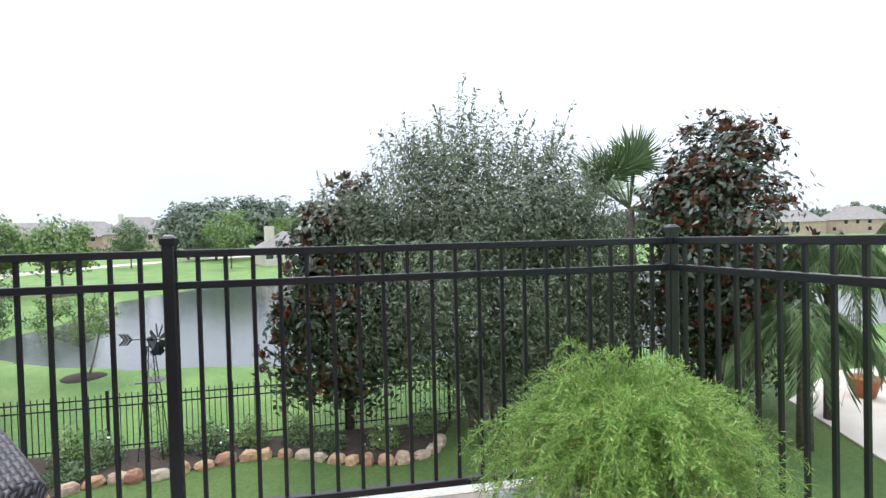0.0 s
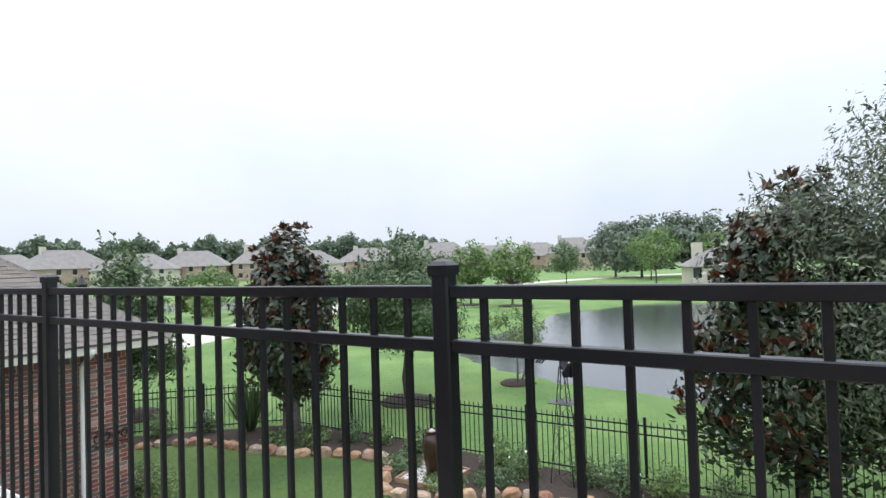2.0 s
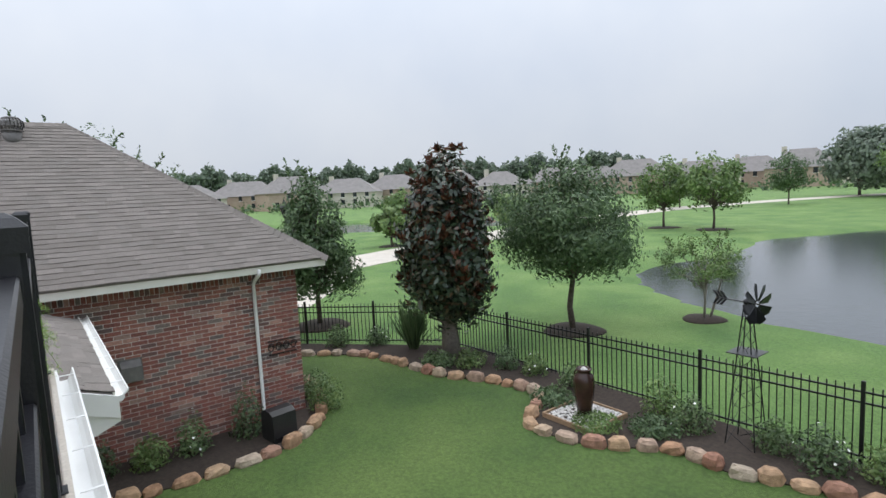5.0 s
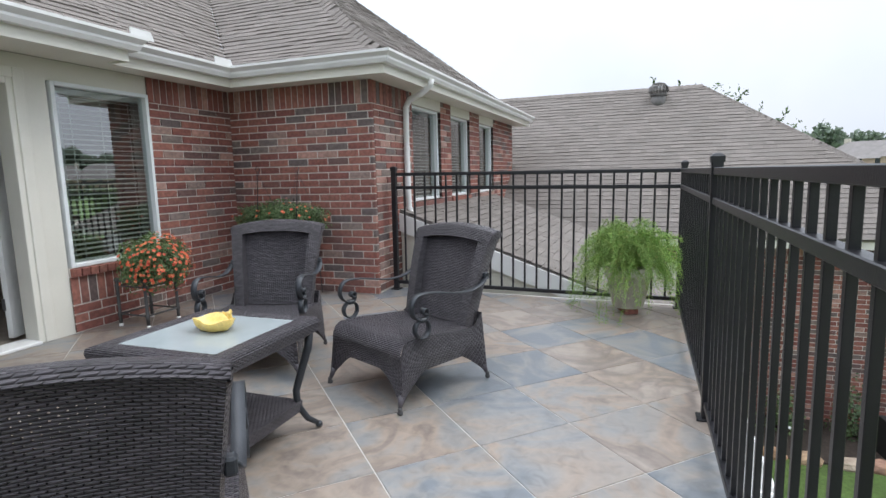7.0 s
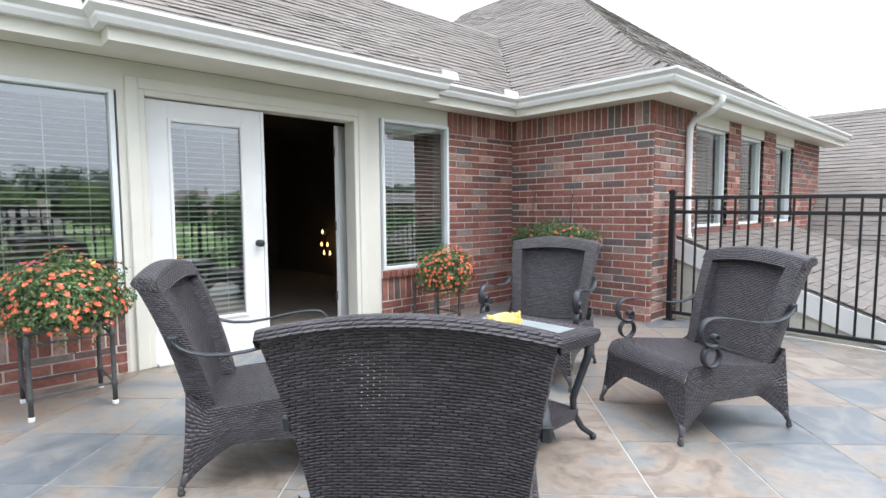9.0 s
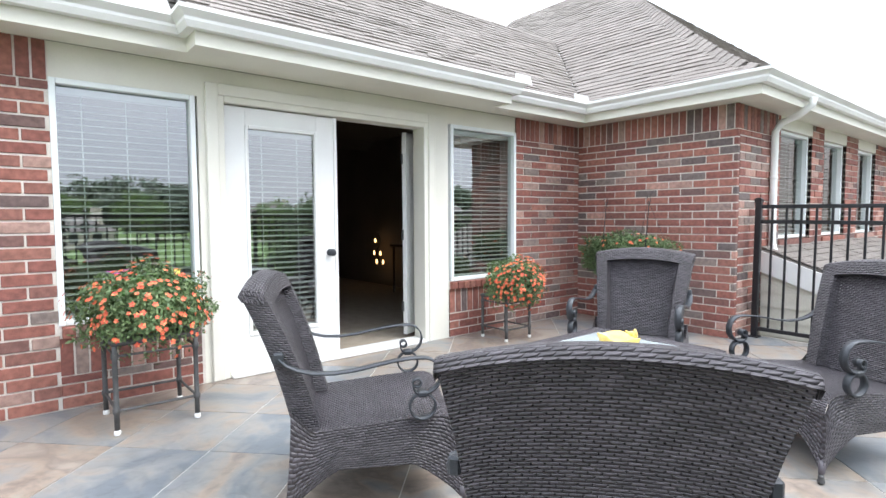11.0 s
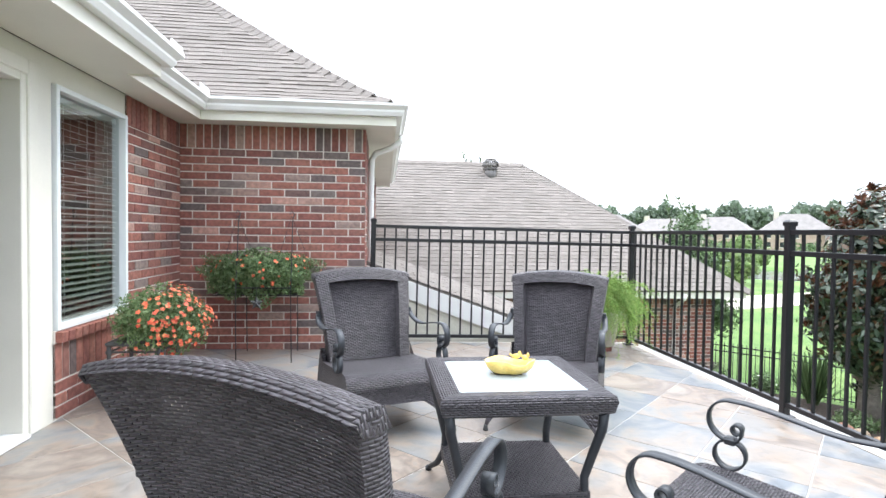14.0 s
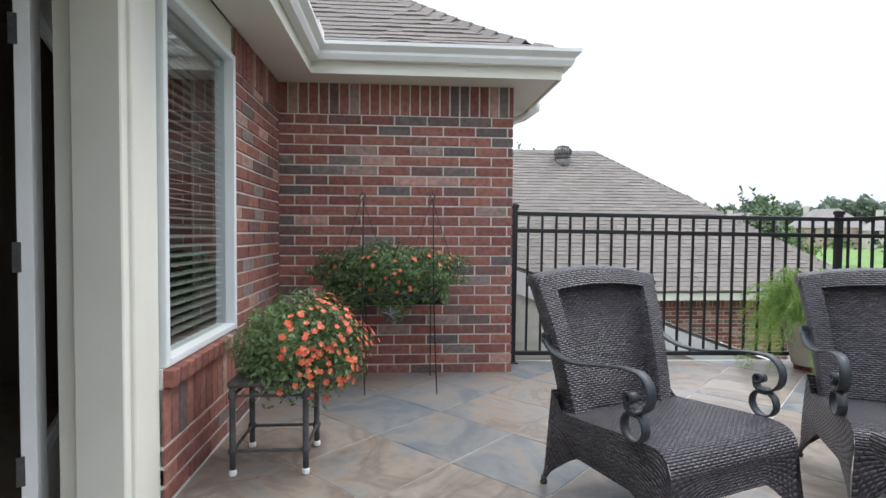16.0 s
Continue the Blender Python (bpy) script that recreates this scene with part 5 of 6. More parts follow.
sp = [(0.07 * (1 if k % 2 == 0 else 0.42) * math.sin(k * math.pi / 5), 0.07 * (1 if k % 2 == 0 else 0.42) * math.cos(k * math.pi / 5)) for k in range(10)]
star.add([(0.545, 0.88 + a, 0.54 + b) for a, b in sp] + [(0.57, 0.88, 0.54), (0.54, 0.88, 0.54)], [(k, (k + 1) % 10, 10) for k in range(10)] + [((k + 1) % 10, k, 11) for k in range(10)])
part("star", star, PEWTER, es, "grey metal star")
part("star_wire", Mesh().tube([(0.545, 0.88, 0.605), (0.53, 0.88, 0.68)], 0.002, 5), IRON, es)
purslane("trough of trailing purslane with a few coral blooms", pose(0.33, 0.86, 0.74, 0, 0, 90), (0.56, 0.25, 0.20), 12000, 90, 9, 1.6, trough=(0.40, 0.10), front=-1)


def fern_pot(label, at, scale, seed, pot, fronds=230, brick=True):
    rng = np.random.default_rng(seed)
    f = thing("potted_fern", label, "potted plant", at)
    base = 0.055 if brick else 0.0
    if brick:
        part("brick_block", Mesh().cbox((-0.11, -0.06, 0), (0.11, 0.06, base), 0.004), BRICK, f)
    r, h = pot
    part("pot", Mesh().lathe([(r * 0.62, base), (r * 0.66, base + 0.01), (r * 0.9, base + h * 0.72), (r * 0.96, base + h * 0.74), (r, base + h * 0.8), (r, base + h), (r * 0.88, base + h), (r * 0.8, base + h * 0.86), (0.02, base + h * 0.86)], 28), STONEPOT, f, "pale cast stone pot", True)
    pts, al, sd = [], [], []
    stems = Mesh()
    for k in range(fronds):
        a = rng.uniform(0, 2 * math.pi)
        reach = scale * rng.uniform(0.25, 1.0) ** 0.7
        rise = scale * rng.uniform(0.35, 0.95) * (1.15 - 0.5 * reach / scale)
        drop = scale * rng.uniform(0.0, 1.35) * (reach / scale)
        c = np.array([math.cos(a), math.sin(a), 0])
        path = [np.array([0, 0, base + h * 0.9]) + c * reach * t + np.array([0, 0, rise * math.sin(math.pi * min(1, t * 0.75)) - drop * t ** 2.2]) + 0.03 * np.sin(t * 9 + k) * np.array([-c[1], c[0], 0]) for t in np.linspace(0.06, 1, 15)]
        path = [np.array([q[0], q[1], max(q[2], 0.03)]) for q in path]
        stems.tube([tuple(q) for q in path[::2]], [0.003 * (1 - 0.1 * i) for i in range(8)], 3, False)
        for i in range(2, 15):
            d = path[i] - path[i - 1]
            for q in range(24):
                p = path[i - 1] + d * (q / 24)
                e = rng.normal(size=3) * 0.95 + d / (np.linalg.norm(d) + 1e-6) * 0.9 + np.array([0, 0, 0.2])
                e /= np.linalg.norm(e)
                pts.append(p + e * rng.uniform(0.005, 0.035)); al.append(e); sd.append(np.cross(e, rng.normal(size=3)))
    sd = np.array(sd); sd /= np.linalg.norm(sd, axis=1, keepdims=True)
    tagged(part("stem_growth", stems, FERN_LEAF, f), kind="stuff")
    part("fronds", leaf_mesh("fronds", np.array(pts), np.array(al), sd, 0.024, 0.15, FERN_LEAF, rng), None, f, "feathery light green fronds")
    return f


fern_pot("asparagus fern in a pale stone pot in the railing corner", chair_pose(0.0, 4.46, 20), 0.60, 21, (0.215, 0.38), 300)
fern_pot("large asparagus fern in a pale stone pot by the railing", chair_pose(6.43, 4.05, 50), 0.62, 22, (0.27, 0.46), 420, False)


# ---- yard ----
def mulch_bed(pts, label):
    m = Mesh()
    m.prism(pts, 2, GROUND - 0.1, GROUND + 0.03)
    return struct("mulch_bed", m, MULCH, label, "garden bed")


def curve(pts, n=10):
    out = []
    for i in range(len(pts) - 1):
        p0, p1, p2, p3 = (Vector(pts[max(0, min(len(pts) - 1, i + d))]) for d in (-1, 0, 1, 2))
        for s in range(n):
            t = s / n
            out.append(0.5 * ((2 * p1) + (p2 - p0) * t + (2 * p0 - 5 * p1 + 4 * p2 - p3) * t * t + (3 * p1 - p0 - 3 * p2 + p3) * t ** 3))
    return out + [Vector(pts[-1])]


EDGE1 = [(-3.95, 4.6), (-3.93, 5.7), (-3.83, 7.0), (-3.9, 8.15), (-4.25, 8.8), (-4.7, 9.25), (-5.7, 9.75), (-7.2, 10.0)]
EDGE2 = [(-9.8, 10.2), (-8.7, 11.35), (-7.7, 12.1), (-6.2, 12.4), (-4.9, 12.6), (-3.7, 13.2), (-2.5, 13.35), (-1.95, 12.75), (-1.5, 12.1), (-0.6, 12.15), (0.0, 12.45), (0.65, 13.0), (1.2, 13.12), (1.8, 13.08), (2.4, 13.33), (3.4, 13.6), (4.3, 13.55), (5.3, 13.0), (6.3, 12.7), (7.1, 13.0), (7.5, 13.7)]
mulch_bed([(-5.42, 4.6)] + [tuple(p) for p in curve(EDGE1)][:-1] + [(-7.2, 10.0), (-7.2, 9.3), (-5.42, 9.3)], "dark mulch bed along the garage wall")
mulch_bed([tuple(p) for p in curve(EDGE2)] + [(7.9, 14.75), (-5.9, 14.75), (-7.1, 14.1), (-10.8, 10.9)], "dark mulch bed along the garden fence")


def stones(path, label, seed):
    rng = random.Random(seed)
    e = thing("stone_edging", label, "garden edging")
    pts = curve(path, 14)
    i, acc = 0, 0.0
    step = rng.uniform(0.26, 0.42)
    for a, b in zip(pts, pts[1:]):
        acc += (b - a).length
        if acc >= step:
            acc = 0
            L = step
            step = rng.uniform(0.24, 0.46)
            m = Mesh()
            n = 8
            hgt = rng.uniform(0.14, 0.24)
            v = []
            for z, k in ((0, 0.92), (0.35, 1.0), (0.8, 0.88), (1.0, 0.55)):
                for j in range(n):
                    th = 2 * math.pi * j / n
                    q = k * rng.uniform(0.84, 1.12)
                    v.append((L * 0.52 * q * math.copysign(abs(math.cos(th)) ** 0.7, math.cos(th)), 0.14 * q * math.copysign(abs(math.sin(th)) ** 0.7, math.sin(th)), hgt * z * rng.uniform(0.93, 1.05)))
            m.add(v, [(r * n + j, r * n + (j + 1) % n, (r + 1) * n + (j + 1) % n, (r + 1) * n + j) for r in range(3) for j in range(n)] + [tuple(range(n - 1, -1, -1)), tuple(3 * n + j for j in range(n))])
            ob = part("stone", m, STONE, e)
            d = (b - a)
            ob.matrix_basis = pose(b.x, b.y, GROUND - 0.01, 0, rng.uniform(-8, 8), math.degrees(math.atan2(d.y, d.x)))


stones(EDGE1, "rough sandstone edging round the garage bed", 1)
stones(EDGE2, "rough sandstone edging along the fence bed", 2)


def garden_fence(pts, label):
    f = thing("garden_fence", label, "fence")
    pk = Mesh().box((-0.008, -0.008, 0.08), (0.008, 0.008, 1.28)).data("picket", IRON)
    for a, b in zip(pts, pts[1:]):
        a, b = Vector((*a, GROUND)), Vector((*b, GROUND))
        d = b - a
        n = max(1, round(d.length / 2.3))
        rot = d.to_track_quat('X', 'Z').to_matrix().to_4x4()
        for z in (0.14, 1.0, 1.17):
            part("rail", Mesh().box((0, -0.013, z), (d.length, 0.013, z + 0.03), Matrix.Translation(a) @ rot), IRON, f)
        for i in range(n + 1):
            p = a + d * i / n
            po = part("post", Mesh().cbox((-0.028, -0.028, -0.1), (0.028, 0.028, 1.36), 0.004, Matrix.Translation(p) @ rot), IRON, f)
        k = round(d.length / 0.118)
        for i in range(1, k):
            ob = new("picket", pk)
            ob.parent = f
            ob.matrix_basis = Matrix.Translation(a + d * i / k) @ rot


garden_fence([(-11.8, 9.9), (-6.95, 14.35), (7.9, 14.95)], "black steel picket fence round the garden")
garden_fence([(7.9, 14.95), (14, 16.6), (24, 18.6)], "black steel picket fence beyond the palms")


# ---- trees ----
def branch(m, p, q, r0, r1, rng, bend=0.12):
    p, q = np.array(p, float), np.array(q, float)
    L = np.linalg.norm(q - p)
    pts = [p + (q - p) * t + rng.normal(size=3) * bend * L * math.sin(math.pi * t) * 0.5 for t in np.linspace(0, 1, 6)]
    m.tube([tuple(x) for x in pts], [r0 + (r1 - r0) * t for t in np.linspace(0, 1, 6)], 7)
    return pts


def tree(label, at, height, crown_lo, rx, ry, leaf, size, count, seed, trunk_r=0.1, bark=None, stems=1, shape="round", clumps=90, aspect=0.45, spread=0.16, wisps=0, category="tree", name="tree", tips=None, upright=False):
    """Trunk, limbs and a crown of leaf clumps with gaps between them."""
    rng = np.random.default_rng(seed)
    t = thing(name, label, category, pose(*at))
    wood = Mesh()
    H = height
    ch = (H - crown_lo)
    cen, rad = [], []
    for k in range(clumps):
        for _ in range(40):
            u = rng.uniform(-1, 1, 3)
            if shape == "cone":
                lim = (1.0 - (u[2] + 1) / 2) ** 0.75 * 0.95 + 0.10
            elif shape == "egg":
                lim = math.sqrt(max(0, 1 - u[2] ** 2)) * (1.0 - 0.28 * u[2])
            else:
                lim = math.sqrt(max(0, 1 - u[2] ** 2))
            rr = math.hypot(u[0], u[1])
            if rr <= lim and (rr > lim * 0.35 or rng.random() < 0.35):
                break
        cen.append((u[0] * rx, u[1] * ry, crown_lo + (u[2] + 1) / 2 * ch))
    cen = np.array(cen)
    cr = spread * (rx + ry + ch) / 3
    for s in range(stems):
        off = np.array([rng.normal() * 0.25 * (stems > 1), rng.normal() * 0.25 * (stems > 1), 0])
        top = np.array([off[0] * 2, off[1] * 2, crown_lo + ch * (0.75 if stems == 1 else rng.uniform(0.4, 0.8))])
        branch(wood, off * 0.4 + np.array([0, 0, -0.05]), top, trunk_r, trunk_r * 0.25, rng, 0.02)
    for k in rng.choice(clumps, min(clumps, 34), replace=False):
        c = cen[k]
        z0 = crown_lo * 0.9 + rng.uniform(0.0, 0.5) * (c[2] - crown_lo * 0.9)
        branch(wood, (0, 0, z0), c, trunk_r * 0.35, trunk_r * 0.06, rng, 0.2)
    part("trunk", wood, bark or BARK, t, "", True)
    per = count // clumps
    w = np.clip(rng.normal(size=(clumps, per, 3)), -1.45, 1.45) * cr * np.array([1, 1, 0.8])
    pts = (cen[:, None, :] + w).reshape(-1, 3)
    d = (w + (cen[:, None, :] - np.array([0, 0, crown_lo + ch * 0.4])) * 0.25).reshape(-1, 3) + rng.normal(size=(clumps * per, 3)) * cr * 0.9
    if upright:
        al = d / (np.linalg.norm(d, axis=1, keepdims=True) + 1e-9) + np.array([0, 0, 0.7])
        al /= np.linalg.norm(al, axis=1, keepdims=True)
        sd = np.cross(al, rng.normal(size=al.shape)); sd /= np.linalg.norm(sd, axis=1, keepdims=True)
        me = leaf_mesh("crown", pts, al, sd, size, aspect, leaf, rng)
    else:
        me = cards("crown", pts, d, size, aspect, leaf, rng)
    part("crown", me, None, t)
    if wisps:
        tw, wp, wa = Mesh(), [], []
        top = cen[cen[:, 2] > crown_lo + ch * 0.45]
        for k in range(wisps):
            c = top[rng.integers(len(top))] + rng.normal(size=3) * cr * 0.6
            e = np.array([c[0] * 0.18, c[1] * 0.18, 1.0]) + rng.normal(size=3) * 0.25
            e /= np.linalg.norm(e)
            L = rng.uniform(0.5, 1.1) * min(1.0, H / 6)
            tw.tube([tuple(c), tuple(c + e * L)], [0.008, 0.003], 4, False)
            for q in np.linspace(0.1, 1, 26):
                f = e * 0.6 + rng.normal(size=3) * 0.6
                wp.append(c + e * L * q + f * size * 0.4); wa.append(f / np.linalg.norm(f))
        wp, wa = np.array(wp), np.array(wa)
        sd = np.cross(wa, rng.normal(size=wa.shape)); sd /= np.linalg.norm(sd, axis=1, keepdims=True)
        tagged(part("twig_growth", tw, bark or BARK, t), kind="stuff")
        tagged(part("shoot_foliage", leaf_mesh("shoot_foliage", wp, wa, sd, size, aspect, leaf, rng), None, t), kind="stuff")
    if tips is not None:
        tp, ta = [], []
        out = cen[np.argsort(-(cen[:, 2] / H + np.hypot(cen[:, 0] / rx, cen[:, 1] / ry) * 0.6))][: int(clumps * 0.62)]
        for c in out:
            for _ in range(5):
                b = c + np.clip(rng.normal(size=3), -1.2, 1.2) * cr * 0.8
                for _ in range(13):
                    e = np.array([b[0] * 0.2, b[1] * 0.2, 0.8]) + rng.normal(size=3) * 0.6
                    e /= np.linalg.norm(e)
                    tp.append(b + e * size * 0.55); ta.append(e)
        tp, ta = np.array(tp), np.array(ta)
        sd = np.cross(ta, rng.normal(size=ta.shape)); sd /= np.linalg.norm(sd, axis=1, keepdims=True)
        tagged(part("whorl_foliage", leaf_mesh("whorl_foliage", tp, ta, sd, size * 1.1, aspect, tips, rng), None, t, "rust-backed upper leaves"), kind="stuff")
    return t


G = GROUND
tree("large grey-green shrubby tree with wispy upright shoots", (8.55, 14.1, G), 6.8, 0.5, 3.45, 1.9, OLIVE_LEAF, 0.115, 100000, 31, 0.16, PALEBARK, 4, "round", 330, 0.32, 0.125, 260)
tree("dark magnolia with rust-backed leaves behind the shrub", (5.5, 14.9, G), 6.1, 1.0, 1.85, 1.25, MAG_LEAF, 0.19, 11000, 32, 0.12, BARK, 1, "cone", 80, 0.42, 0.12, tips=MAG_TIP)
tree("tall dark magnolia with rust-brown leaf backs", (14.9, 14.4, G), 7.65, 0.6, 1.7, 1.6, MAG_LEAF, 0.20, 17000, 33, 0.14, BARK, 1, "egg", 110, 0.42, 0.12, tips=MAG_TIP)
tree("dense dark magnolia inside the fence corner", (-6.05, 13.8, G), 5.6, 0.95, 1.10, 1.08, MAG_LEAF, 0.19, 18000, 34, 0.27, PALEBARK, 1, "egg", 150, 0.42, 0.12, tips=MAG_TIP)
tree("round-crowned oak standing in a mulch ring", (-5.3, 18.1, G), 5.0, 1.75, 2.1, 2.0, OAK_LEAF, 0.13, 22000, 35, 0.11, BARK, 1, "egg", 150, 0.45, 0.13, 60)
tree("young upright oak beyond the garage", (-12.2, 12.75, G), 5.5, 1.3, 1.3, 1.3, OAK_LEAF, 0.15, 13000, 36, 0.10, BARK, 1, "cone", 90, 0.5, 0.13, 30)
tree("thin multi-stemmed sapling by the pond", (-3.1, 21.9, G), 2.7, 1.0, 1.35, 1.2, LIGHT_LEAF, 0.12, 2600, 37, 0.045, PALEBARK, 3, "round", 40, 0.35, 0.11, 20)
for x, y, h, r, mt, sd in ((-22.6, 53, 6.4, 2.3, LIGHT_LEAF, 41), (-17.6, 52.5, 6.6, 2.6, LIGHT_LEAF, 42), (-34, 29.5, 3.6, 1.5, LIGHT_LEAF, 43), (-26, 92, 7.5, 2.6, OAK_LEAF, 44), (-10, 84, 9.0, 3.4, LIGHT_LEAF, 45),
                            (-42, 36, 5, 2.0, LIGHT_LEAF, 46), (-3, 98, 9, 3.2, LIGHT_LEAF, 47), (-52, 60, 6, 2.2, OAK_LEAF, 48), (-30, 40, 4.2, 1.5, LIGHT_LEAF, 49), (-38, 84, 6.5, 2.4, OAK_LEAF, 50), (-14.5, 103, 8, 3, OAK_LEAF, 52)):
    tree("young street tree on the open lawn", (x, y, ground_z(x, y)), h, h * 0.28, r, r, mt, 0.34, 2600, sd, 0.12, BARK, 1, "egg", 46, 0.6, 0.14)
tree("bare-tipped treetop behind the garage roof", (-15.5, 6.3, G), 6.7, 2.5, 3.4, 3.4, OAK_LEAF, 0.14, 7000, 53, 0.15, BARK, 1, "round", 90, 0.4, 0.12, 60)
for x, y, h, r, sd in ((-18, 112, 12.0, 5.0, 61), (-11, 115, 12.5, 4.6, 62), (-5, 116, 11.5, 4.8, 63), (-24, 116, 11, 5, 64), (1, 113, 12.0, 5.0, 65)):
    tree("tall full tree in the grove across the pond", (x, y, ground_z(x, y)), h, 1.5, r, r, HAZED_LEAF, 0.75, 4200, sd, 0.25, BARK, 1, "egg", 60, 0.6, 0.15)


def fan_palm(at, head, seed):
    rng = np.random.default_rng(seed)
    t = thing("fan_palm", "fan palm with stiff grey-green fronds", "palm", pose(*at))
    part("trunk", Mesh().tube([(0, 0, -0.05), (0.05, 0, head * 0.5), (0, 0, head)], [0.17, 0.14, 0.12], 10), BARK, t, "", True)
    st = Mesh()
    for k in range(24):
        a, el = k * 2.4 + rng.uniform(-0.2, 0.2), -0.35 + 1.75 * ((k * 0.382 + 0.2) % 1.0)
        d = np.array([math.cos(a) * math.cos(el), math.sin(a) * math.cos(el), math.sin(el)])
        L = rng.uniform(0.95, 1.35)
        base = np.array([0, 0, head])
        hub = base + d * L
        st.tube([tuple(base), tuple(hub)], [0.026, 0.014], 5, False)
        side = np.cross(d, (0, 0, 1)); side /= np.linalg.norm(side) + 1e-6
        up = np.cross(side, d)
        tw = rng.uniform(-0.5, 0.5)
        side, up = side * math.cos(tw) + up * math.sin(tw), up * math.cos(tw) - side * math.sin(tw)
        pts, al, sd = [], [], []
        for j in range(34):
            b = (j / 33 - 0.5) * 3.9
            e = d * math.cos(b) + side * math.sin(b)
            e = e + up * 0.3 * abs(math.sin(b)) - np.array([0, 0, 0.16])
            e /= np.linalg.norm(e)
            LL = rng.uniform(0.82, 1.02) * (0.8 + 0.2 * math.cos(b))
            pts.append(hub + e * LL * 0.5); al.append(e * LL / 0.6); sd.append(np.cross(e, up) * 1.0)
        part("frond", leaf_mesh("frond", np.array(pts), np.array(al), np.array(sd), 0.62, 0.085, PALM_LEAF, rng), None, t)
    part("stalks", st, PALM_LEAF, t)


fan_palm((12.9, 15.2, G), 5.05, 71)


def feather_palm(label, at, head, seed, n=26, L=2.2):
    rng = np.random.default_rng(seed)
    t = thing("feather_palm", label, "palm", pose(*at))
    part("trunk", Mesh().tube([(0, 0, -0.05), (0, 0, head)], [0.16, 0.13], 10), BARK, t, "", True)
    for k in range(n):
        a, el = rng.uniform(0, 2 * math.pi), rng.uniform(0.1, 1.25)
        c = np.array([math.cos(a), math.sin(a), 0])
        path = [np.array([0, 0, head]) + c * L * q * math.cos(el) + np.array([0, 0, L * (math.sin(el) * q - 1.15 * q * q)]) for q in np.linspace(0, 1, 14)]
        pts, al, sd = [], [], []
        for i in range(2, 14):
            d = path[i] - path[i - 1]
            d /= np.linalg.norm(d)
            s = np.cross(d, (0, 0, 1)); s /= np.linalg.norm(s) + 1e-6
            for q in range(4):
                for sg in (-1, 1):
                    e = s * sg * 0.55 + d * 0.45 - np.array([0, 0, 0.75]) + rng.normal(size=3) * 0.1
                    e /= np.linalg.norm(e)
                    pts.append(path[i - 1] + (path[i] - path[i - 1]) * q / 4 + e * 0.25); al.append(e); sd.append(np.cross(e, d))
        sd = np.array(sd); sd /= np.linalg.norm(sd, axis=1, keepdims=True) + 1e-9
        part("frond", leaf_mesh("frond", np.array(pts), np.array(al), sd, 0.55, 0.07, PALM_LEAF, rng), None, t)


feather_palm("arching feather palm beside the patio", (16.4, 12.6, G), 3.9, 72, 44)
feather_palm("low drooping feather palm near the patio", (14.5, 11.4, G), 2.6, 73, 30, 1.9)
feather_palm("tall drooping feather palm at the patio edge", (22.0, 14.4, G), 4.9, 74, 30, 2.2)


def grass_clump(label, at, h, n, seed, mt):
    rng = np.random.default_rng(seed)
    t = thing("grass_clump", label, "plant", pose(*at))
    a, tilt = rng.uniform(0, 6.28, n), np.abs(rng.normal(size=n)) * 0.28
    al = np.stack([np.cos(a) * np.sin(tilt), np.sin(a) * np.sin(tilt), np.cos(tilt)], 1)
    L = h * rng.uniform(0.6, 1.0, (n, 1))
    base = np.stack([np.cos(a) * 0.18 * rng.random(n), np.sin(a) * 0.18 * rng.random(n), np.zeros(n)], 1)
    sd = np.cross(al, rng.normal(size=al.shape)); sd /= np.linalg.norm(sd, axis=1, keepdims=True)
    part("blade_tuft", leaf_mesh("blade_tuft", base + al * L * 0.5, al * L, sd, 1.0, 0.05, mt, rng), None, t)


grass_clump("tall strappy grass clump beside the magnolia", (-7.35, 13.45, G + 0.03), 1.45, 260, 81, OAK_LEAF)


def shrub(label, at, r, h, n, size, mt, seed, blooms=0):
    rng = np.random.default_rng(seed)
    s = thing("shrub", label, "shrub", pose(*at))
    pts, d = tuft(n, 0, (r, r, h), rng, 0.4, 0.1)
    part("foliage", cards("foliage", pts + np.array([0, 0, 0.05]), d + rng.normal(size=d.shape) * 0.7, size, 0.5, mt, rng), None, s)
    w = Mesh()
    for q in pts[rng.choice(n, 14)]:
        w.tube([(0, 0, 0), tuple(q * 0.9)], [0.012, 0.004], 5, False)
    part("stem_growth", w, BARK, s)
    if blooms:
        bp, bd = tuft(blooms, 0, (r, r, h), rng, 0.05, 0)
        tagged(part("bloom_scatter", flower_heads(bp + np.array([0, 0, 0.06]), bd, 0.03, rng), WHITE, s, "small pale blooms"), kind="stuff")


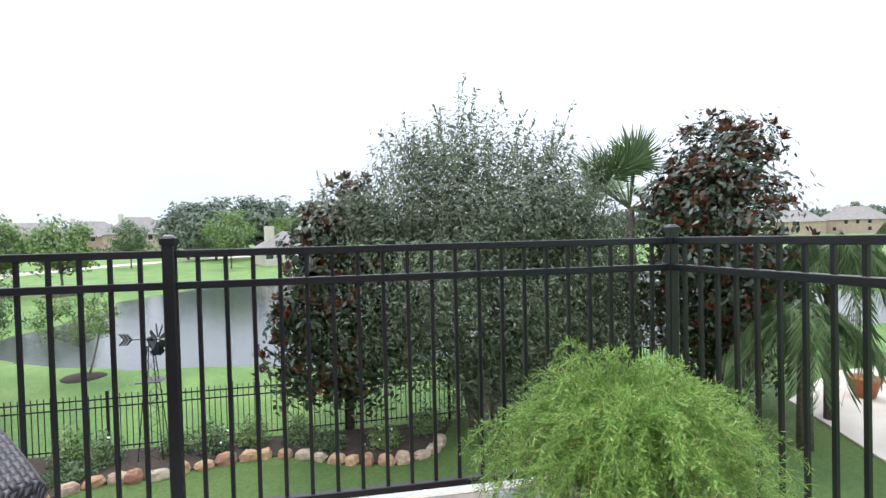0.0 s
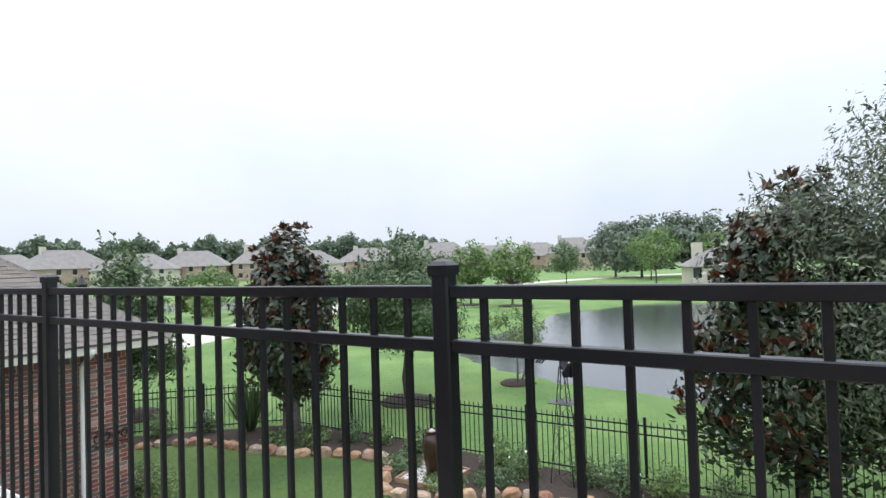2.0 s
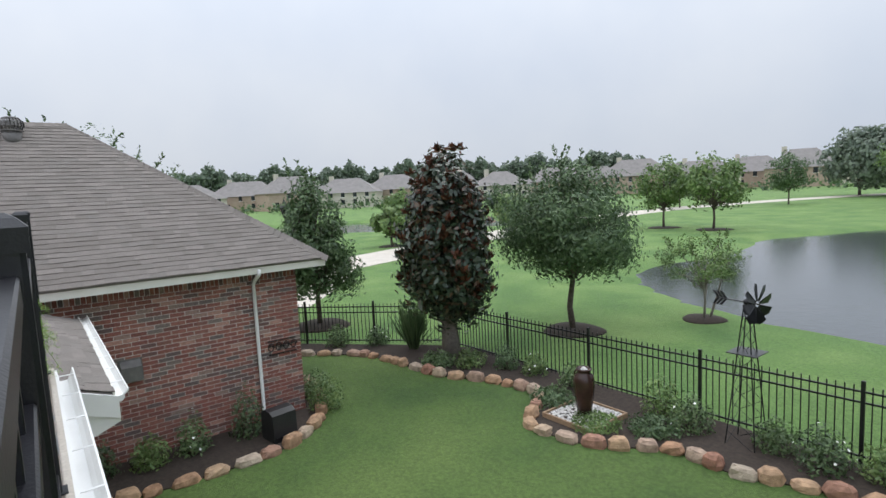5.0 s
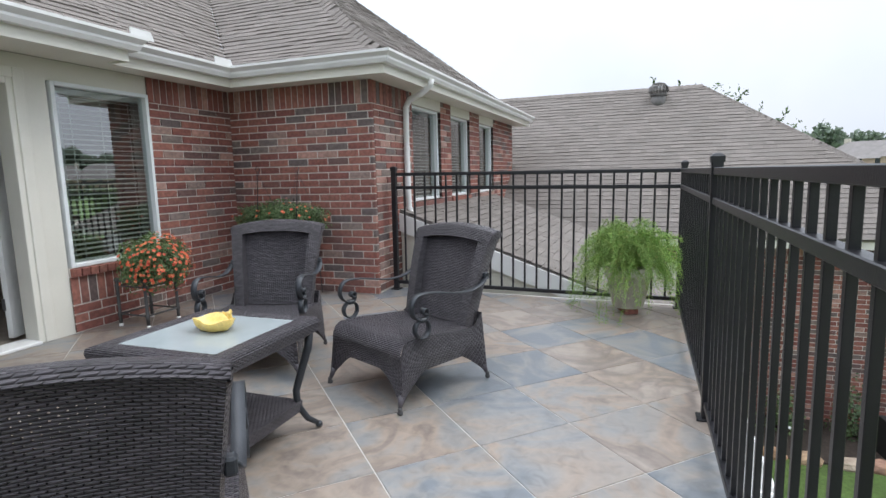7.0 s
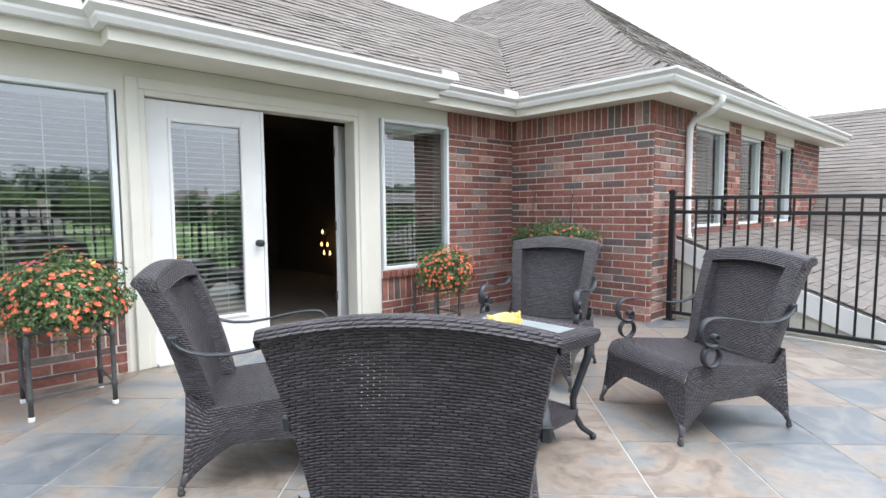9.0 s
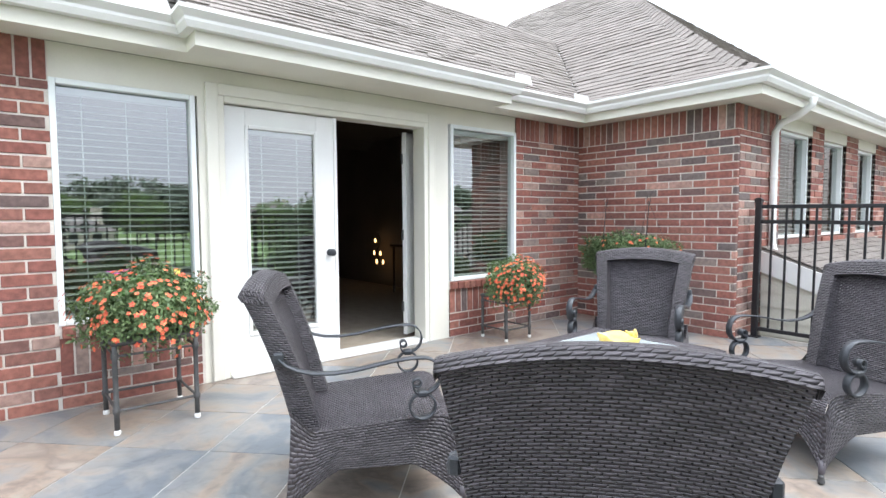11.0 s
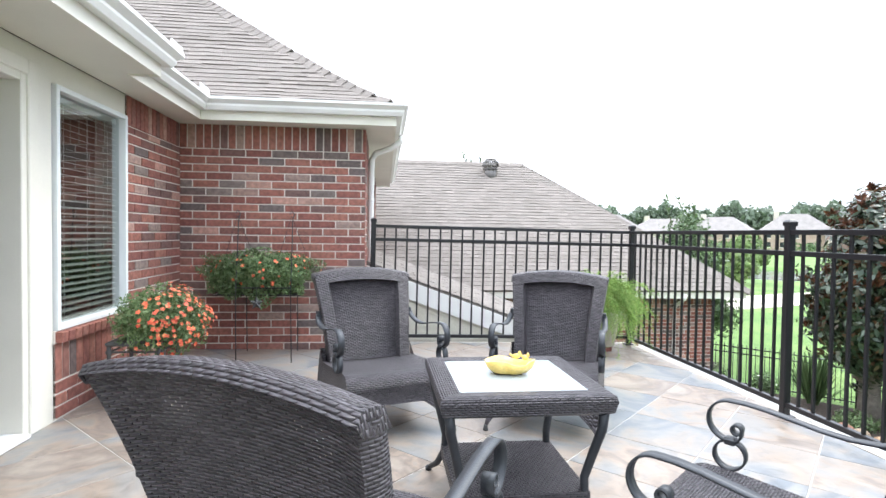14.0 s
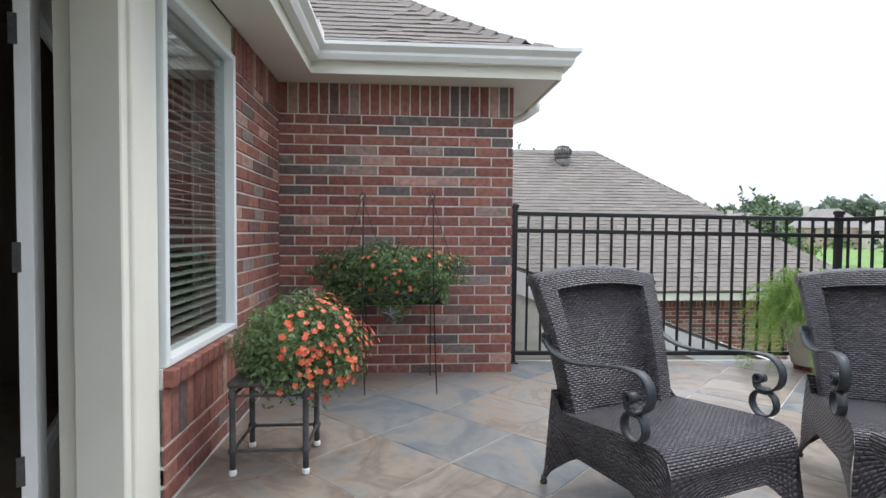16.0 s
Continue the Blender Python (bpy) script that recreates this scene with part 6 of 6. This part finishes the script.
tree("dark evergreen thicket between shrub and magnolia", (11.9, 15.9, G), 4.6, 0.2, 2.0, 1.3, OLIVE_LEAF, 0.13, 24000, 38, 0.08, BARK, 3, "round", 120, 0.4, 0.14, 20)
rr = random.Random(8)
for i, (x, y, r, h) in enumerate(((-9.3, 12.0, 0.4, 0.6), (-8.5, 12.9, 0.4, 0.55), (-5.0, 13.6, 0.45, 0.4), (-5.6, 13.0, 0.5, 0.35), (-4.2, 14.1, 0.35, 0.6), (-3.4, 14.3, 0.35, 0.5), (-2.2, 14.3, 0.4, 0.5), (-1.9, 13.2, 0.5, 0.3), (-0.1, 14.3, 0.4, 0.75), (0.6, 14.1, 0.4, 0.6),
                                     (0.2, 13.5, 0.5, 0.22), (-0.6, 12.9, 0.5, 0.2), (1.9, 14.3, 0.35, 0.5), (2.6, 14.2, 0.45, 0.65), (3.4, 14.4, 0.4, 0.6), (4.4, 14.3, 0.4, 0.55), (5.0, 13.7, 0.45, 0.4), (6.2, 13.6, 0.4, 0.4), (7.2, 14.2, 0.45, 0.5),
                                     (-5.0, 5.4, 0.35, 0.6), (-4.9, 6.2, 0.35, 0.5), (-4.9, 6.9, 0.3, 0.7), (-4.95, 7.9, 0.35, 0.9), (-5.1, 9.6, 0.4, 0.7), (-5.9, 9.7, 0.4, 0.6), (10.5, 13.2, 0.9, 0.9), (12.4, 13.0, 1.0, 1.0), (9.0, 12.6, 0.6, 0.5))):
    shrub("low green shrub in the mulch bed", (x, y, G + 0.02), r, h, int(900 * r / 0.4), 0.07, (HERB_LEAF, OAK_LEAF, LIGHT_LEAF)[i % 3], 90 + i, 10 if i % 4 == 1 else 0)
for x, y, r in ((-5.3, 18.1, 1.0), (-3.1, 21.9, 0.7), (-12.2, 12.75, 1.1), (-22.6, 53, 1.6), (-17.6, 52.5, 1.6), (-34, 29.5, 1.2)):
    m = Mesh()
    m.lathe([(r, 0.0), (r * 0.85, 0.07), (r * 0.3, 0.12), (0.05, 0.12)], 26, (x, y, ground_z(x, y) - 0.02), 0.06)
    tagged(struct("mulch_ring", m, MULCH, "ring of dark mulch round a tree", "mulch", True))


# ---- garden things ----
def urn():
    u = thing("urn_fountain", "tall brown glazed urn fountain on pebbles", "fountain", pose(-1.02, 13.12, G) @ Matrix.Scale(0.8, 4))
    part("urn", Mesh().lathe([(0.15, 0.14), (0.17, 0.15), (0.205, 0.4), (0.25, 0.75), (0.26, 0.95), (0.235, 1.08), (0.16, 1.16), (0.15, 1.2), (0.19, 1.24), (0.19, 1.27), (0.14, 1.27), (0.13, 1.2), (0.02, 1.19)], 30), URNGLAZE, u, "dark brown glazed jar", True)
    for s in (-1, 1):
        part("handle", Mesh().tube([(s * 0.15, 0, 1.18), (s * 0.25, 0, 1.16), (s * 0.28, 0, 1.08), (s * 0.245, 0, 1.0)], 0.02, 8), URNGLAZE, u, "", True)
    part("spout", Mesh().lathe([(0.10, 1.19), (0.09, 1.24), (0.05, 1.28), (0.01, 1.31)], 14, wob=0.1), PEBBLE, u, "frothing water at the mouth", True)
    w = 0.72
    for q in range(4):
        r = Matrix.Rotation(math.pi / 2 * q, 4, 'Z')
        part("timber", Mesh().cbox((-w, w - 0.05, 0.0), (w - 0.05, w, 0.16), 0.006, r), TIMBER, u, "weathered timber edging")
    rng = np.random.default_rng(4)
    m = Mesh()
    for k in range(650):
        x, y = rng.uniform(-w + 0.08, w - 0.08, 2)
        s = rng.uniform(0.025, 0.05)
        o = [(x + s * a, y + s * b, 0.12 + s * c * 0.6) for a, b, c in ((1, 0, 0), (0, 1, 0), (-1, 0, 0), (0, -1, 0), (0, 0, 1), (0, 0, -1))]
        m.add(o, [(0, 1, 4), (1, 2, 4), (2, 3, 4), (3, 0, 4), (1, 0, 5), (2, 1, 5), (3, 2, 5), (0, 3, 5)])
    tagged(part("pebbles", m, PEBBLE, u, "white river pebbles"), kind="stuff")
    part("bed", Mesh().box((-w + 0.05, -w + 0.05, 0.0), (w - 0.05, w - 0.05, 0.11)), MULCH, u)


urn()


def windmill():
    w = thing("garden_windmill", "black metal garden windmill on a lattice tower", "windmill", pose(1.5, 14.2, G))
    H = 2.35
    for sx in (-1, 1):
        for sy in (-1, 1):
            part("tower_leg", Mesh().tube([(sx * 0.24, sy * 0.24, 0.0), (sx * 0.05, sy * 0.05, H)], 0.011, 6), IRON, w)
    for i in range(9):
        z0, z1 = H * i / 9, H * (i + 1) / 9
        a, b = 0.24 - 0.19 * i / 9, 0.24 - 0.19 * (i + 1) / 9
        for q in range(4):
            r = Matrix.Rotation(math.pi / 2 * q, 4, 'Z')
            part("brace", Mesh().tube([r @ Vector((-a, a, z0)), r @ Vector((b, b, z1))], 0.005, 5), IRON, w)
    part("deck", Mesh().cbox((-0.24, -0.24, 1.62), (0.24, 0.24, 1.635), 0.003), IRON, w)
    yaw = radians(-12)
    d, s = Vector((math.cos(yaw), math.sin(yaw), 0)), Vector((-math.sin(yaw), math.cos(yaw), 0))
    hub = Vector((0, 0, H + 0.12))
    part("axle", Mesh().tube([hub - d * 0.55, hub + d * 0.2], 0.012, 8), IRON, w)
    part("gearbox", Mesh().lathe(ball(10, 8, 0.07), 14, tuple(hub)), IRON, w, "", True)
    for k in range(3):
        c = hub - d * (0.42 + 0.07 * k)
        m = Mesh().add([tuple(c + Vector((0, 0, 0.0)) + d * 0.05), tuple(c + Vector((0, 0, 0.12)) - d * 0.06), tuple(c - d * 0.11 + Vector((0, 0, 0.12))), tuple(c), tuple(c - d * 0.11 - Vector((0, 0, 0.12))), tuple(c - d * 0.06 - Vector((0, 0, 0.12)))],
                       [(0, 1, 2, 3), (0, 3, 4, 5)])
        m.add([tuple(Vector(q) + s * 0.006) for q in m.v], [(3, 2, 1, 0), (5, 4, 3, 0)])
        part("tail_vane", m, IRON, w)
    for k in range(8):
        a = 2 * math.pi * k / 8 + 0.2
        u = s * math.cos(a) + Vector((0, 0, 1)) * math.sin(a)
        t = d.cross(u)
        f = hub + d * 0.16
        v = [f + u * 0.05 + t * 0.02, f + u * 0.30 + t * 0.10 + d * 0.05, f + u * 0.36 + t * 0.0 + d * 0.0, f + u * 0.30 - t * 0.09 - d * 0.03, f + u * 0.05 - t * 0.02]
        m = Mesh().add([tuple(q) for q in v] + [tuple(q + d * 0.006) for q in v], [(0, 1, 2, 3, 4), (9, 8, 7, 6, 5)] + [(i, (i + 1) % 5, 5 + (i + 1) % 5, 5 + i) for i in range(5)])
        part("blade", m, IRON, w)


windmill()
bx = thing("utility_box", "black plastic box against the garage wall", "utility box", pose(-4.42, 8.32, G + 0.03, 0, 0, 8))
part("body", Mesh().prism([(-0.24, 0), (0.24, 0), (0.22, 0.52), (0.1, 0.58), (-0.1, 0.58), (-0.22, 0.52)], 1, -0.24, 0.24), FLATBLACK, bx)
part("grille", Mesh().box((0.2, -0.2, 0.06), (0.245, 0.2, 0.1)), IRON, bx)
vb = thing("wall_vent", "brown metal vent hood on the garage wall", "vent", pose(GX + 0.012, 6.1, -1.55))
part("hood", Mesh().prism([(0, -0.18), (0.13, -0.18), (0.13, 0.08), (0.02, 0.18), (0, 0.18)], 1, -0.16, 0.16), ZINC, vb)
part("flange", Mesh().box((-0.004, -0.19, -0.21), (0.006, 0.19, 0.21)), ZINC, vb)
orn = thing("wall_ornament", "black iron scroll ornament on the brick wall", "ornament", pose(GX + 0.02, 8.85, -1.7))
for k in range(4):
    y0 = -0.24 + k * 0.16
    part("scroll", Mesh().tube([(0.01, y0 + 0.07 * math.cos(q) * (1 - q / 16), 0.10 * math.sin(q) * (1 - q / 16)) for q in np.linspace(0, 9, 20)], 0.012, 5), IRON, orn)
part("bar", Mesh().tube([(0.01, -0.3, 0.14), (0.01, 0.3, 0.14)], 0.012, 5), IRON, orn)
part("bar", Mesh().tube([(0.01, -0.3, -0.14), (0.01, 0.3, -0.14)], 0.012, 5), IRON, orn)
cp = thing("terracotta_planter", "terracotta pot standing on the patio", "pot", pose(18.6, 13.7, G + 0.05))
part("pot", Mesh().lathe([(0.22, 0), (0.34, 0.42), (0.38, 0.43), (0.38, 0.52), (0.33, 0.52), (0.3, 0.45), (0.02, 0.44)], 24), CLAY, cp, "", True)


def turbine(at):
    t = thing("roof_ventilator", "grey metal turbine ventilator on the roof", "ventilator", pose(*at) @ Matrix.Scale(0.8, 4))
    part("base", Mesh().lathe([(0.25, -0.32), (0.2, -0.1), (0.2, 0.06)], 20), ZINC, t, "", True)
    part("rim", Mesh().lathe([(0.22, 0.05), (0.24, 0.06), (0.24, 0.09), (0.2, 0.1)], 20), ZINC, t)
    for k in range(20):
        a = 2 * math.pi * k / 20
        pr = [(0.21, 0.09), (0.275, 0.18), (0.26, 0.3), (0.17, 0.37)]
        b = a + 0.22
        v = [(r * math.cos(a), r * math.sin(a), z) for r, z in pr] + [(r * 0.93 * math.cos(b), r * 0.93 * math.sin(b), z) for r, z in pr]
        part("vane", Mesh().add(v, [(i, i + 1, i + 5, i + 4) for i in range(3)]), ZINC, t)
    part("crown", Mesh().lathe([(0.19, 0.36), (0.18, 0.39), (0.09, 0.42), (0.01, 0.43)], 20), ZINC, t, "", True)


turbine((-8.52, 4.86, 2.90))


def street_lamp(x, y):
    l = thing("street_lamp", "black post lantern beside the road", "street lamp", pose(x, y, ground_z(x, y)))
    part("post", Mesh().lathe([(0.12, 0), (0.12, 0.5), (0.06, 0.6), (0.045, 3.6), (0.07, 3.65)], 10), IRON, l)
    part("lantern", Mesh().lathe([(0.1, 3.65), (0.22, 4.1), (0.24, 4.12), (0.08, 4.35), (0.02, 4.5)], 8), IRON, l)


street_lamp(-19.5, 14.6)


# ---- houses across the ponds ----
def house(az, dist, w, d, h, wall_mat, seed, two=True):
    rng = random.Random(seed)
    x, y = 5 + dist * math.cos(radians(az)), 4 + dist * math.sin(radians(az))
    z = ground_z(x, y)
    hs = thing("house", "pale brick house with brown hip roof" if wall_mat is FARBRICK else "cream house with brown hip roof", "house", pose(x, y, z, 0, 0, az + 90 + rng.uniform(-25, 25)))
    eh = h * 0.5
    part("wall", Mesh().box((-w / 2, -d / 2, -0.5), (w / 2, d / 2, eh)), wall_mat, hs)
    part("wing", Mesh().box((-w / 2 + 0.5, -d / 2 - 3, -0.5), (-w / 2 + w * 0.4, -d / 2, eh * 0.62)), wall_mat, hs)

    def hip(x0, x1, y0, y1, z0, top):
        x0, x1, y0, y1 = x0 - 0.5, x1 + 0.5, y0 - 0.5, y1 + 0.5
        k = min(x1 - x0, y1 - y0) / 2
        if x1 - x0 > y1 - y0:
            r = [(x0 + k, (y0 + y1) / 2, top), (x1 - k + 0.01, (y0 + y1) / 2, top)]
        else:
            r = [((x0 + x1) / 2, y0 + k, top), ((x0 + x1) / 2, y1 - k + 0.01, top)]
        v = [(x0, y0, z0), (x1, y0, z0), (x1, y1, z0), (x0, y1, z0)] + r
        f = [(0, 1, 5, 4), (1, 2, 5), (2, 3, 4, 5), (3, 0, 4), (3, 2, 1, 0)] if x1 - x0 > y1 - y0 else [(0, 1, 4), (1, 2, 5, 4), (2, 3, 5), (3, 0, 4, 5), (3, 2, 1, 0)]
        return Mesh().add(v, f)
    part("roof", hip(-w / 2, w / 2, -d / 2, d / 2, eh, h), HAZED_ROOF, hs)
    part("roof", hip(-w / 2 + 0.5, -w / 2 + w * 0.4, -d / 2 - 3, -d / 2 + 3, eh * 0.62, h * 0.8), HAZED_ROOF, hs)
    part("chimney", Mesh().box((w * 0.22, -1, eh), (w * 0.22 + 1.3, 0.2, h + 0.9)), FARCREAM, hs)
    for s in (-1, 1):
        for fl in (0, 1):
            for i in range(5):
                if rng.random() < 0.25:
                    continue
                xx, zz = -w / 2 + w * (i + 0.6) / 5.4, 1.0 + fl * eh * 0.5
                wd = part("window", Mesh().box((xx, s * d / 2 - 0.05, zz), (xx + 1.1, s * d / 2 + 0.06, zz + 1.45)), DARKGLASS, hs)
                part("frame", Mesh().box((xx - 0.1, s * d / 2 - 0.05, zz - 0.12), (xx + 1.2, s * d / 2 + 0.04, zz)), WHITE, wd)
    return hs


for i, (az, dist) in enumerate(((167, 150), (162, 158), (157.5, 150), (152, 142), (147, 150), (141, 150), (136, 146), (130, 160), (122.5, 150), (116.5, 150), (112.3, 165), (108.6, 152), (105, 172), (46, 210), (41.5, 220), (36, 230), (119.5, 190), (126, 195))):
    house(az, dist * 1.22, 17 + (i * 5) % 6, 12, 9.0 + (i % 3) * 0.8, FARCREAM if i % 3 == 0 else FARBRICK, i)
house(95.3, 88, 8, 7, 5.2, FARCREAM, 77)


def far_woods(az0, az1, dist, h, n, seed, label):
    rng = np.random.default_rng(seed)
    a = np.radians(rng.uniform(az0, az1, n))
    top = h * (0.8 + 0.09 * np.sin(a * 55) + 0.06 * np.sin(a * 131 + 1) + 0.05 * np.sin(a * 290))
    r = dist + rng.uniform(-14, 14, n)
    z = -2.6 + top * np.sqrt(rng.random(n))
    pts = np.stack([5 + r * np.cos(a), 4 + r * np.sin(a), z], 1)
    pts += rng.normal(size=pts.shape) * 0.6
    d = rng.normal(size=pts.shape)
    ob = new("woods", cards("woods", pts, d, 2.0, 0.7, HAZED_LEAF, rng))
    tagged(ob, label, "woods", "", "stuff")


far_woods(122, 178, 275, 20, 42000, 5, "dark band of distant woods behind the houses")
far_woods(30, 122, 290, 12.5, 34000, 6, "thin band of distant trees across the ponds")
rh = np.random.default_rng(17)
hp = []
for k in range(60):
    a, dd = radians(rh.uniform(100, 170)), rh.uniform(145, 172)
    c = np.array([5 + dd * math.cos(a), 4 + dd * math.sin(a), -2.2])
    hp.append(c + rh.normal(size=(70, 3)) * np.array([1.8, 1.8, 0.9]) * rh.uniform(0.6, 1.3) + np.array([0, 0, 1.0]))
hp = np.concatenate(hp)
tagged(new("garden_planting", cards("garden_planting", hp, rh.normal(size=hp.shape), 0.9, 0.7, OAK_LEAF, rh)), "clumps of shrubs in front of the far houses", "shrubs", "", "stuff")

# ---- inside the room ----
sc = thing("candle_sconce", "wall sconce with lit amber candle bulbs", "lamp", pose(0.34, -3.95, 0.35, 0, 0, -90))
part("frame", Mesh().tube([(0, 0, 0), (0.1, 0.05, 0.25), (-0.05, 0.05, 0.45), (0.05, 0.05, 0.6)], 0.012, 6), IRON, sc)
for x, z in ((-0.16, 0.05), (0.04, 0.05), (-0.08, 0.2), (0.12, 0.2), (0.08, 0.42)):
    part("candle", Mesh().lathe([(0.014, z), (0.02, z + 0.03), (0.014, z + 0.06), (0.004, z + 0.08)], 10, (x, 0.08, 0)), BULB, sc)
pf = thing("picture_frame", "dark framed picture on the room wall", "picture", pose(0.2, -2.6, 1.25))
part("frame", Mesh().cbox((0.002, -0.32, -0.4), (0.03, 0.32, 0.4), 0.005), DARKWOOD, pf)
part("canvas", Mesh().box((0.03, -0.26, -0.34), (0.034, 0.26, 0.34)), CARPET, pf)
ct = thing("console_table", "small dark console table by the room wall", "table", pose(0.5, -2.7, 0.0))
part("top", Mesh().cbox((-0.2, -0.45, 0.74), (0.2, 0.45, 0.78), 0.005), DARKWOOD, ct)
for sx in (-1, 1):
    for sy in (-1, 1):
        part("leg", Mesh().tube([(sx * 0.16, sy * 0.4, 0), (sx * 0.16, sy * 0.4, 0.74)], 0.02, 8), DARKWOOD, ct)


# ---- floor tiles and brickwork pieces ----
def clip_poly(poly, lo, hi):
    """Cut a polygon to an upright rectangle."""
    for ax, lim, keep in ((0, lo[0], 1), (0, hi[0], -1), (1, lo[1], 1), (1, hi[1], -1)):
        out = []
        for i, p in enumerate(poly):
            q = poly[(i + 1) % len(poly)]
            a, b = keep * (p[ax] - lim), keep * (q[ax] - lim)
            if a >= 0:
                out.append(p)
            if a * b < 0:
                t = a / (a - b)
                out.append((p[0] + (q[0] - p[0]) * t, p[1] + (q[1] - p[1]) * t))
        poly = out
        if not poly:
            return []
    return poly


def tiles():
    s, g = 0.535, 0.0029
    ox, oy = 2.853, 3.094
    c = math.sqrt(0.5)
    rng = random.Random(11)
    for i in range(-18, 19):
        for j in range(-18, 19):
            sq = [(s * i + g, s * j + g), (s * i + s - g, s * j + g), (s * i + s - g, s * j + s - g), (s * i + g, s * j + s - g)]
            poly = [(ox + (u - v) * c, oy + (u + v) * c) for u, v in sq]
            poly = clip_poly(poly, (-0.38, 0.015), (7.36, 4.945))
            if len(poly) < 3:
                continue
            cx, cy = sum(p[0] for p in poly) / len(poly), sum(p[1] for p in poly) / len(poly)
            m, k, t = Mesh(), len(poly), rng.uniform(0.0, 0.0012)
            ring = lambda f, z: [(cx + (x - cx) * f, cy + (y - cy) * f, fz(y) + z) for x, y in poly]
            v = ring(1, -0.014) + ring(1, -0.001 + t) + ring(0.996, t)
            m.add(v, [(a * k + b, a * k + (b + 1) % k, a * k + k + (b + 1) % k, a * k + k + b) for a in range(2) for b in range(k)] + [tuple(range(2 * k, 3 * k))])
            part("tile", m, SLATE, floor)
    part("curb", Mesh().box((-0.42, 4.948, fz(5) - 0.012), (7.4, 4.984, fz(5) + 0.004)), CONCRETE, floor, "pale concrete edge strip")


tiles()
brick_face(wall_end, face_x(0.0, 0.0), 1.859, -0.02, WALL_TOP, 0.245)
brick_face(wall_wing, face_y(-0.056, 1.85, -1), 0.975, 0.0, WALL_TOP, 0.245, phase=1)
brick_face(wall_wing, face_y(-1.03, 1.85, -1), 5.55, 0.55, 0.87, single=False)
for a, b in ((-1.03, -1.08), (-2.10, -2.53), (-3.48, -4.03), (-4.98, -6.58)):
    brick_face(wall_wing, face_y(a, 1.85, -1), a - b, 0.87, WALL_TOP, 0.0, single=False, rng=random.Random(int(-b * 9)))
for a, b in WINGW:
    part("lintel_board", Mesh().box((a, 1.80, 2.152), (b, 1.856, WALL_TOP - 0.002)), PAINT, wall_wing)
brick_face(wall_door, face_y(WIN_B[0], 0.0, -1), WIN_B[0] - 0.01, 0.0, WALL_TOP, 0.245)
brick_face(wall_door, face_y(2.09, 0.0, -1), 0.95, 0.0, WIN_B[2] - 0.075, 0.245)
brick_face(wall_door, face_y(WIN_A[1], 0.0, -1), 0.84, 0.0, WIN_A[2] - 0.075, 0.245)
brick_face(wall_door, face_y(7.5, 0.0, -1), 7.5 - WIN_A[1], 0.0, WALL_TOP, 0.245, phase=1)
for x0, x1, z in ((WIN_B[0], 2.09, WIN_B[2]), (WIN_A[0] - 0.02, WIN_A[1], WIN_A[2])):
    me = Mesh().cbox((0, -0.1, -0.07), (0.068, 0.045, 0.0), 0.004).data("brick", BRICK)
    n = int((x1 - x0) / 0.0795)
    for i in range(n):
        ob = new("brick", me); ob.parent = wall_door
        ob.matrix_basis = pose(x0 + 0.004 + i * (x1 - x0) / n, 0, z - 0.004, -5, 0, 0)
brick_face(wall_garage, face_x(GX, -1.9), GY + 1.9, GROUND, -0.02, 0.245, single=False, near=lambda a, z: 7.6 < a < 10.4 and -2.2 < z < -0.3, rng=random.Random(5))
brick_face(wall_garage, face_y(GX, GY, -1), 5.0, GROUND, -0.02, 0.245, single=False, rng=random.Random(6))
